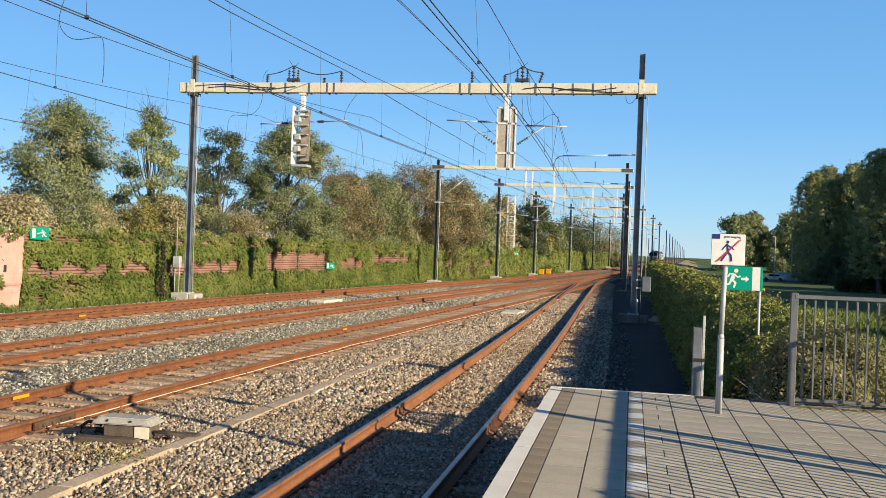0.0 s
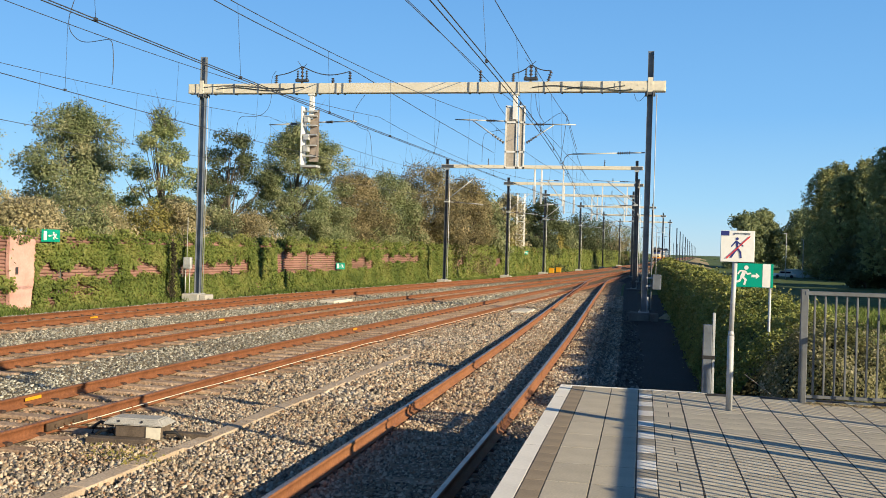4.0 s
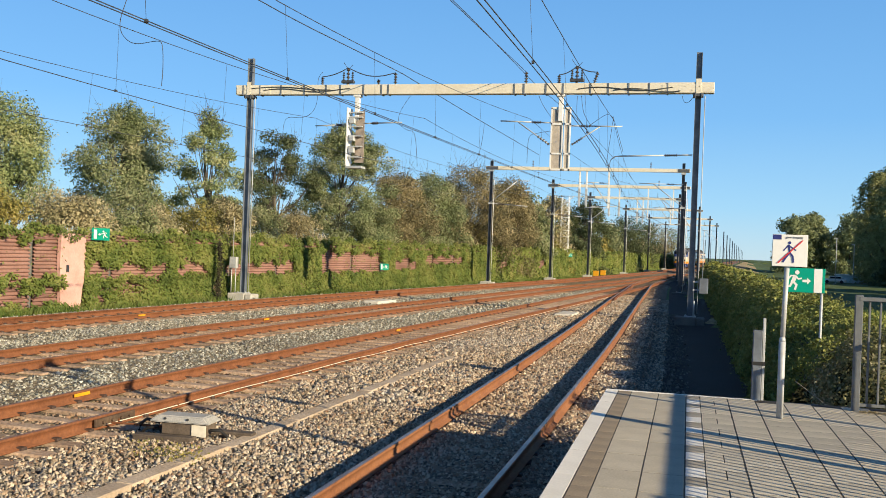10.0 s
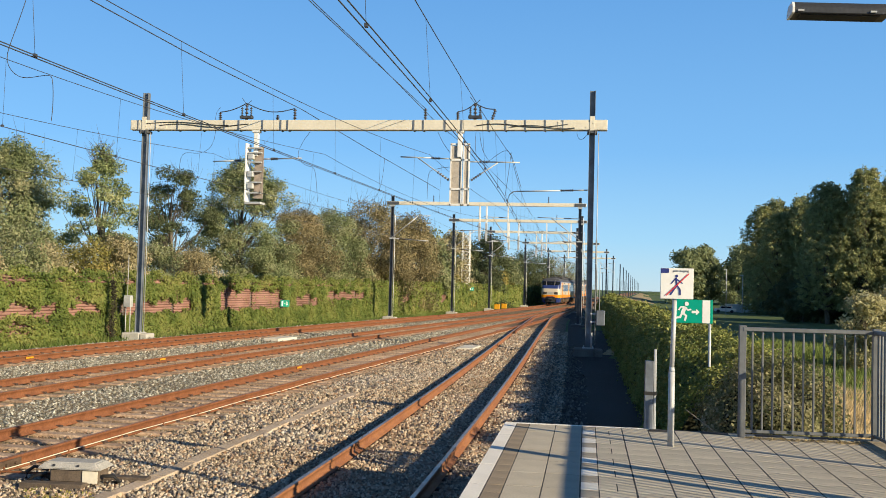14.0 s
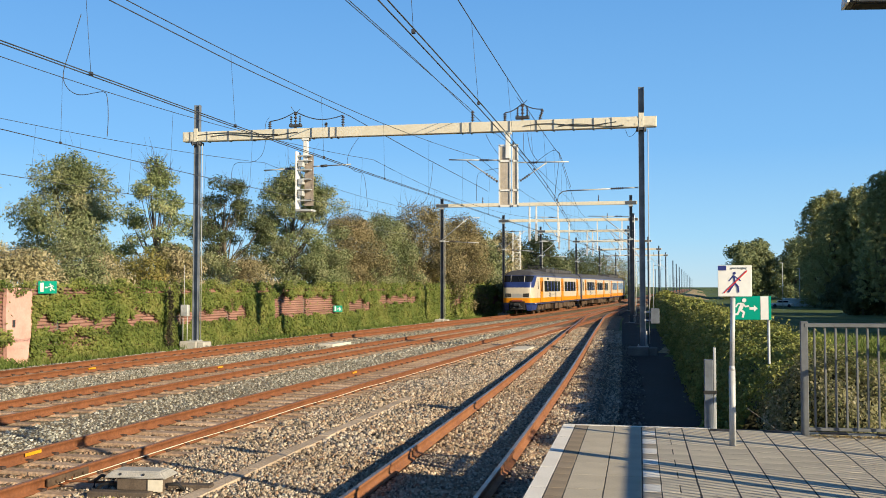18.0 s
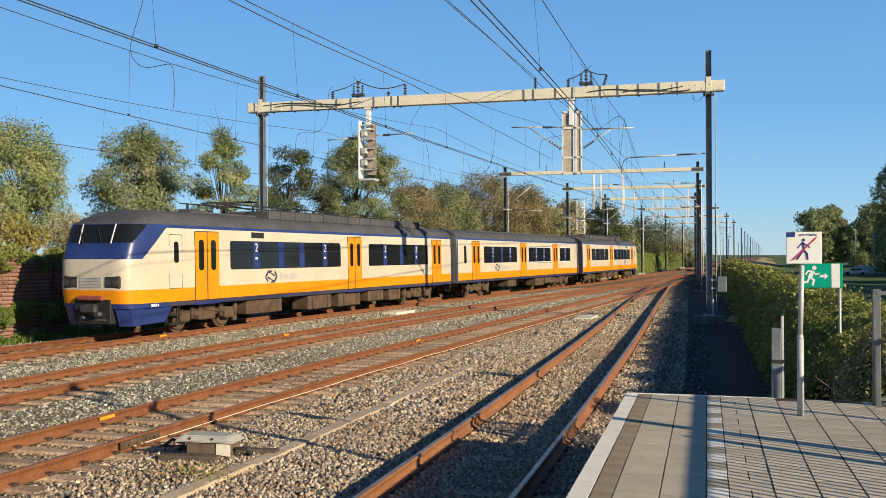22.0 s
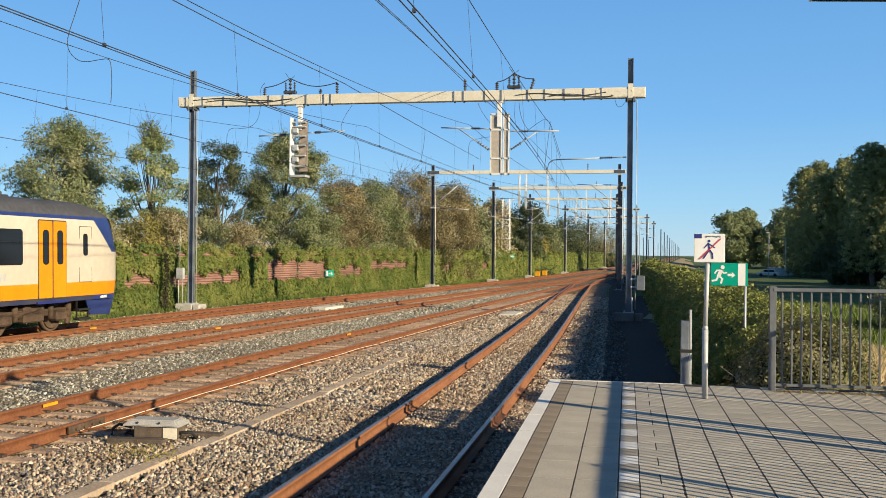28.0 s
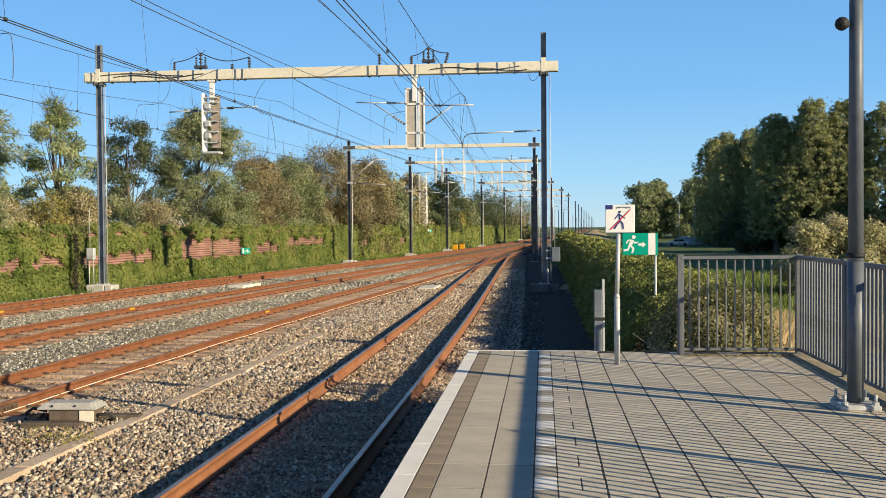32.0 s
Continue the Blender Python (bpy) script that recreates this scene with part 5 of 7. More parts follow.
            part("mesh_back", bm, mat("beige_mesh_screen", (0.40, 0.35, 0.29), (0.48, 0.42, 0.35), 6), s)
    # arms that hold the wires
    for x0, z0, x1, z1 in ((-14.35, 6.72, -15.9, 6.67), (-13.66, 6.78, -12.0, 6.83), (-5.66, 6.84, -7.75, 6.91), (-4.85, 6.72, -2.8, 6.7), (-0.06, 5.6, -2.9, 5.52)):
        cantilever(p, x0, y, z0, x1, z1)
    V, F = pipe([(-2.85, y, 5.52), (-3.05, y, 5.5), (-3.2, y, 5.38), (-3.27, y, 5.15), (-3.28, y, 4.92)], 0.022, 6)
    link("registration_arm", arrays("registration_arm", V, F, MAST, True), p)
    for x0, z0, x1, z1 in ((-5.7, 5.95, -7.0, 6.85), (-4.8, 5.95, -3.7, 6.68)):
        rod("diagonal_stay", (x0, y, z0), (x1, y, z1), 0.025, STEEL, p)
        part("insulator", insulator(bmesh.new(), Vector((x0, y, z0)), Vector((x0, y, z0)).lerp(Vector((x1, y, z1)), 0.4), 0.07, 5), COPPER, p)
    for x in (-19.02, 0.08):
        # cabinet and cable pipes at the mast foot
        c = empty("mast_cabinet", pose(x - 0.45 if x < -1 else x + 0.47, y - 0.1, 0))
        c.parent = p
        bm = bmesh.new()
        box(bm, -0.17, 0.17, -0.12, 0.12, 0.35 if x < -1 else 0.19, 0.85 if x < -1 else 0.79, 0.02)
        part("case", bm, STEEL if x < -1 else MAST, c, "small weathered cabinet")
        pipes = [((-0.1, 0, -0.7), (-0.1, 0, 0.4), 0.02), ((0.1, 0, -0.9), (0.1, 0, 0.4), 0.02)] if x < -1 else [((-0.34, -0.06, -0.7), (-0.34, -0.06, -0.1), 0.035)]
        for low, high, r in pipes + [((-0.05, 0, 0.8), (-0.05, 0, 2.6), 0.015)]:
            bm = bmesh.new()
            cyl(bm, low, high, r, sides=8)
            part("conduit", bm, STEEL, c)
        for z in (0.3, 0.62) if x > -1 else ():
            bm = bmesh.new()
            box(bm, -0.4, -0.17, -0.02, 0.02, z, z + 0.06)
            part("bracket", bm, STEEL, c)


def right_mast_x(y):
    return max(float(track_a(min(y, 88))) + 2.88 if y < 88 else -9, float(track_c(y)) + 2.5)


def make_portal(y, k):
    p = tagged(empty("railway_portal", pose(0, 0, 0)), "cream-beamed steel portal carrying overhead wires", "railway portal", "row of portals")
    xl, xr = float(track_d(y)) - 2.7, right_mast_x(y)
    top = 7.35
    for x in (xl, xr):
        part("mast", h_mast(bmesh.new(), x, y, -1.0, top + 0.9, 0.21), MAST_DARK, p, "dark steel H-section mast")
        concrete_base(p, x, y, -0.95 if x == xr else -0.8, 0.5, x == xr)
        for z in (5.0, 7.44):
            bm = bmesh.new()
            box(bm, x - 0.16, x + 0.16, y - 0.17, y + 0.17, z, z + 0.11)
            part("clamp", bm, STEEL, p)
        rod("cable_pipe", (x + 0.24, y - 0.1, -0.9), (x + 0.24, y - 0.1, 6.8), 0.02, WHITE, p)
    bm = bmesh.new()
    box(bm, xl - 0.45, xr + 0.45, y - 0.12, y + 0.12, 7.58, 7.84, 0.012)
    part("beam", bm, BEAM, p, "cream painted beam")
    for x in (xl, xr):
        bm = bmesh.new()
        box(bm, x - 0.4, x + 0.5 if x == xl else x + 0.4, y - 0.14, y - 0.12, 7.6, 7.82)
        part("splice_plate", bm, MAST_DARK, p)
    rng = random.Random(k)
    for x_of in (track_a, track_b, track_c, track_d):
        if (x_of is track_a and y > 88) or (x_of is track_b and y > 140):
            continue
        x = float(x_of(y))
        a = xl if x_of is track_d else xr if x_of in (track_a,) or (x_of is track_c and y > 140) else x + 1.6
        if a not in (xl, xr):
            if k == 0 and x_of is track_b:
                continue
            bm = bmesh.new()
            box(bm, a - 0.05, a + 0.05, y - 0.05, y + 0.05, 4.9, 7.6)
            part("drop_post", bm, WHITE, p, "pale drop post")
        cantilever(p, a, y, 6.72, x - 0.2 * (1 if a > x else -1), 6.78)
        cantilever(p, a, y, 5.05, x - 0.1 * (1 if a > x else -1), 4.9)
        rod("diagonal_stay", (a, y, 5.15), (a + (x - a) * 0.72, y, 6.74), 0.036, STEEL, p)
    # signals on pairs of pale posts
    pairs = {0: (-7.95, -7.45), 1: (-7.2, -6.3), 2: (-5.6, -5.0)}
    for x in pairs.get(k, ()):
        s = empty("signal", pose(x, y, 0))
        s.parent = p
        bm = bmesh.new()
        box(bm, -0.06, 0.06, -0.05, 0.05, 5.0, 7.6, 0.01)
        part("signal_post", bm, WHITE, s, "pale signal post")
        bm = bmesh.new()
        box(bm, -0.09, 0.09, -0.12, -0.052, 5.05, 6.3, 0.02)
        part("signal_board", bm, STEEL, s)
    # feeder insulators on the beam
    for x in (xr - 2.3, xl + 3.1):
        part("insulator", insulator(bmesh.new(), (x, y, 7.84), (x, y, 8.3), 0.06, 4), COPPER, p)


def make_far_masts():
    """Single masts along the line far off."""
    for y in (240, 275, 315, 360, 410, 470, 540, 630, 740, 880):
        m = tagged(empty("railway_mast"), "distant railway mast beside the tracks, toned paler for haze", "mast", "row of far masts")
        for x in (float(track_d(y)) - 2.7, float(track_c(y)) + 2.5):
            # paler steel than the nearer portals, as painted haze
            part("post", h_mast(bmesh.new(), x, y, -1.1, 8.0, 0.24), MAST, m)


PORTALS = [70.4, 87.8, 105.3, 129.8, 158.4, 189.4]


def messenger_z(y):
    st = np.array([-53, -7, 39] + PORTALS + [215, 240])
    i = np.clip(np.searchsorted(st, y) - 1, 0, len(st) - 2)
    f = np.clip((y - st[i]) / (st[i + 1] - st[i]), 0, 1)
    sag = np.where(st[i + 1] - st[i] > 40, 0.78, 0.5)
    return np.interp(y, [39, 70], [7.0, 6.7]) - sag * 4 * f * (1 - f)


def make_wires():
    tracks = ((track_a, 88, "platform"), (track_b, 140, "second"), (track_c, 240, "third"), (track_d, 240, "fourth"))
    for n, (x_of, y1, word) in enumerate(tracks):
        w = tagged(empty("overhead_line"), f"dark overhead contact wires above the {word} track", "overhead line", "overhead lines")
        ys = np.concatenate([np.arange(-10, 60, 1.0), np.arange(60, y1 + 1, 3.0)])
        # the wire swings from side to side between its supports
        st = 0.22 * np.sin(ys / 46 * math.pi + n)
        off = -0.25 if n == 0 else 0.0
        for e in ((-0.05, 0.05) if n < 2 else (0.0,)):
            V, F = pipe(np.stack([x_of(ys) + off + st + e, ys, np.full_like(ys, 4.78)], -1), 0.0095, 5)
            link("contact_wire", arrays("contact_wire", V, F, WIRE), w)
        V, F = pipe(np.stack([x_of(ys) + off + st * 0.4, ys, messenger_z(ys)], -1), 0.009, 5)
        link("messenger_wire", arrays("messenger_wire", V, F, WIRE), w)
        for k, y in enumerate(np.arange(7.0 + n * 1.3, min(y1, 110), 4.7)):
            s = 0.22 * math.sin(y / 46 * math.pi + n)
            x = float(x_of(y)) + off
            rod("dropper", (x + s, y, 4.78), (x + s * 0.4, y, float(messenger_z(y))), 0.0035, WIRE, w)
            bm = bmesh.new()
            box(bm, x + s - 0.02, x + s + 0.02, y - 0.03, y + 0.03, 4.77, 4.82)
            part("dropper_clamp", bm, WIRE, w)
    # feeders that pass over the portal, and loose jumper loops
    f = tagged(empty("feeder_line"), "grey feeder cables crossing over the portal", "cable", "feeder cables")
    for pts, r in ((FEED_1, 0.012), (FEED_2, 0.012), (FEED_3, 0.017)):
        P = np.array(pts)
        k = np.linspace(0, len(P) - 1, 40)
        V, F = pipe(np.stack([np.interp(k, np.arange(len(P)), P[:, i]) for i in range(3)], -1), r, 5)
        link("cable", arrays("cable", V, F, WIRE), f)
    for pts in LOOPS:
        P = np.array(pts)
        for _ in range(2):
            Q = np.repeat(P, 2, 0)[:-1]
            Q[1::2] = (P[:-1] + P[1:]) / 2
            Q[1:-1] = (Q[:-2] + 2 * Q[1:-1] + Q[2:]) / 4
            P = Q
        V, F = pipe(P, 0.009, 5)
        link("jumper_loop", arrays("jumper_loop", V, F, WIRE), f)


_fy = np.arange(-10, 39.1, 1.0)
FEED_1 = np.stack([-6.77 + 0.034 * (_fy - 39), _fy, np.full_like(_fy, 8.93)], -1)
_gy = np.arange(-10, 71, 1.0)
FEED_2 = np.stack([np.where(_gy < 41, -6.68 + 0.034 * (_gy - 39), np.interp(_gy, [41, 70], [-6.6, -4.25])), _gy, np.interp(_gy, [0, 30, 50, 70], [9.0, 8.9, 8.5, 7.2])], -1)
FEED_3 = np.stack([np.interp(_gy, [-10, 20, 30, 39, 69.5], [-13.6, -13.3, -12.95, -12.15, -11.0]), _gy, np.interp(_gy, [39, 52, 69.5], [8.95, 8.8, 8.7])], -1)
LOOPS = [
    [(-12.93, 20.5, 8.1), (-13.21, 20.5, 7.23), (-13.41, 20.5, 6.73), (-13.35, 20.5, 6.41), (-13.09, 20.5, 6.18), (-12.8, 20.5, 6.15), (-12.3, 20.5, 6.25), (-12.21, 20.5, 6.15), (-12.18, 20.5, 5.56), (-12.21, 20.5, 5.16)],
    [(-15.66, 39.0, 8.99), (-15.89, 39.0, 8.74), (-15.84, 39.0, 8.13), (-15.87, 39.0, 7.52), (-16.19, 39.0, 7.08), (-16.75, 39.0, 6.98), (-17.41, 39.0, 7.13), (-17.42, 39.0, 6.04)],
    [(-11.66, 39.0, 7.95), (-11.95, 39.0, 7.57), (-12.23, 39.0, 6.99), (-12.01, 39.0, 6.61), (-11.61, 39.0, 6.46), (-11.37, 39.0, 6.46), (-11.25, 39.0, 5.01)],
    [(-6.2, 39.0, 7.94), (-6.02, 39.0, 7.52), (-5.61, 39.0, 7.0)],
    [(-5.59, 39.0, 6.51), (-5.97, 39.0, 6.47), (-6.3, 39.0, 6.39), (-6.53, 39.0, 6.35), (-6.59, 39.0, 5.99), (-6.59, 39.0, 5.18)],
    [(-4.2, 39.0, 6.66), (-3.8, 39.0, 6.96), (-3.41, 39.0, 7.24), (-3.16, 39.0, 7.1), (-2.98, 39.0, 6.48), (-2.73, 39.0, 5.68)],
    [(-9.95, 46.0, 7.75), (-10.01, 46.0, 6.91), (-10.21, 46.0, 5.93), (-10.68, 46.0, 5.57), (-11.4, 46.0, 5.64), (-11.75, 46.0, 5.92), (-11.68, 46.0, 5.5)],
    [(-0.53, 39.0, 7.92), (-0.46, 39.0, 7.63), (-0.26, 39.0, 7.65), (-0.13, 39.0, 7.85)],
    [(-4.63, 39.0, 7.93), (-4.66, 39.0, 7.28), (-4.56, 39.0, 6.87)],
    [(-4.47, 39.0, 7.93), (-4.38, 39.0, 7.17), (-4.02, 39.0, 6.71)],
    [(-3.16, 39.0, 7.1), (-3.27, 39.0, 6.13), (-3.4, 39.0, 5.1)],
]


# ---- things on and beside the platform ----
def stick(bm, pts, w, m):
    """A flat bar of width w through the points, on a sign's face."""
    for a, b in zip(pts, pts[1:]):
        a, b = Vector((*a, 0)), Vector((*b, 0))
        n = Vector((-(b - a).y, (b - a).x, 0)).normalized() * w / 2
        d = (b - a).normalized() * w * 0.3
        up = Vector((0, 0, 0.0005 * (len(bm.faces) + 1)))
        bm.faces.new([bm.verts.new(m @ (v + up)) for v in (a - d - n, b + d - n, b + d + n, a - d + n)])


def disc(bm, x, y, r, m):
    bm.faces.new([bm.verts.new(m @ Vector((x + r * math.cos(t), y + r * math.sin(t), 0.0005 * (len(bm.faces) + 1)))) for t in np.arange(12) * math.pi / 6])


FACE = Matrix(((1, 0, 0, 0), (0, 0, -1, 0), (0, 1, 0, 0), (0, 0, 0, 1)))


def face_at(x, y, z):
    """A sign's face that looks back along the platform: x to the right, y up."""
    return Matrix.Translation((x, y, z)) @ FACE


def make_no_entry_sign():
    t = tagged(empty("warning_sign", pose(0.9, 10.77, 0)), "white no-entry sign on a grey steel pole at the platform end", "sign")
    bm = bmesh.new()
    cyl(bm, (0, 0, 0), (0, 0, 0.78), 0.034, sides=14)
    cyl(bm, (0, 0, 0.78), (0, 0, 0.83), 0.034, 0.026, sides=14)
    part("sleeve", bm, STEEL, t)
    bm = bmesh.new()
    cyl(bm, (0, 0, 0.8), (0.02, 0, 1.6), 0.025, sides=14)
    part("pole", bm, STEEL, t, "galvanised pole")
    bm = bmesh.new()
    box(bm, -0.135, 0.205, -0.045, -0.03, 1.55, 1.875, 0.004)
    part("plate", bm, WHITE, t, "white square plate")
    m = face_at(0.035, -0.0465, 1.7125)
    bm = bmesh.new()
    stick(bm, [(-0.06, 0.0), (-0.015, 0.055), (0.02, 0.03), (0.055, 0.005)], 0.013, m)
    disc(bm, -0.005, 0.08, 0.015, m)
    stick(bm, [(-0.012, 0.055), (0.0, -0.02), (-0.03, -0.06), (-0.065, -0.115)], 0.018, m)
    stick(bm, [(0.0, -0.02), (0.03, -0.06), (0.035, -0.115)], 0.017, m)
    part("walking_figure", bm, NAVY, t)
    bm = bmesh.new()
    stick(bm, [(-0.11, -0.125), (0.12, 0.105)], 0.011, face_at(0.035, -0.0535, 1.7125))
    part("red_bar", bm, RED, t)
    bm = bmesh.new()
    stick(bm, [(-0.155, 0.135), (-0.1, 0.135)], 0.05, m)
    part("blue_square", bm, NAVY, t)
    lettering("geen toegang", 0.031, MAST, t, face_at(0.075, -0.0475, 1.848))


def exit_face(t, m, s, flip=1):
    """Running figure, arrow and door of an escape sign, in white."""
    bm = bmesh.new()

    def q(pts):
        return [(flip * x * s, y * s) for x, y in pts]

    stick(bm, q([(-0.34, 0.14), (-0.42, -0.06)]), 0.15 * s, m)
    stick(bm, q([(-0.44, -0.08), (-0.52, -0.24), (-0.68, -0.27)]), 0.08 * s, m)
    stick(bm, q([(-0.40, -0.08), (-0.28, -0.18), (-0.33, -0.36)]), 0.08 * s, m)
    stick(bm, q([(-0.32, 0.16), (-0.22, 0.05), (-0.1, 0.08)]), 0.06 * s, m)
    stick(bm, q([(-0.36, 0.17), (-0.5, 0.17), (-0.58, 0.05)]), 0.06 * s, m)
    disc(bm, flip * -0.27 * s, 0.3 * s, 0.085 * s, m)
    part("running_figure", bm, WHITE, t)
    bm = bmesh.new()
    stick(bm, q([(-0.04, -0.02), (0.12, -0.02)]), 0.1 * s, m)
    bm.faces.new([bm.verts.new(m @ Vector((flip * x * s, y * s, 0))) for x, y in ((0.1, -0.15), (0.24, -0.02), (0.1, 0.11))])
    part("arrow", bm, WHITE, t)
    bm = bmesh.new()
    stick(bm, q([(0.5, -0.37), (0.5, 0.37)]), 0.3 * s, m)
    part("door_mark", bm, WHITE, t)


def make_exit_sign():
    t = tagged(empty("exit_sign", pose(1.805, 17.2, 0)), "green escape sign on a thin post behind the hedge", "sign")
    bm = bmesh.new()
    box(bm, -0.32, 0.32, -0.015, 0.015, 1.093, 1.495, 0.005)
    part("plate", bm, GREEN, t, "green rectangular plate")
    exit_face(t, face_at(0, -0.0165, 1.294), 0.426)
    bm = bmesh.new()
    cyl(bm, (0.282, 0.038, -1.15), (0.282, 0.038, 1.47), 0.0225, sides=10)
    part("post", bm, STEEL, t)


def make_fence():
    H = 1.245
    f = tagged(empty("fence"), "grey steel bar railing along the platform back", "fence")

    def post(x, y):
        bm = bmesh.new()
        box(bm, x - 0.04, x + 0.04, y - 0.03, y + 0.03, -0.05, H + 0.02, 0.006)
        part("post", bm, FENCE, f)

    def run(x0, y0, x1, y1):
        L = math.hypot(x1 - x0, y1 - y0)
        m = pose(x0, y0, 0, 0, 0, math.degrees(math.atan2(y1 - y0, x1 - x0)))
        bm = bmesh.new()
        box(bm, 0, L, -0.035, 0.035, H - 0.045, H, 0.005, m)
        part("top_rail", bm, FENCE, f)
        bm = bmesh.new()
        box(bm, 0, L, -0.02, 0.02, 0.05, 0.085, 0.004, m)
        part("bottom_rail", bm, FENCE, f)
        n = int(L / 0.112)
        bm = bmesh.new()
        cyl(bm, (0, 0, 0.08), (0, 0, H - 0.03), 0.0125 if y0 != y1 and x0 != x1 else 0.0165, sides=6)
        me = bpy.data.meshes.new("bar")
        bm.to_mesh(me)
        bm.free()
        me.materials.append(FENCE)
        for i in range(1, n):
            link("bar", me, f, "", m @ pose(i * L / n, 0, 0))

    run(1.76, 11.68, 3.22, 11.75)
    run(3.22, 11.75, 3.22, -3.2)
    post(1.76, 11.68)
    for y in (11.75, 9.87, 7.54, 5.21, 2.88, 0.55, -1.78, -3.2):
        post(3.22, y)
    # kerb and sand strip under the railing
    bm = bmesh.new()
    box(bm, 3.0, 3.45, -3, 11.9, -0.05, 0.012, 0.005)
    tagged(part("kerb", bm, mat("sandy_concrete", (0.30, 0.25, 0.17), (0.46, 0.38, 0.26), 3, 0.95, 0, 0.5, 30, 0.3, 20)), "worn concrete kerb under the railing", "kerb", kind="structure")


def make_end_post():
    t = tagged(empty("marker_post", pose(0.755, 12.0, 0)), "weathered grey post beside the platform end", "post")
    bm = bmesh.new()
    box(bm, -0.06, 0.04, -0.05, 0.05, -0.4, 0.8, 0.006)
    part("board", bm, MAST, t)
    bm = bmesh.new()
    box(bm, 0.045, 0.075, -0.03, 0.03, -0.4, 0.94, 0.004)
    part("strip", bm, STEEL, t)
    bm = bmesh.new()
    box(bm, -0.065, 0.08, -0.055, 0.055, 0.4, 0.44)
    part("band", bm, BLACK, t)


def make_lamp():
    t = tagged(empty("lamp_post", pose(2.785, 8.18, 0)), "tall grey platform lamp post with a dark flat lantern", "lamp post")
    bm = bmesh.new()
    cyl(bm, (0, 0, 0.06), (0, 0, 1.3), 0.069, sides=20)
    cyl(bm, (0, 0, 1.3), (0, 0, 1.36), 0.069, 0.064, sides=20)
    cyl(bm, (0, 0, 1.36), (0, 0, 4.45), 0.064, 0.055, sides=20)
    part("pole", bm, mat("grey_lamp_paint", (0.10, 0.115, 0.135), (0.13, 0.145, 0.165), 3, 0.5, 0.1, 0.05, 30, 0.1, 12), t)
    bm = bmesh.new()
    box(bm, -0.17, 0.17, -0.17, 0.17, 0.0, 0.05, 0.01)
    part("base_plate", bm, STEEL, t)
    for x in (-0.13, 0.13):
        for y in (-0.13, 0.13):
            bm = bmesh.new()
            cyl(bm, (x, y, 0.05), (x, y, 0.075), 0.03, sides=6)
            cyl(bm, (x, y, 0.075), (x, y, 0.14), 0.014, sides=8)
            part("bolt", bm, STEEL, t)
    bm = bmesh.new()
    cyl(bm, (0, 0, 3.97), (-0.18, 0.76, 4.06), 0.028, 0.034, sides=12)
    part("arm", bm, STEEL, t, "pale grey bracket arm")
    bm = bmesh.new()
    cyl(bm, (-0.30, 0.79, 4.06), (-0.16, 0.79, 4.06), 0.03, sides=12)
    cyl(bm, (-0.19, 0.79, 4.06), (-0.15, 0.79, 4.06), 0.05, sides=12)
    part("socket", bm, DARK, t)
    hexagon = [(-0.08, 0.052), (0.08, 0.052), (0.12, 0.0), (0.12, -0.052), (-0.12, -0.052), (-0.12, 0.0)]
    bm = bmesh.new()
    ends = [[bm.verts.new((x, 0.79 + u, 4.06 + v)) for u, v in hexagon] for x in (-1.04, -0.26)]
    for i in range(6):
        bm.faces.new((ends[0][i], ends[0][(i + 1) % 6], ends[1][(i + 1) % 6], ends[1][i]))
    bm.faces.new(ends[0][::-1])
    bm.faces.new(ends[1])
    bmesh.ops.recalc_face_normals(bm, faces=bm.faces)
    bmesh.ops.bevel(bm, geom=list(bm.edges), offset=0.006, segments=1, affect="EDGES")
    lantern = part("lantern", bm, DARK, t, "dark flat lantern")
    # hung a little askew, its free end higher
    lantern.matrix_local = pose(-0.29, 0.79, 4.067, 0, 2.5, 0) @ pose(0.26, -0.79, -4.06)
    bm = bmesh.new()
    ring = [[bm.verts.new((q, 0.79 + u * 1.03, 4.06 + v)) for u, v in hexagon] for q in (-1.06, -1.04)]
    for i in range(6):
        bm.faces.new((ring[0][i], ring[0][(i + 1) % 6], ring[1][(i + 1) % 6], ring[1][i]))
    bm.faces.new(ring[0][::-1])
    bm.faces.new(ring[1])
    bmesh.ops.recalc_face_normals(bm, faces=bm.faces)
    part("end_cap", bm, WHITE, lantern, "pale end cap")
    bm = bmesh.new()
    box(bm, -0.99, -0.34, 0.70, 0.88, 4.001, 4.0075)
    part("lens", bm, BLACK, lantern)
    for x in (-0.99, -0.40):
        bm = bmesh.new()
        box(bm, x - 0.025, x + 0.025, 0.655, 0.672, 4.02, 4.035)
        part("clip", bm, STEEL, lantern)
    bm = bmesh.new()
    cyl(bm, (-0.07, -0.03, 3.38), (-0.13, -0.03, 3.38), 0.03, sides=8)
    bmesh.ops.create_icosphere(bm, subdivisions=2, radius=0.062, matrix=Matrix.Translation((-0.135, -0.05, 3.38)))
    part("camera_dome", bm, BLACK, t, "small black camera dome")
    bm = bmesh.new()
    cyl(bm, (0, 0, 1.33), (0, 0, 1.37), 0.078, sides=20)
    part("collar", bm, BLACK, t)


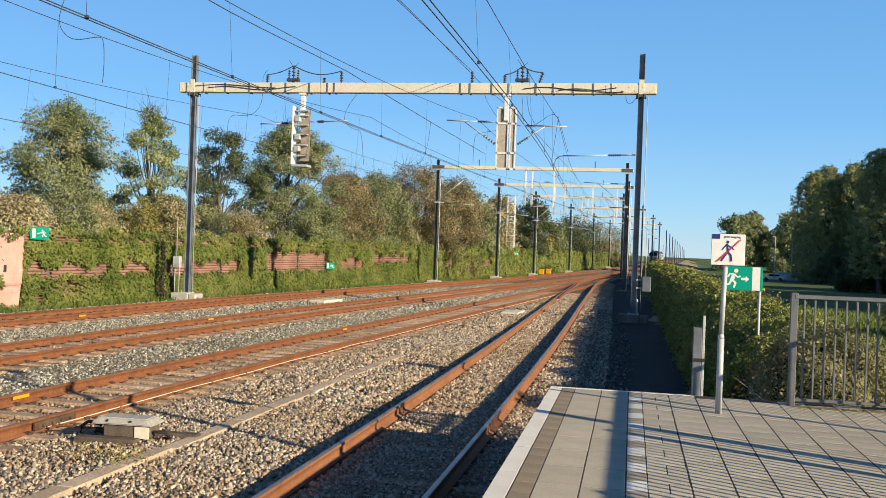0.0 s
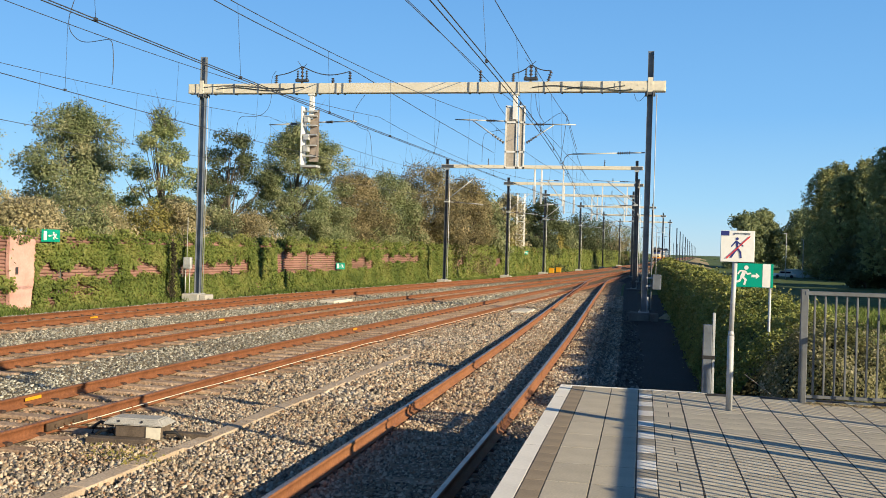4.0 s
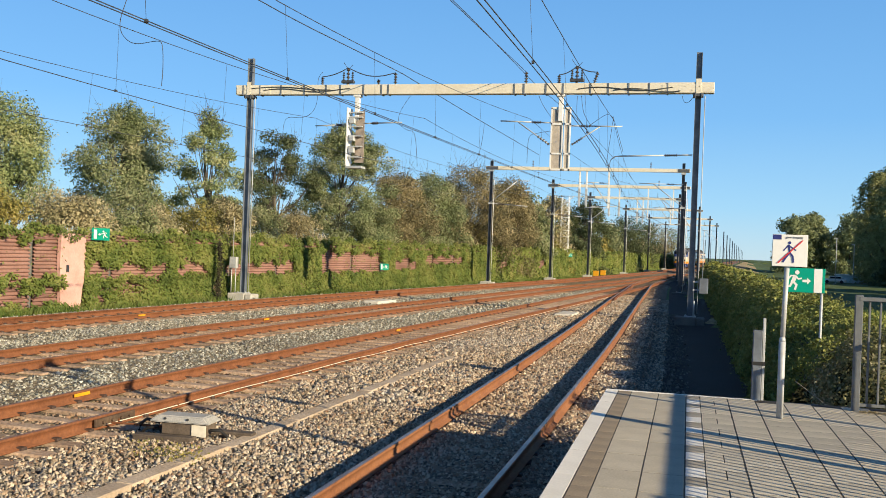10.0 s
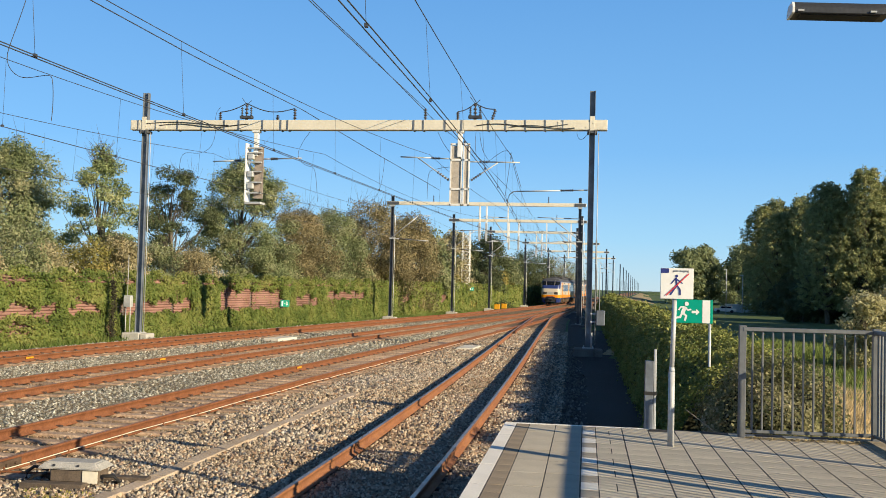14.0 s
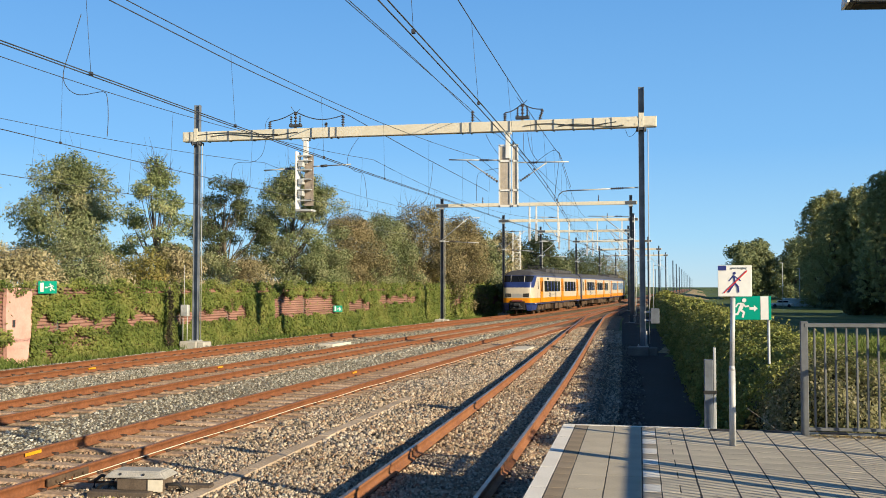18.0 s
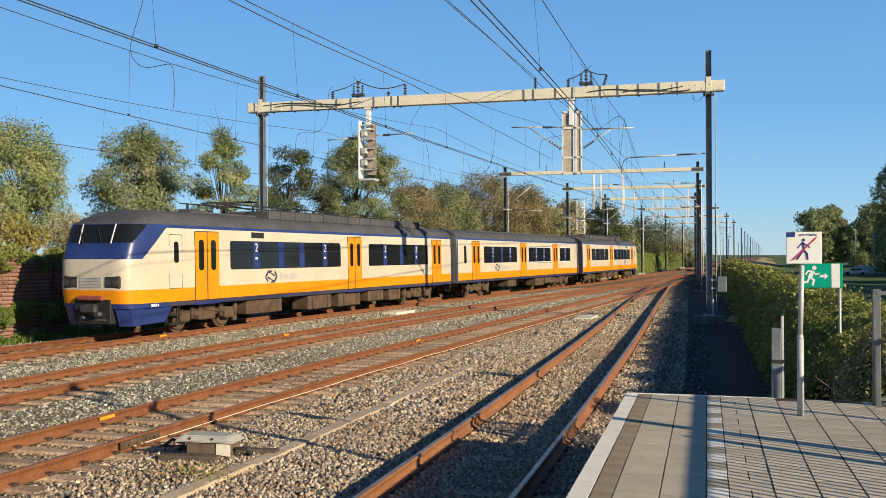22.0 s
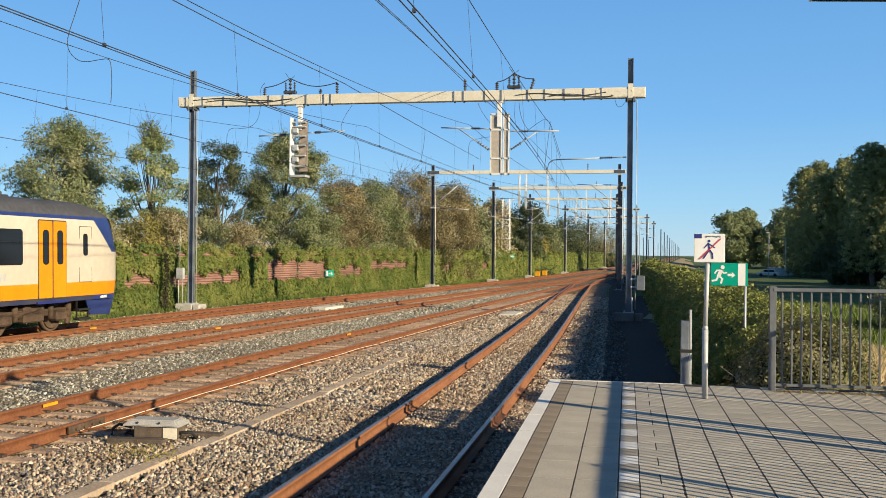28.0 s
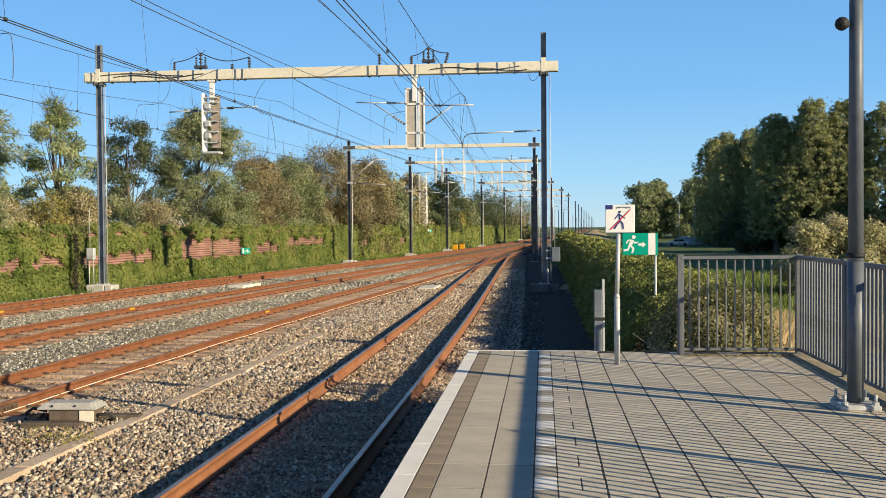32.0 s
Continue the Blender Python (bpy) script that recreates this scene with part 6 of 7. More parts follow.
# ---- things between the tracks ----
def make_point_machine():
    t = tagged(empty("point_machine", pose(-6.18, 11.45, -0.95, 0, 0, 4) @ Matrix.Scale(0.72, 4)), "grey point machine with a domed lid beside the rail", "railway equipment")
    bm = bmesh.new()
    box(bm, -0.36, 0.46, -0.24, 0.24, 0.1, 0.32, 0.02)
    part("case", bm, mat("brown_machine_case", (0.10, 0.075, 0.055), (0.15, 0.115, 0.085), 4), t)
    bm = bmesh.new()
    vs = [bm.verts.new(v) for v in ((-0.58, -0.3, 0.32), (0.56, -0.3, 0.32), (0.56, 0.3, 0.32), (-0.58, 0.3, 0.32), (-0.46, -0.2, 0.43), (0.42, -0.2, 0.43), (0.42, 0.2, 0.43), (-0.46, 0.2, 0.43))]
    for q in ((3, 2, 1, 0), (4, 5, 6, 7), (0, 1, 5, 4), (1, 2, 6, 5), (2, 3, 7, 6), (3, 0, 4, 7)):
        bm.faces.new([vs[i] for i in q])
    bmesh.ops.bevel(bm, geom=list(bm.edges), offset=0.025, segments=2, affect="EDGES")
    part("lid", bm, mat("grey_machine_lid", (0.36, 0.35, 0.32), (0.44, 0.42, 0.39), 4), t, "pale grey domed lid")
    for x in (-0.28, 0.14):
        bm = bmesh.new()
        cyl(bm, (x, -0.24, 0.38), (x, -0.27, 0.385), 0.022, sides=8)
        part("lid_screw", bm, DARK, t)
    bm = bmesh.new()
    box(bm, 0.22, 0.48, -0.26, -0.242, 0.1, 0.3)
    part("panel", bm, BEAM, t)
    for y, x1 in ((-0.42, 0.35), (0.32, 1.15)):
        bm = bmesh.new()
        box(bm, -0.75, x1, y - 0.11, y + 0.11, 0.0, 0.13, 0.015)
        part("bearer", bm, mat("dark_timber", (0.085, 0.065, 0.05), (0.135, 0.105, 0.08), 4, 0.9, 0, 0.5, 30), t, "dark timber bearer")
    for pts in ([(0.5, -0.1, 0.2), (0.72, -0.15, 0.22), (0.78, -0.05, 0.1), (0.6, 0.1, 0.06)], [(-0.5, 0.0, 0.25), (-0.75, 0.0, 0.3), (-0.9, 0.05, 0.2), (-0.95, 0.1, 0.05)], [(-0.5, -0.05, 0.2), (-0.7, -0.1, 0.16), (-0.85, 0.0, 0.06)]):
        V, F = pipe(pts, 0.03, 6)
        link("hose", arrays("hose", V, F, BLACK, True), t)
    bm = bmesh.new()
    cyl(bm, (-0.5, 0.12, 0.16), (-1.5, 0.12, 0.16), 0.02, sides=6)
    part("drive_rod", bm, RUST, t)


def make_trough():
    t = tagged(empty("cable_trough"), "beige concrete cable trough between two tracks", "cable trough")
    bm = bmesh.new()
    box(bm, -0.11, 0.11, -0.498, 0.498, -0.08, 0.0, 0.012)
    me = bpy.data.meshes.new("lid")
    bm.to_mesh(me)
    bm.free()
    me.materials.append(TROUGH)
    rng = random.Random(3)
    y = 3.5
    while y < 21.6:
        if not 10.6 < y < 11.2:
            x = -5.56 + 0.014 * max(0, y - 4) + (0.06 if y > 11 else 0)
            link("lid", me, t, "", pose(x + rng.uniform(-0.008, 0.008), y, -0.889 + rng.uniform(-0.006, 0.006), rng.uniform(-0.3, 0.3), rng.uniform(-1.5, 1.5), -0.8 + rng.uniform(-0.5, 0.5)))
        y += 1.0


def make_track_things():
    # white return cable tied along the second track
    ys = np.arange(11.4, 60, 0.15)
    rng = np.random.default_rng(5)
    wob = np.interp(ys, ys[::6], rng.normal(0, 0.034, len(ys[::6])))
    c = tagged(empty("white_cable"), "thin white cable tied along a rusty rail", "cable")
    V, F = pipe(np.stack([track_b(ys) + 0.7525 + 0.1 + wob, ys, -0.868 + wob * 0.5], -1), 0.0075, 6)
    link("sheath", arrays("sheath", V, F, BEAM, True), c)
    for y in np.arange(11.8, 40, 1.4):
        x = float(track_b(y)) + 0.8525 + float(np.interp(y, ys, wob))
        bm = bmesh.new()
        box(bm, x - 0.016, x + 0.016, y - 0.012, y + 0.012, -0.885, -0.85)
        part("tie", bm, RUST, c)
    # pale slabs lying in the ballast
    for x, y, a in ((-13.25, 40.8, 6), (-4.72, 39.0, 2)):
        bm = bmesh.new()
        box(bm, -0.36, 0.36, -1.0, 1.0, -0.1, 0.04, 0.03)
        tagged(part("concrete_slab", bm, CONCRETE_PALE, None, "", pose(x, y, -0.875, 0, 0, -a)), "pale flat concrete slab lying in the ballast", "slab", "slabs in the ballast")
    # yellow tags on the rails
    for x_of, y, s in ((track_b, 13.1, -0.7525), (track_c, 27.7, -0.7525), (track_d, 26.5, 0.7525), (track_b, 26.8, -0.7525)):
        bm = bmesh.new()
        box(bm, 0.037, 0.048, -0.19, 0.19, -0.08, -0.03, 0.003)
        tagged(part("rail_tag", bm, YELLOW, None, "", pose(float(x_of(y)) + s, y, RAIL_Z)), "yellow tag clipped to a rusty rail", "rail tag", "rail tags")
    # insulated joint on the second track
    for y, x_of, s in ((11.75, track_b, 0.7525),):
        bm = bmesh.new()
        for e in (-1, 1):
            box(bm, e * 0.05 - 0.018, e * 0.05 + 0.018, -0.45, 0.45, -0.13, -0.03, 0.006)
            for q in (-0.3, -0.1, 0.1, 0.3):
                cyl(bm, (e * 0.06, q, -0.08), (e * 0.095, q, -0.08), 0.02, sides=6)
        tagged(part("rail_joint", bm, UNDER, None, "", pose(float(x_of(y)) + s, y, RAIL_Z)), "grey bolted joint bars on a rusty rail", "rail joint")
    # closure blades of the turnout where the platform track joins
    t = tagged(empty("turnout"), "rusty turnout where the platform track joins", "turnout")
    for x_of, s in ((track_b, 0.62), (track_a, -0.62)):
        ys = np.arange(52, 78, 1.0)
        V, F = sweep(RAIL_PROFILE, np.stack([x_of(ys) + s, ys, np.full_like(ys, RAIL_Z - 0.002)], -1))
        link("check_rail", arrays("check_rail", V, F, RUST), t)
    for i, (dx, y) in enumerate(((0, 113.5), (0.0, 118.0))):
        b = tagged(empty("equipment_box", pose(float(wall_x(y)) + 1.2, y, -1.05)), "small bright yellow trackside box", "equipment box", "trackside boxes")
        bm = bmesh.new()
        box(bm, -0.3, 0.3, -0.3, 0.3, 0, 0.55, 0.03)
        part("case", bm, YELLOW, b)
        bm = bmesh.new()
        box(bm, -0.33, 0.33, -0.33, 0.33, 0.55, 0.61, 0.02)
        part("lid", bm, YELLOW, b)


def make_wall_things():
    # bare pink upright in the wall, with an escape sign beside it
    y = 29.85
    x = float(wall_x(y))
    bm = bmesh.new()
    prof = [(-0.62, -1.15), (0.40, -1.15), (0.46, -0.4), (0.58, 0.1), (0.62, 0.7), (0.56, 1.6), (-0.68, 1.6), (-0.72, 0.6), (-0.66, -0.1)]
    f0 = [bm.verts.new((0.16, a, b)) for a, b in prof]
    f1 = [bm.verts.new((0.3, a, b)) for a, b in prof]
    bm.faces.new(f1)
    for i in range(len(prof)):
        bm.faces.new((f0[i], f0[(i + 1) % len(prof)], f1[(i + 1) % len(prof)], f1[i]))
    bmesh.ops.recalc_face_normals(bm, faces=bm.faces)
    t = tagged(empty("escape_door", pose(x - 0.02, y, 0, 0, 0, -4)), "pale pink door panel in the ivy-grown barrier", "door")
    part("panel", bm, PINK, t)
    bm = bmesh.new()
    box(bm, 0.30, 0.33, -0.4, -0.28, 0.25, 0.5, 0.005)
    part("handle", bm, DARK, t)
    for yy, z, s, big in ((30.95, 1.62, 0.31, True), (55.6, 0.3, 0.27, False), (103, 1.3, 0.26, True)):
        x = float(wall_x(yy)) + 0.44
        t = tagged(empty("exit_sign", pose(x, yy, z, 0, 0, 28)), "small green escape sign fixed to the barrier", "sign", "signs on the barrier")
        bm = bmesh.new()
        box(bm, -s, s, -0.015, 0.015, -s * 0.72, s * 0.72, 0.005)
        part("plate", bm, GREEN, t)
        exit_face(t, face_at(0, -0.017, 0), s * 1.15, -1)
        bm = bmesh.new()
        box(bm, -0.03, 0.03, 0.015, 0.46, -0.05, 0.05)
        part("bracket", bm, STEEL, t)
    # lattice tower behind the wall
    y = 105.0
    x = -13.3
    t = tagged(empty("lattice_tower", pose(x, y, -1.2)), "slim white lattice tower behind the barrier", "tower")
    c = [(-0.45, -0.45), (0.45, -0.45), (0.45, 0.45), (-0.45, 0.45)]
    for a, b in c:
        rod("leg", (a, b, 0), (a * 0.85, b * 0.85, 9.0), 0.032, WHITE, t)
    z = 0.3
    while z < 8.6:
        k = 1 - 0.15 * z / 9
        for (a, b), (d, e) in zip(c, c[1:] + c[:1]):
            rod("brace", (a * k, b * k, z), (d * k, e * k, z), 0.02, WHITE, t)
            rod("diagonal_brace", (a * k, b * k, z), (d * k, e * k, z + 0.7), 0.017, WHITE, t)
        z += 0.7


def make_meadow_things():
    for i, (x, y, h) in enumerate(((26.5, 190, 8.5), (30.5, 196, 7.5))):
        t = tagged(empty("street_lamp", pose(x, y, -2.4)), "thin grey lamp post beyond the meadow", "lamp post", "far lamp posts")
        rod("pole", (0, 0, 0), (0, 0, h), 0.07, STEEL, t)
        bm = bmesh.new()
        box(bm, -0.5, 0.1, -0.1, 0.1, h - 0.05, h + 0.08)
        part("lantern", bm, STEEL, t)
    pale = mat("pale_blue_sheet", (0.45, 0.55, 0.60), (0.55, 0.63, 0.66), 1)
    for i, (x, y, w) in enumerate(((31.5, 205, 6.0), (37.5, 210, 6.0))):
        t = tagged(empty("shed", pose(x, y, -2.4, 0, 0, -8)), "low pale blue shed beyond the meadow", "shed", "sheds")
        bm = bmesh.new()
        box(bm, -w / 2, w / 2, -1.5, 1.5, 0, 1.5, 0.03)
        part("wall", bm, pale, t)
        bm = bmesh.new()
        box(bm, -w / 2 - 0.15, w / 2 + 0.15, -1.7, 1.7, 1.5, 1.68, 0.03)
        part("roof", bm, WHITE, t)
    t = tagged(empty("parked_car", pose(27.2, 196, -2.4, 0, 0, 80)), "white car parked far beyond the meadow", "car")
    bm = bmesh.new()
    box(bm, -0.85, 0.85, -2.1, 2.1, 0.3, 0.85, 0.12)
    box(bm, -0.75, 0.75, -1.4, 1.0, 0.85, 1.4, 0.2)
    part("body", bm, WHITE, t)
    for sx in (-0.8, 0.8):
        for sy in (-1.3, 1.3):
            bm = bmesh.new()
            cyl(bm, (sx - 0.08, sy, 0.32), (sx + 0.08, sy, 0.32), 0.32, sides=14)
            part("wheel", bm, BLACK, t)
    bm = bmesh.new()
    box(bm, -0.76, 0.76, -1.15, 0.8, 0.95, 1.28)
    part("windows", bm, GLASS, t)


# ---- growth: ivy, hedge, stones, grass ----
BARE = [(20, 30, 0.1, 1.4), (20.5, 29.5, -0.85, -0.35), (30.6, 35.2, 0.04, 0.5), (35.9, 38.2, 0.1, 0.52), (39.2, 45.4, 0.02, 0.6), (48.3, 55.3, 0.0, 1.15), (57.5, 59.5, 0.4, 0.8), (62.4, 69.4, 0.42, 1.06), (78, 80, 0.1, 0.9), (90, 92.5, 0.0, 0.9), (31.2, 34.2, -0.42, -0.26), (32.2, 34.6, -0.66, -0.54), (57.5, 61.0, 0.1, 0.75)]


def make_ivy():
    rng = np.random.default_rng(31)
    for a, b, dens, size in ((14, 46, 1250, 0.08), (46, 75, 860, 0.095), (75, 120, 230, 0.17), (120, 235, 90, 0.27)):
        n = int((b - a) * 3.1 * dens)
        y = rng.uniform(a, b, n)
        z = rng.uniform(-1.3, WALL_TOP + 0.16, n)
        keep = np.ones(n, bool)
        for y0, y1, z0, z1 in BARE:
            edge = 0.09 * np.sin(y * 3.1) + 0.06 * np.sin(y * 7.7 + 1) + 0.05 * np.sin(y * 19)
            inside = (y > y0 + edge) & (y < y1 + edge) & (z > z0 + edge) & (z < z1 + edge * 1.5)
            keep &= ~inside | (rng.random(n) < 0.012)
        keep &= ~((np.abs(y - 29.85) < 0.5) & (z < 1.5) & (z > -1.1))
        # cut back round the signs
        for sy, sz in ((30.9, 1.62), (55.5, 0.3), (102.9, 1.3)):
            keep &= ~((np.abs(y - sy) < 0.5) & (np.abs(z - sz) < 0.3))
        # holes here and there, and thin growth over the posts
        hole = np.sin(y * 1.7 + z * 2.0) + np.sin(y * 0.9 - z * 3.1 + 2) + np.sin(y * 3.3 + z * 1.1)
        keep &= ~((hole > 2.25) & (rng.random(n) < 0.8))
        y, z = y[keep], z[keep]
        depth = 0.20 + 0.16 * (np.sin(y * 0.8 + z) * np.sin(y * 2.3) + 1) * 0.5 + 0.5 * np.clip((-0.5 - z), 0, 1) * 0.8 + 0.25 * np.clip(z - 1.1, 0, 1) * (1 + np.sin(y * 1.3))
        x = wall_x(y) + 0.1 + depth * rng.uniform(0.25, 1.0, len(y))
        top = z > 1.35
        x = np.where(top, x - rng.uniform(0, 0.38, len(y)), x)
        z = np.where(top, z + 0.14 * np.sin(y * 2.7) + 0.1 * np.sin(y * 6.1), z)
        V, F = leaves(np.stack([x, y, z], -1), size, rng, (0.75, -0.3, 0.5), 0.5)
        tagged(link("ivy", arrays("ivy", V, F, LEAF_IVY)), "dense green ivy climbing over the noise barrier", "ivy", kind="stuff")
    # a narrow upright strip of dark leaves beside the mast
    n = 1100
    z = rng.uniform(-1.25, 1.5, n)
    c = np.stack([-19.8 + rng.normal(0, 0.07, n), 38.2 + rng.normal(0, 1, n) * (0.055 + 0.03 * np.sin(z * 5)) + 0.06 * np.sin(z * 3), z], -1)
    V, F = leaves(c, 0.07, rng)
    tagged(link("climber", arrays("climber", V, F, mat("dark_strip_leaf", (0.03, 0.03, 0.018), (0.06, 0.05, 0.03), 6, 0.9))), "narrow dark strip of leaves on the barrier beside a mast", "climber", kind="stuff")
    # tall weeds and grass along the foot of the wall
    n = 26000
    y = rng.uniform(16, 110, n)
    x = wall_x(y) + rng.uniform(0.3, 1.35, n)
    V, F = blades(x, y, -1.2, rng.uniform(0.1, 0.42, n), 0.014, rng)
    tagged(link("weeds", arrays("weeds", V, F, BLADE)), "green weeds along the foot of the barrier", "weeds", kind="stuff")


def blades(x, y, z, h, w, rng):
    n = len(x)
    a = rng.uniform(0, math.pi, n)
    c, s = np.cos(a), np.sin(a)
    lean = rng.normal(0, 0.3, (n, 2)) * h[:, None]
    z = np.broadcast_to(z, n)
    base = np.stack([x, y, z], -1)
    side = np.stack([c * w, s * w, 0 * c], -1)
    mid = base + np.stack([lean[:, 0] * 0.4, lean[:, 1] * 0.4, h * 0.6], -1)
    tip = base + np.stack([lean[:, 0], lean[:, 1], h], -1)
    V = np.stack([base - side, base + side, mid + side * 0.7, tip, mid - side * 0.7], 1)
    return V.reshape(-1, 3), np.arange(5 * n).reshape(-1, 5)


hedge_x = spline([(0.0, 12), (0.0, 40), (-0.12, 67), (-0.25, 95), (0.0, 125), (0.6, 150)])
HEDGE = [(1.12, -1.15), (1.3, -0.75), (1.54, -0.12), (2.05, 0.28), (2.65, 0.50), (3.15, 0.60), (3.5, 0.25), (3.65, -0.5), (3.7, -1.3)]


def hedge_point(y, u, grow):
    """A point of the hedge's skin: u runs over its section from the left foot to the right one."""
    k = np.clip(u, 0, 1) * (len(HEDGE) - 1)
    x = np.interp(k, range(len(HEDGE)), [p[0] for p in HEDGE])
    z = np.interp(k, range(len(HEDGE)), [p[1] for p in HEDGE])
    far = np.interp(y, [14, 18, 28, 60, 120], [-0.25, 0.0, 0.15, 0.25, 0.5])
    z = -1.15 + (z + 1.15) * (1 + far * 0.6)
    return hedge_x(y) + 2.45 + (x - 2.45) * grow, y, -1.15 + (z + 1.15) * grow


def make_hedge():
    rng = np.random.default_rng(12)
    t = tagged(empty("hedge"), "long bushy hedge with yellowing tops beside the track", "hedge")
    # a solid near-black core, coloured for the shade inside the hedge
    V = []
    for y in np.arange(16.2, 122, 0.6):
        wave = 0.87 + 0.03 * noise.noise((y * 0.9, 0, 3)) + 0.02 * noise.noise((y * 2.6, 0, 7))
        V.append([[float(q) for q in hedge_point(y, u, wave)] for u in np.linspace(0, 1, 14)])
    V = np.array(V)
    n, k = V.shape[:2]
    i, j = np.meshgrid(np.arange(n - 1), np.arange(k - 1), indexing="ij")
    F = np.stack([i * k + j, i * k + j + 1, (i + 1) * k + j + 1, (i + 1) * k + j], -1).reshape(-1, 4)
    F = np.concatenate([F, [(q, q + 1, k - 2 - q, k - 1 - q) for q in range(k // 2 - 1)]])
    link("twig_core", arrays("twig_core", V.reshape(-1, 3), F, mat("dark_core_shade", (0.02, 0.022, 0.01), (0.035, 0.035, 0.016), 5, 0.95, 0, 1.0, 12)), t)
    for a, b, dens, size in ((15.9, 24, 7400, 0.043), (24, 45, 2900, 0.062), (45, 79, 640, 0.13), (79, 121, 330, 0.2)):
        n = int((b - a) * dens)
        y = rng.uniform(a, b, n)
        u = rng.uniform(0, 1, n)
        lump = 0.955 + 0.11 * np.array([noise.noise((p * 0.8, q * 5, 1)) + 0.6 * noise.noise((p * 2.3, q * 12, 5)) for p, q in zip(y, u)])
        shoot = np.where(rng.random(n) < 0.04, rng.uniform(0, 0.14, n), 0)
        P = np.stack(hedge_point(y, u, lump * rng.uniform(0.92, 1.06, n) + shoot), -1)
        V, F = leaves(P, size, rng, np.stack([(P[:, 0] - hedge_x(y) - 2.45) / 1.1, 0 * y - 0.1, (P[:, 2] + 0.35) / 0.75], -1), 0.95)
        tagged(link("foliage", arrays("foliage", V, F, LEAF_HEDGE), t), kind="stuff")
    # the round shrub behind the railing
    s = tagged(empty("bush"), "round shrub with pale seed heads behind the railing", "bush")
    n = 30000
    d = rng.normal(size=(n, 3))
    d /= np.linalg.norm(d, axis=1, keepdims=True)
    lump = 1 + 0.12 * np.sin(d[:, 0] * 7) * np.sin(d[:, 2] * 6 + 1) + 0.08 * np.sin(d[:, 1] * 11)
    mid = np.array([2.62, 14.7, -0.3])
    c = mid + d * np.array([1.0, 1.0, 1.05]) * (lump * rng.uniform(0.72, 1.03, n))[:, None]
    c = c[c[:, 2] > -1.25]
    d = (c - mid) / np.linalg.norm(c - mid, axis=1, keepdims=True)
    V, F = leaves(c, 0.038, rng, d + np.array([0, 0, 0.2]), 0.6)
    link("foliage", arrays("foliage", V, F, leaf_mat("dusty_shrub_leaf", [(0.05, 0.065, 0.022), (0.13, 0.14, 0.05), (0.27, 0.25, 0.12), (0.50, 0.46, 0.33)])), s)
    # near-black ball that paints the shade inside the shrub
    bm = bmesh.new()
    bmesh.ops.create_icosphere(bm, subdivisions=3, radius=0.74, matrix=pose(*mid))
    part("twig_core", bm, bpy.data.materials["dark_core_shade"], s)
    # a bare shoot that leans out over the gap beside the railing
    V, F = pipe(np.array([(1.28, 13.0, 0.12), (1.5, 12.6, -0.02), (1.75, 12.3, -0.22)]), 0.006, 4)
    link("shoot", arrays("shoot", V, F, mat("pale_twig", (0.35, 0.30, 0.22), (0.4, 0.35, 0.26))), t)


def stones(x, y, z, size, rng):
    """Loose angular stones bedded in the ballast, each a crooked wedge of four faces over its foot."""
    n = len(x)
    o = np.array([(1, 0, -0.5), (0, 1, -0.5), (-1, 0, -0.5), (0, -1, -0.5), (0.3, 0.25, 0.9), (-0.35, -0.2, 0.8)], float)
    q = o[None] * rng.uniform(0.6, 1.2, (n, 6, 1)) * np.array([1.1, 0.85, 0.75]) + rng.normal(0, 0.16, (n, 6, 3))
    a = rng.uniform(0, 2 * np.pi, n)
    t = rng.normal(0, 0.42, n)
    c, s = np.cos(a)[:, None], np.sin(a)[:, None]
    X, Y, Z = q[..., 0], q[..., 1], q[..., 2]
    Y, Z = Y * np.cos(t)[:, None] - Z * np.sin(t)[:, None], Y * np.sin(t)[:, None] + Z * np.cos(t)[:, None]
    V = np.stack([X * c - Y * s, X * s + Y * c, Z], -1) * (size * rng.uniform(0.5, 1.35, n))[:, None, None]
    V += np.stack([x, y, z], -1)[:, None]
    f = np.array([(0, 1, 4), (1, 5, 4), (1, 2, 5), (2, 3, 5), (3, 4, 5), (3, 0, 4)])
    return V.reshape(-1, 3), (np.arange(n)[:, None, None] * 6 + f).reshape(-1, 3)


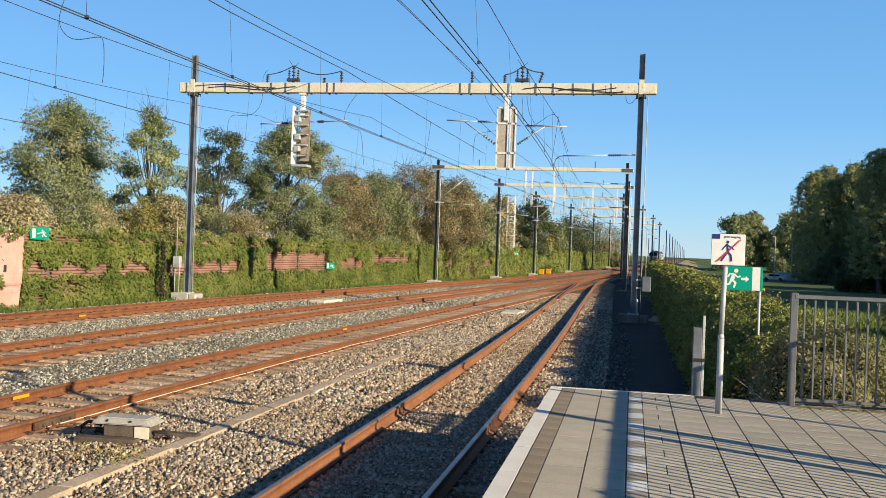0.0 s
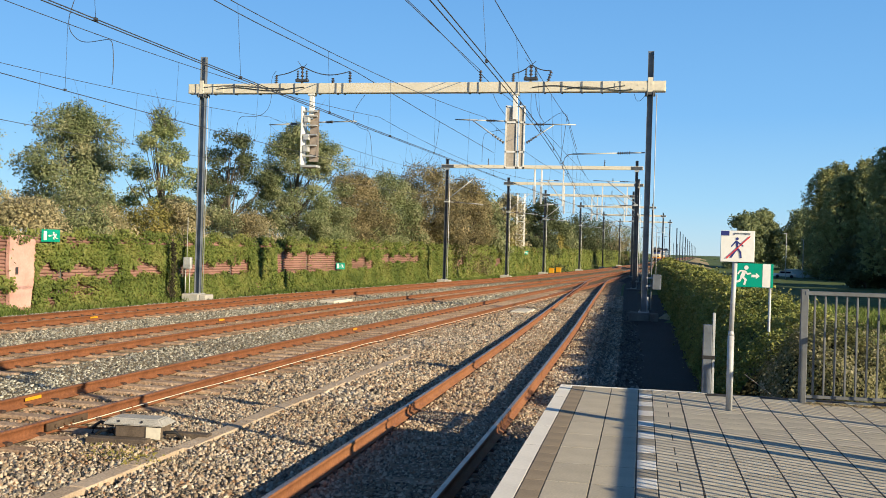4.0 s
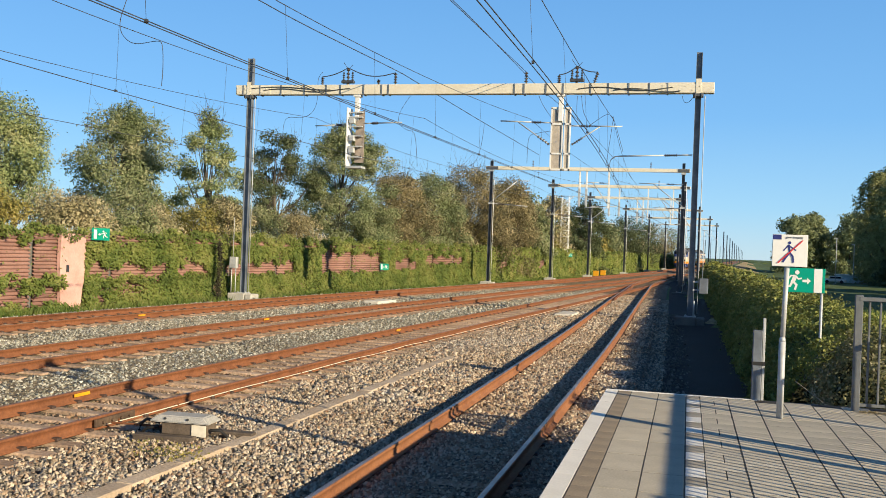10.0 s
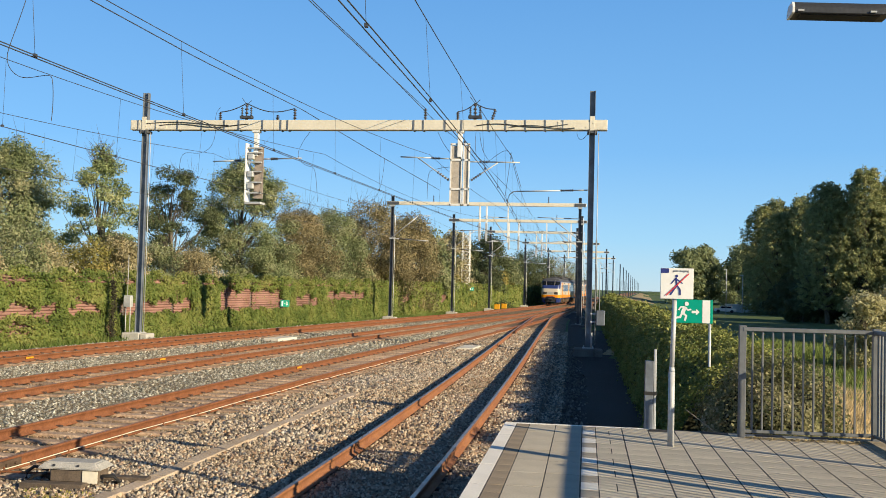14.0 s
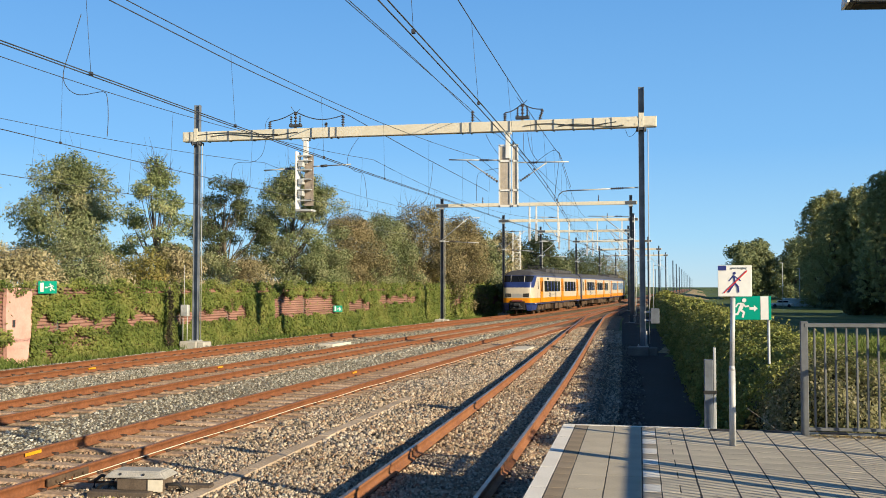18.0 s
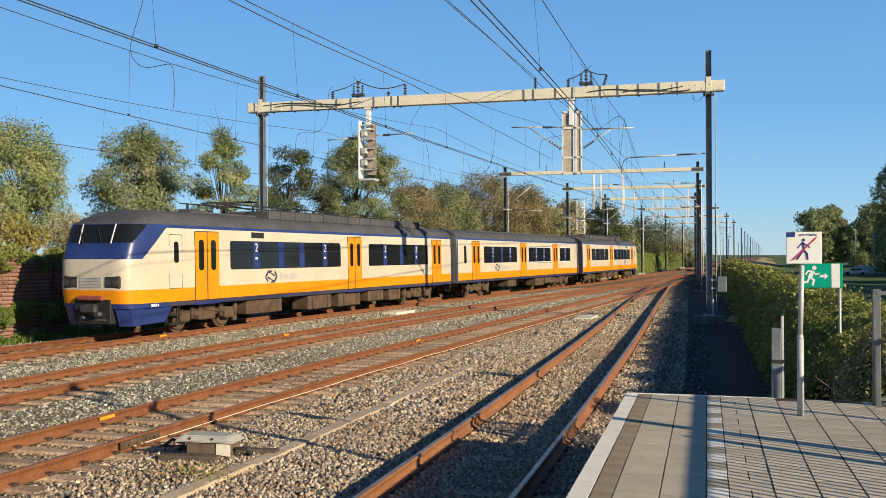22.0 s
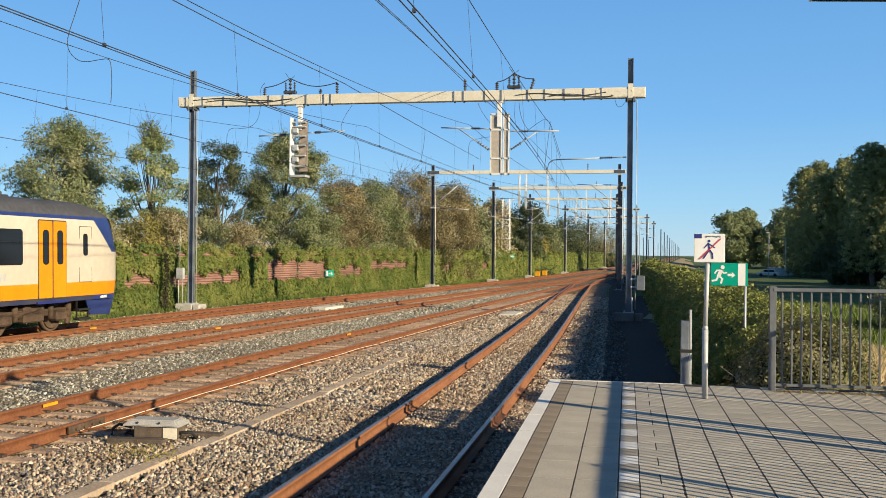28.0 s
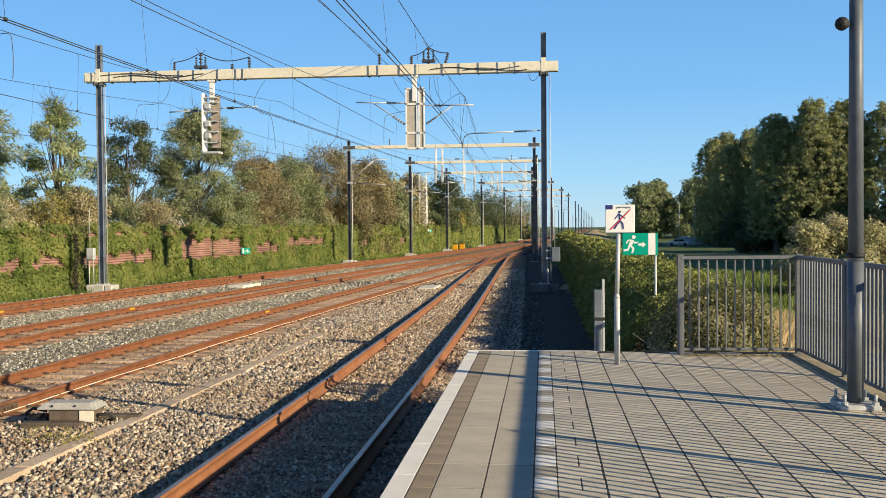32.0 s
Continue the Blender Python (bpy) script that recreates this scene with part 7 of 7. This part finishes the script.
def make_stones():
    rng = np.random.default_rng(77)
    for name, material, y0, y1, n, size in (("near", STONES, 5.5, 15, 64000, 0.0285), ("mid", STONES, 15, 30, 46000, 0.041), ("far", STONES, 30, 58, 26000, 0.062), ("grey", STONES_GREY, 9, 34, 56000, 0.037), ("greyfar", STONES_GREY, 34, 75, 28000, 0.06), ("verge", STONES_VERGE, 12.2, 45, 10000, 0.036), ("between", STONES_RUST, 8.5, 55, 24000, 0.036), ("brown", STONES_RUST, 6, 48, 15000, 0.035)):
        y = rng.uniform(y0, y1, n)
        if name == "verge":
            l, r = track_a(y) + 1.6, track_a(y) + 1.6 + 1.25 * rng.uniform(0, 1, n) ** 1.2
        elif name.startswith("grey"):
            l, r = track_d(y) - 2.6, track_b(y) - 1.25
        elif name == "brown":
            l, r = track_a(y) - 1.45, track_a(y) + 1.0
        elif name == "between":
            pick = rng.random(n)
            c = np.where(pick < 0.33, track_c(y), np.where(pick < 0.6, track_d(y), track_b(y)))
            l, r = c - 0.68, c + 0.68
        else:
            l, r = track_b(y) - 1.3, track_a(y) + 2.2
        x = l + (r - l) * rng.uniform(0, 1, n)
        # not on the rails
        clear = np.ones(n, bool)
        for t in (track_a, track_b, track_c, track_d):
            for s in (-0.7525, 0.7525):
                clear &= np.abs(x - t(y) - s) > 0.085
        if name != "between":
            clear &= (np.abs(x - track_b(y)) > 0.7) & (np.abs(x - track_c(y)) > 0.7) & (np.abs(x - track_d(y)) > 0.7)
        # heaped a little between the tracks, low between the rails
        mid = np.zeros(n)
        for t in (track_b, track_c, track_d):
            mid = np.where(np.abs(x - t(y)) < 1.25, 0.005 if name == "between" else -0.03, mid)
        heap = 0.05 * np.clip(np.sin((x - track_b(y)) / (track_a(y) - track_b(y)) * np.pi), 0, 1) * (x > track_b(y))
        # kept clear of the trough
        clear &= ~((np.abs(x + 5.50 - 0.014 * (y - 4)) < 0.12) & (y < 21.8) & (rng.random(n) < 0.93))
        mid = np.where(x > track_a(y) + 1.75, -0.07, mid)
        z = -0.982 + mid + heap + rng.uniform(0, 0.03, n)
        V, F = stones(x[clear], y[clear], z[clear], size, rng)
        tagged(link("ballast_stones", arrays("ballast_stones", V, F, material)), "loose angular ballast stones between the rails", "stones", kind="stuff")


def make_grass():
    rng = np.random.default_rng(5)
    n = 44000
    y = 12 + 66 * rng.uniform(0, 1, n) ** 1.3
    x = np.maximum(3.4, y * rng.uniform(0.13, 0.34, n))
    dry = (y + 9 * np.sin(x * 0.9) < 36) & (rng.random(n) < np.where(y < 27, 1.0, 0.85))
    z = ground_z(x, y) - 0.02
    for m, mask, h in ((BLADE_DRY, dry, 0.65), (BLADE, ~dry, 0.8)):
        V, F = blades(x[mask], y[mask], z[mask], rng.uniform(0.3, 1.0, mask.sum()) * h, 0.022, rng)
        tagged(link("grass", arrays("grass", V, F, m)), "tall dry grass on the bank" if m is BLADE_DRY else "green meadow grass below the bank", "grass", kind="stuff")
    # dry grass on the far shoulder of the bank
    n = 16000
    y = rng.uniform(30, 115, n)
    x = bank_edge(y) + rng.uniform(1.1, 5.0, n)
    V, F = blades(x, y, ground_z(x, y) - 0.03, rng.uniform(0.15, 0.5, n), 0.03, rng)
    tagged(link("grass", arrays("grass", V, F, BLADE_DRY)), "tall dry grass on the bank", "grass", kind="stuff")
    # bleached grass on the shoulder beside the railing
    n = 22000
    y = 13 + 25 * rng.uniform(0, 1, n) ** 1.2
    x = y * (0.2 + 0.14 * rng.uniform(0, 1, n)) + 0.3
    V, F = blades(x, y, ground_z(x, y) - 0.02, rng.uniform(0.35, 0.85, n), 0.018, rng)
    tagged(link("grass", arrays("grass", V, F, leaf_mat("bleached_grass", [(0.40, 0.30, 0.15), (0.58, 0.45, 0.25), (0.70, 0.57, 0.35)]))), "bleached dry grass behind the railing", "grass", kind="stuff")
    n = 7000
    y = rng.uniform(3.5, 13.5, n)
    x = 3.65 + 4.5 * rng.uniform(0, 1, n)
    V, F = blades(x, y, ground_z(x, y) - 0.02, rng.uniform(0.35, 0.95, n), 0.018, rng)
    tagged(link("grass", arrays("grass", V, F, bpy.data.materials["bleached_grass"])), "bleached dry grass behind the railing", "grass", kind="stuff")
    # fallen leaves and stalks swept against the railing foot
    n = 620
    x = rng.uniform(1.78, 3.1, n)
    c = np.stack([x, 11.62 - np.abs(rng.normal(0, 0.07, n)), rng.uniform(0.004, 0.02, n)], -1)
    V, F = leaves(c, 0.022, rng, np.array([0, 0, 1.0]), 0.3)
    tagged(link("fallen_leaves", arrays("fallen_leaves", V, F, BLADE_DRY)), "dry fallen leaves along the railing foot", "leaves", kind="stuff")
    # weeds by the point machine
    for cx, cy, k in ((-5.75, 10.3, 130), (-5.45, 10.2, 130), (-6.1, 10.4, 50)):
        c = np.array([cx, cy, -0.93]) + rng.normal(0, 1, (k, 3)) * np.array([0.16, 0.14, 0.05]) + np.array([0, 0, 0.07])
        V, F = leaves(c, 0.028, rng)
        tagged(link("weed", arrays("weed", V, F, LEAF_YELLOW)), "low yellow-green weed growing in the ballast", "weed", "weeds in the ballast", "stuff")


make_ground()
make_bed()
make_track(track_a, 96, "rusty platform track with a bright rail head, on ballast", RUST_BRIGHT, RAIL_TOP, sleeper_z=-0.955)
make_track(track_b, 145, "rusty second track with a white cable along its rail", RUST, RAIL_TOP_RUST)
make_track(track_c, 960, "rusty third track on grey ballast", RUST, RAIL_TOP_RUST)
make_track(track_d, 960, "rusty fourth track beside the ivy wall", RUST, RAIL_TOP_RUST)
make_first_portal()
for k, y in enumerate(PORTALS):
    make_portal(y, k)
make_far_masts()
make_wires()
make_trees()
make_hedge()
make_no_entry_sign()
make_exit_sign()
make_fence()
make_end_post()
make_lamp()
make_point_machine()
make_trough()
make_track_things()
make_wall_things()
make_meadow_things()
make_ivy()
make_stones()
make_grass()
TRAIN = make_train()
make_wall()
make_platform()
motions()
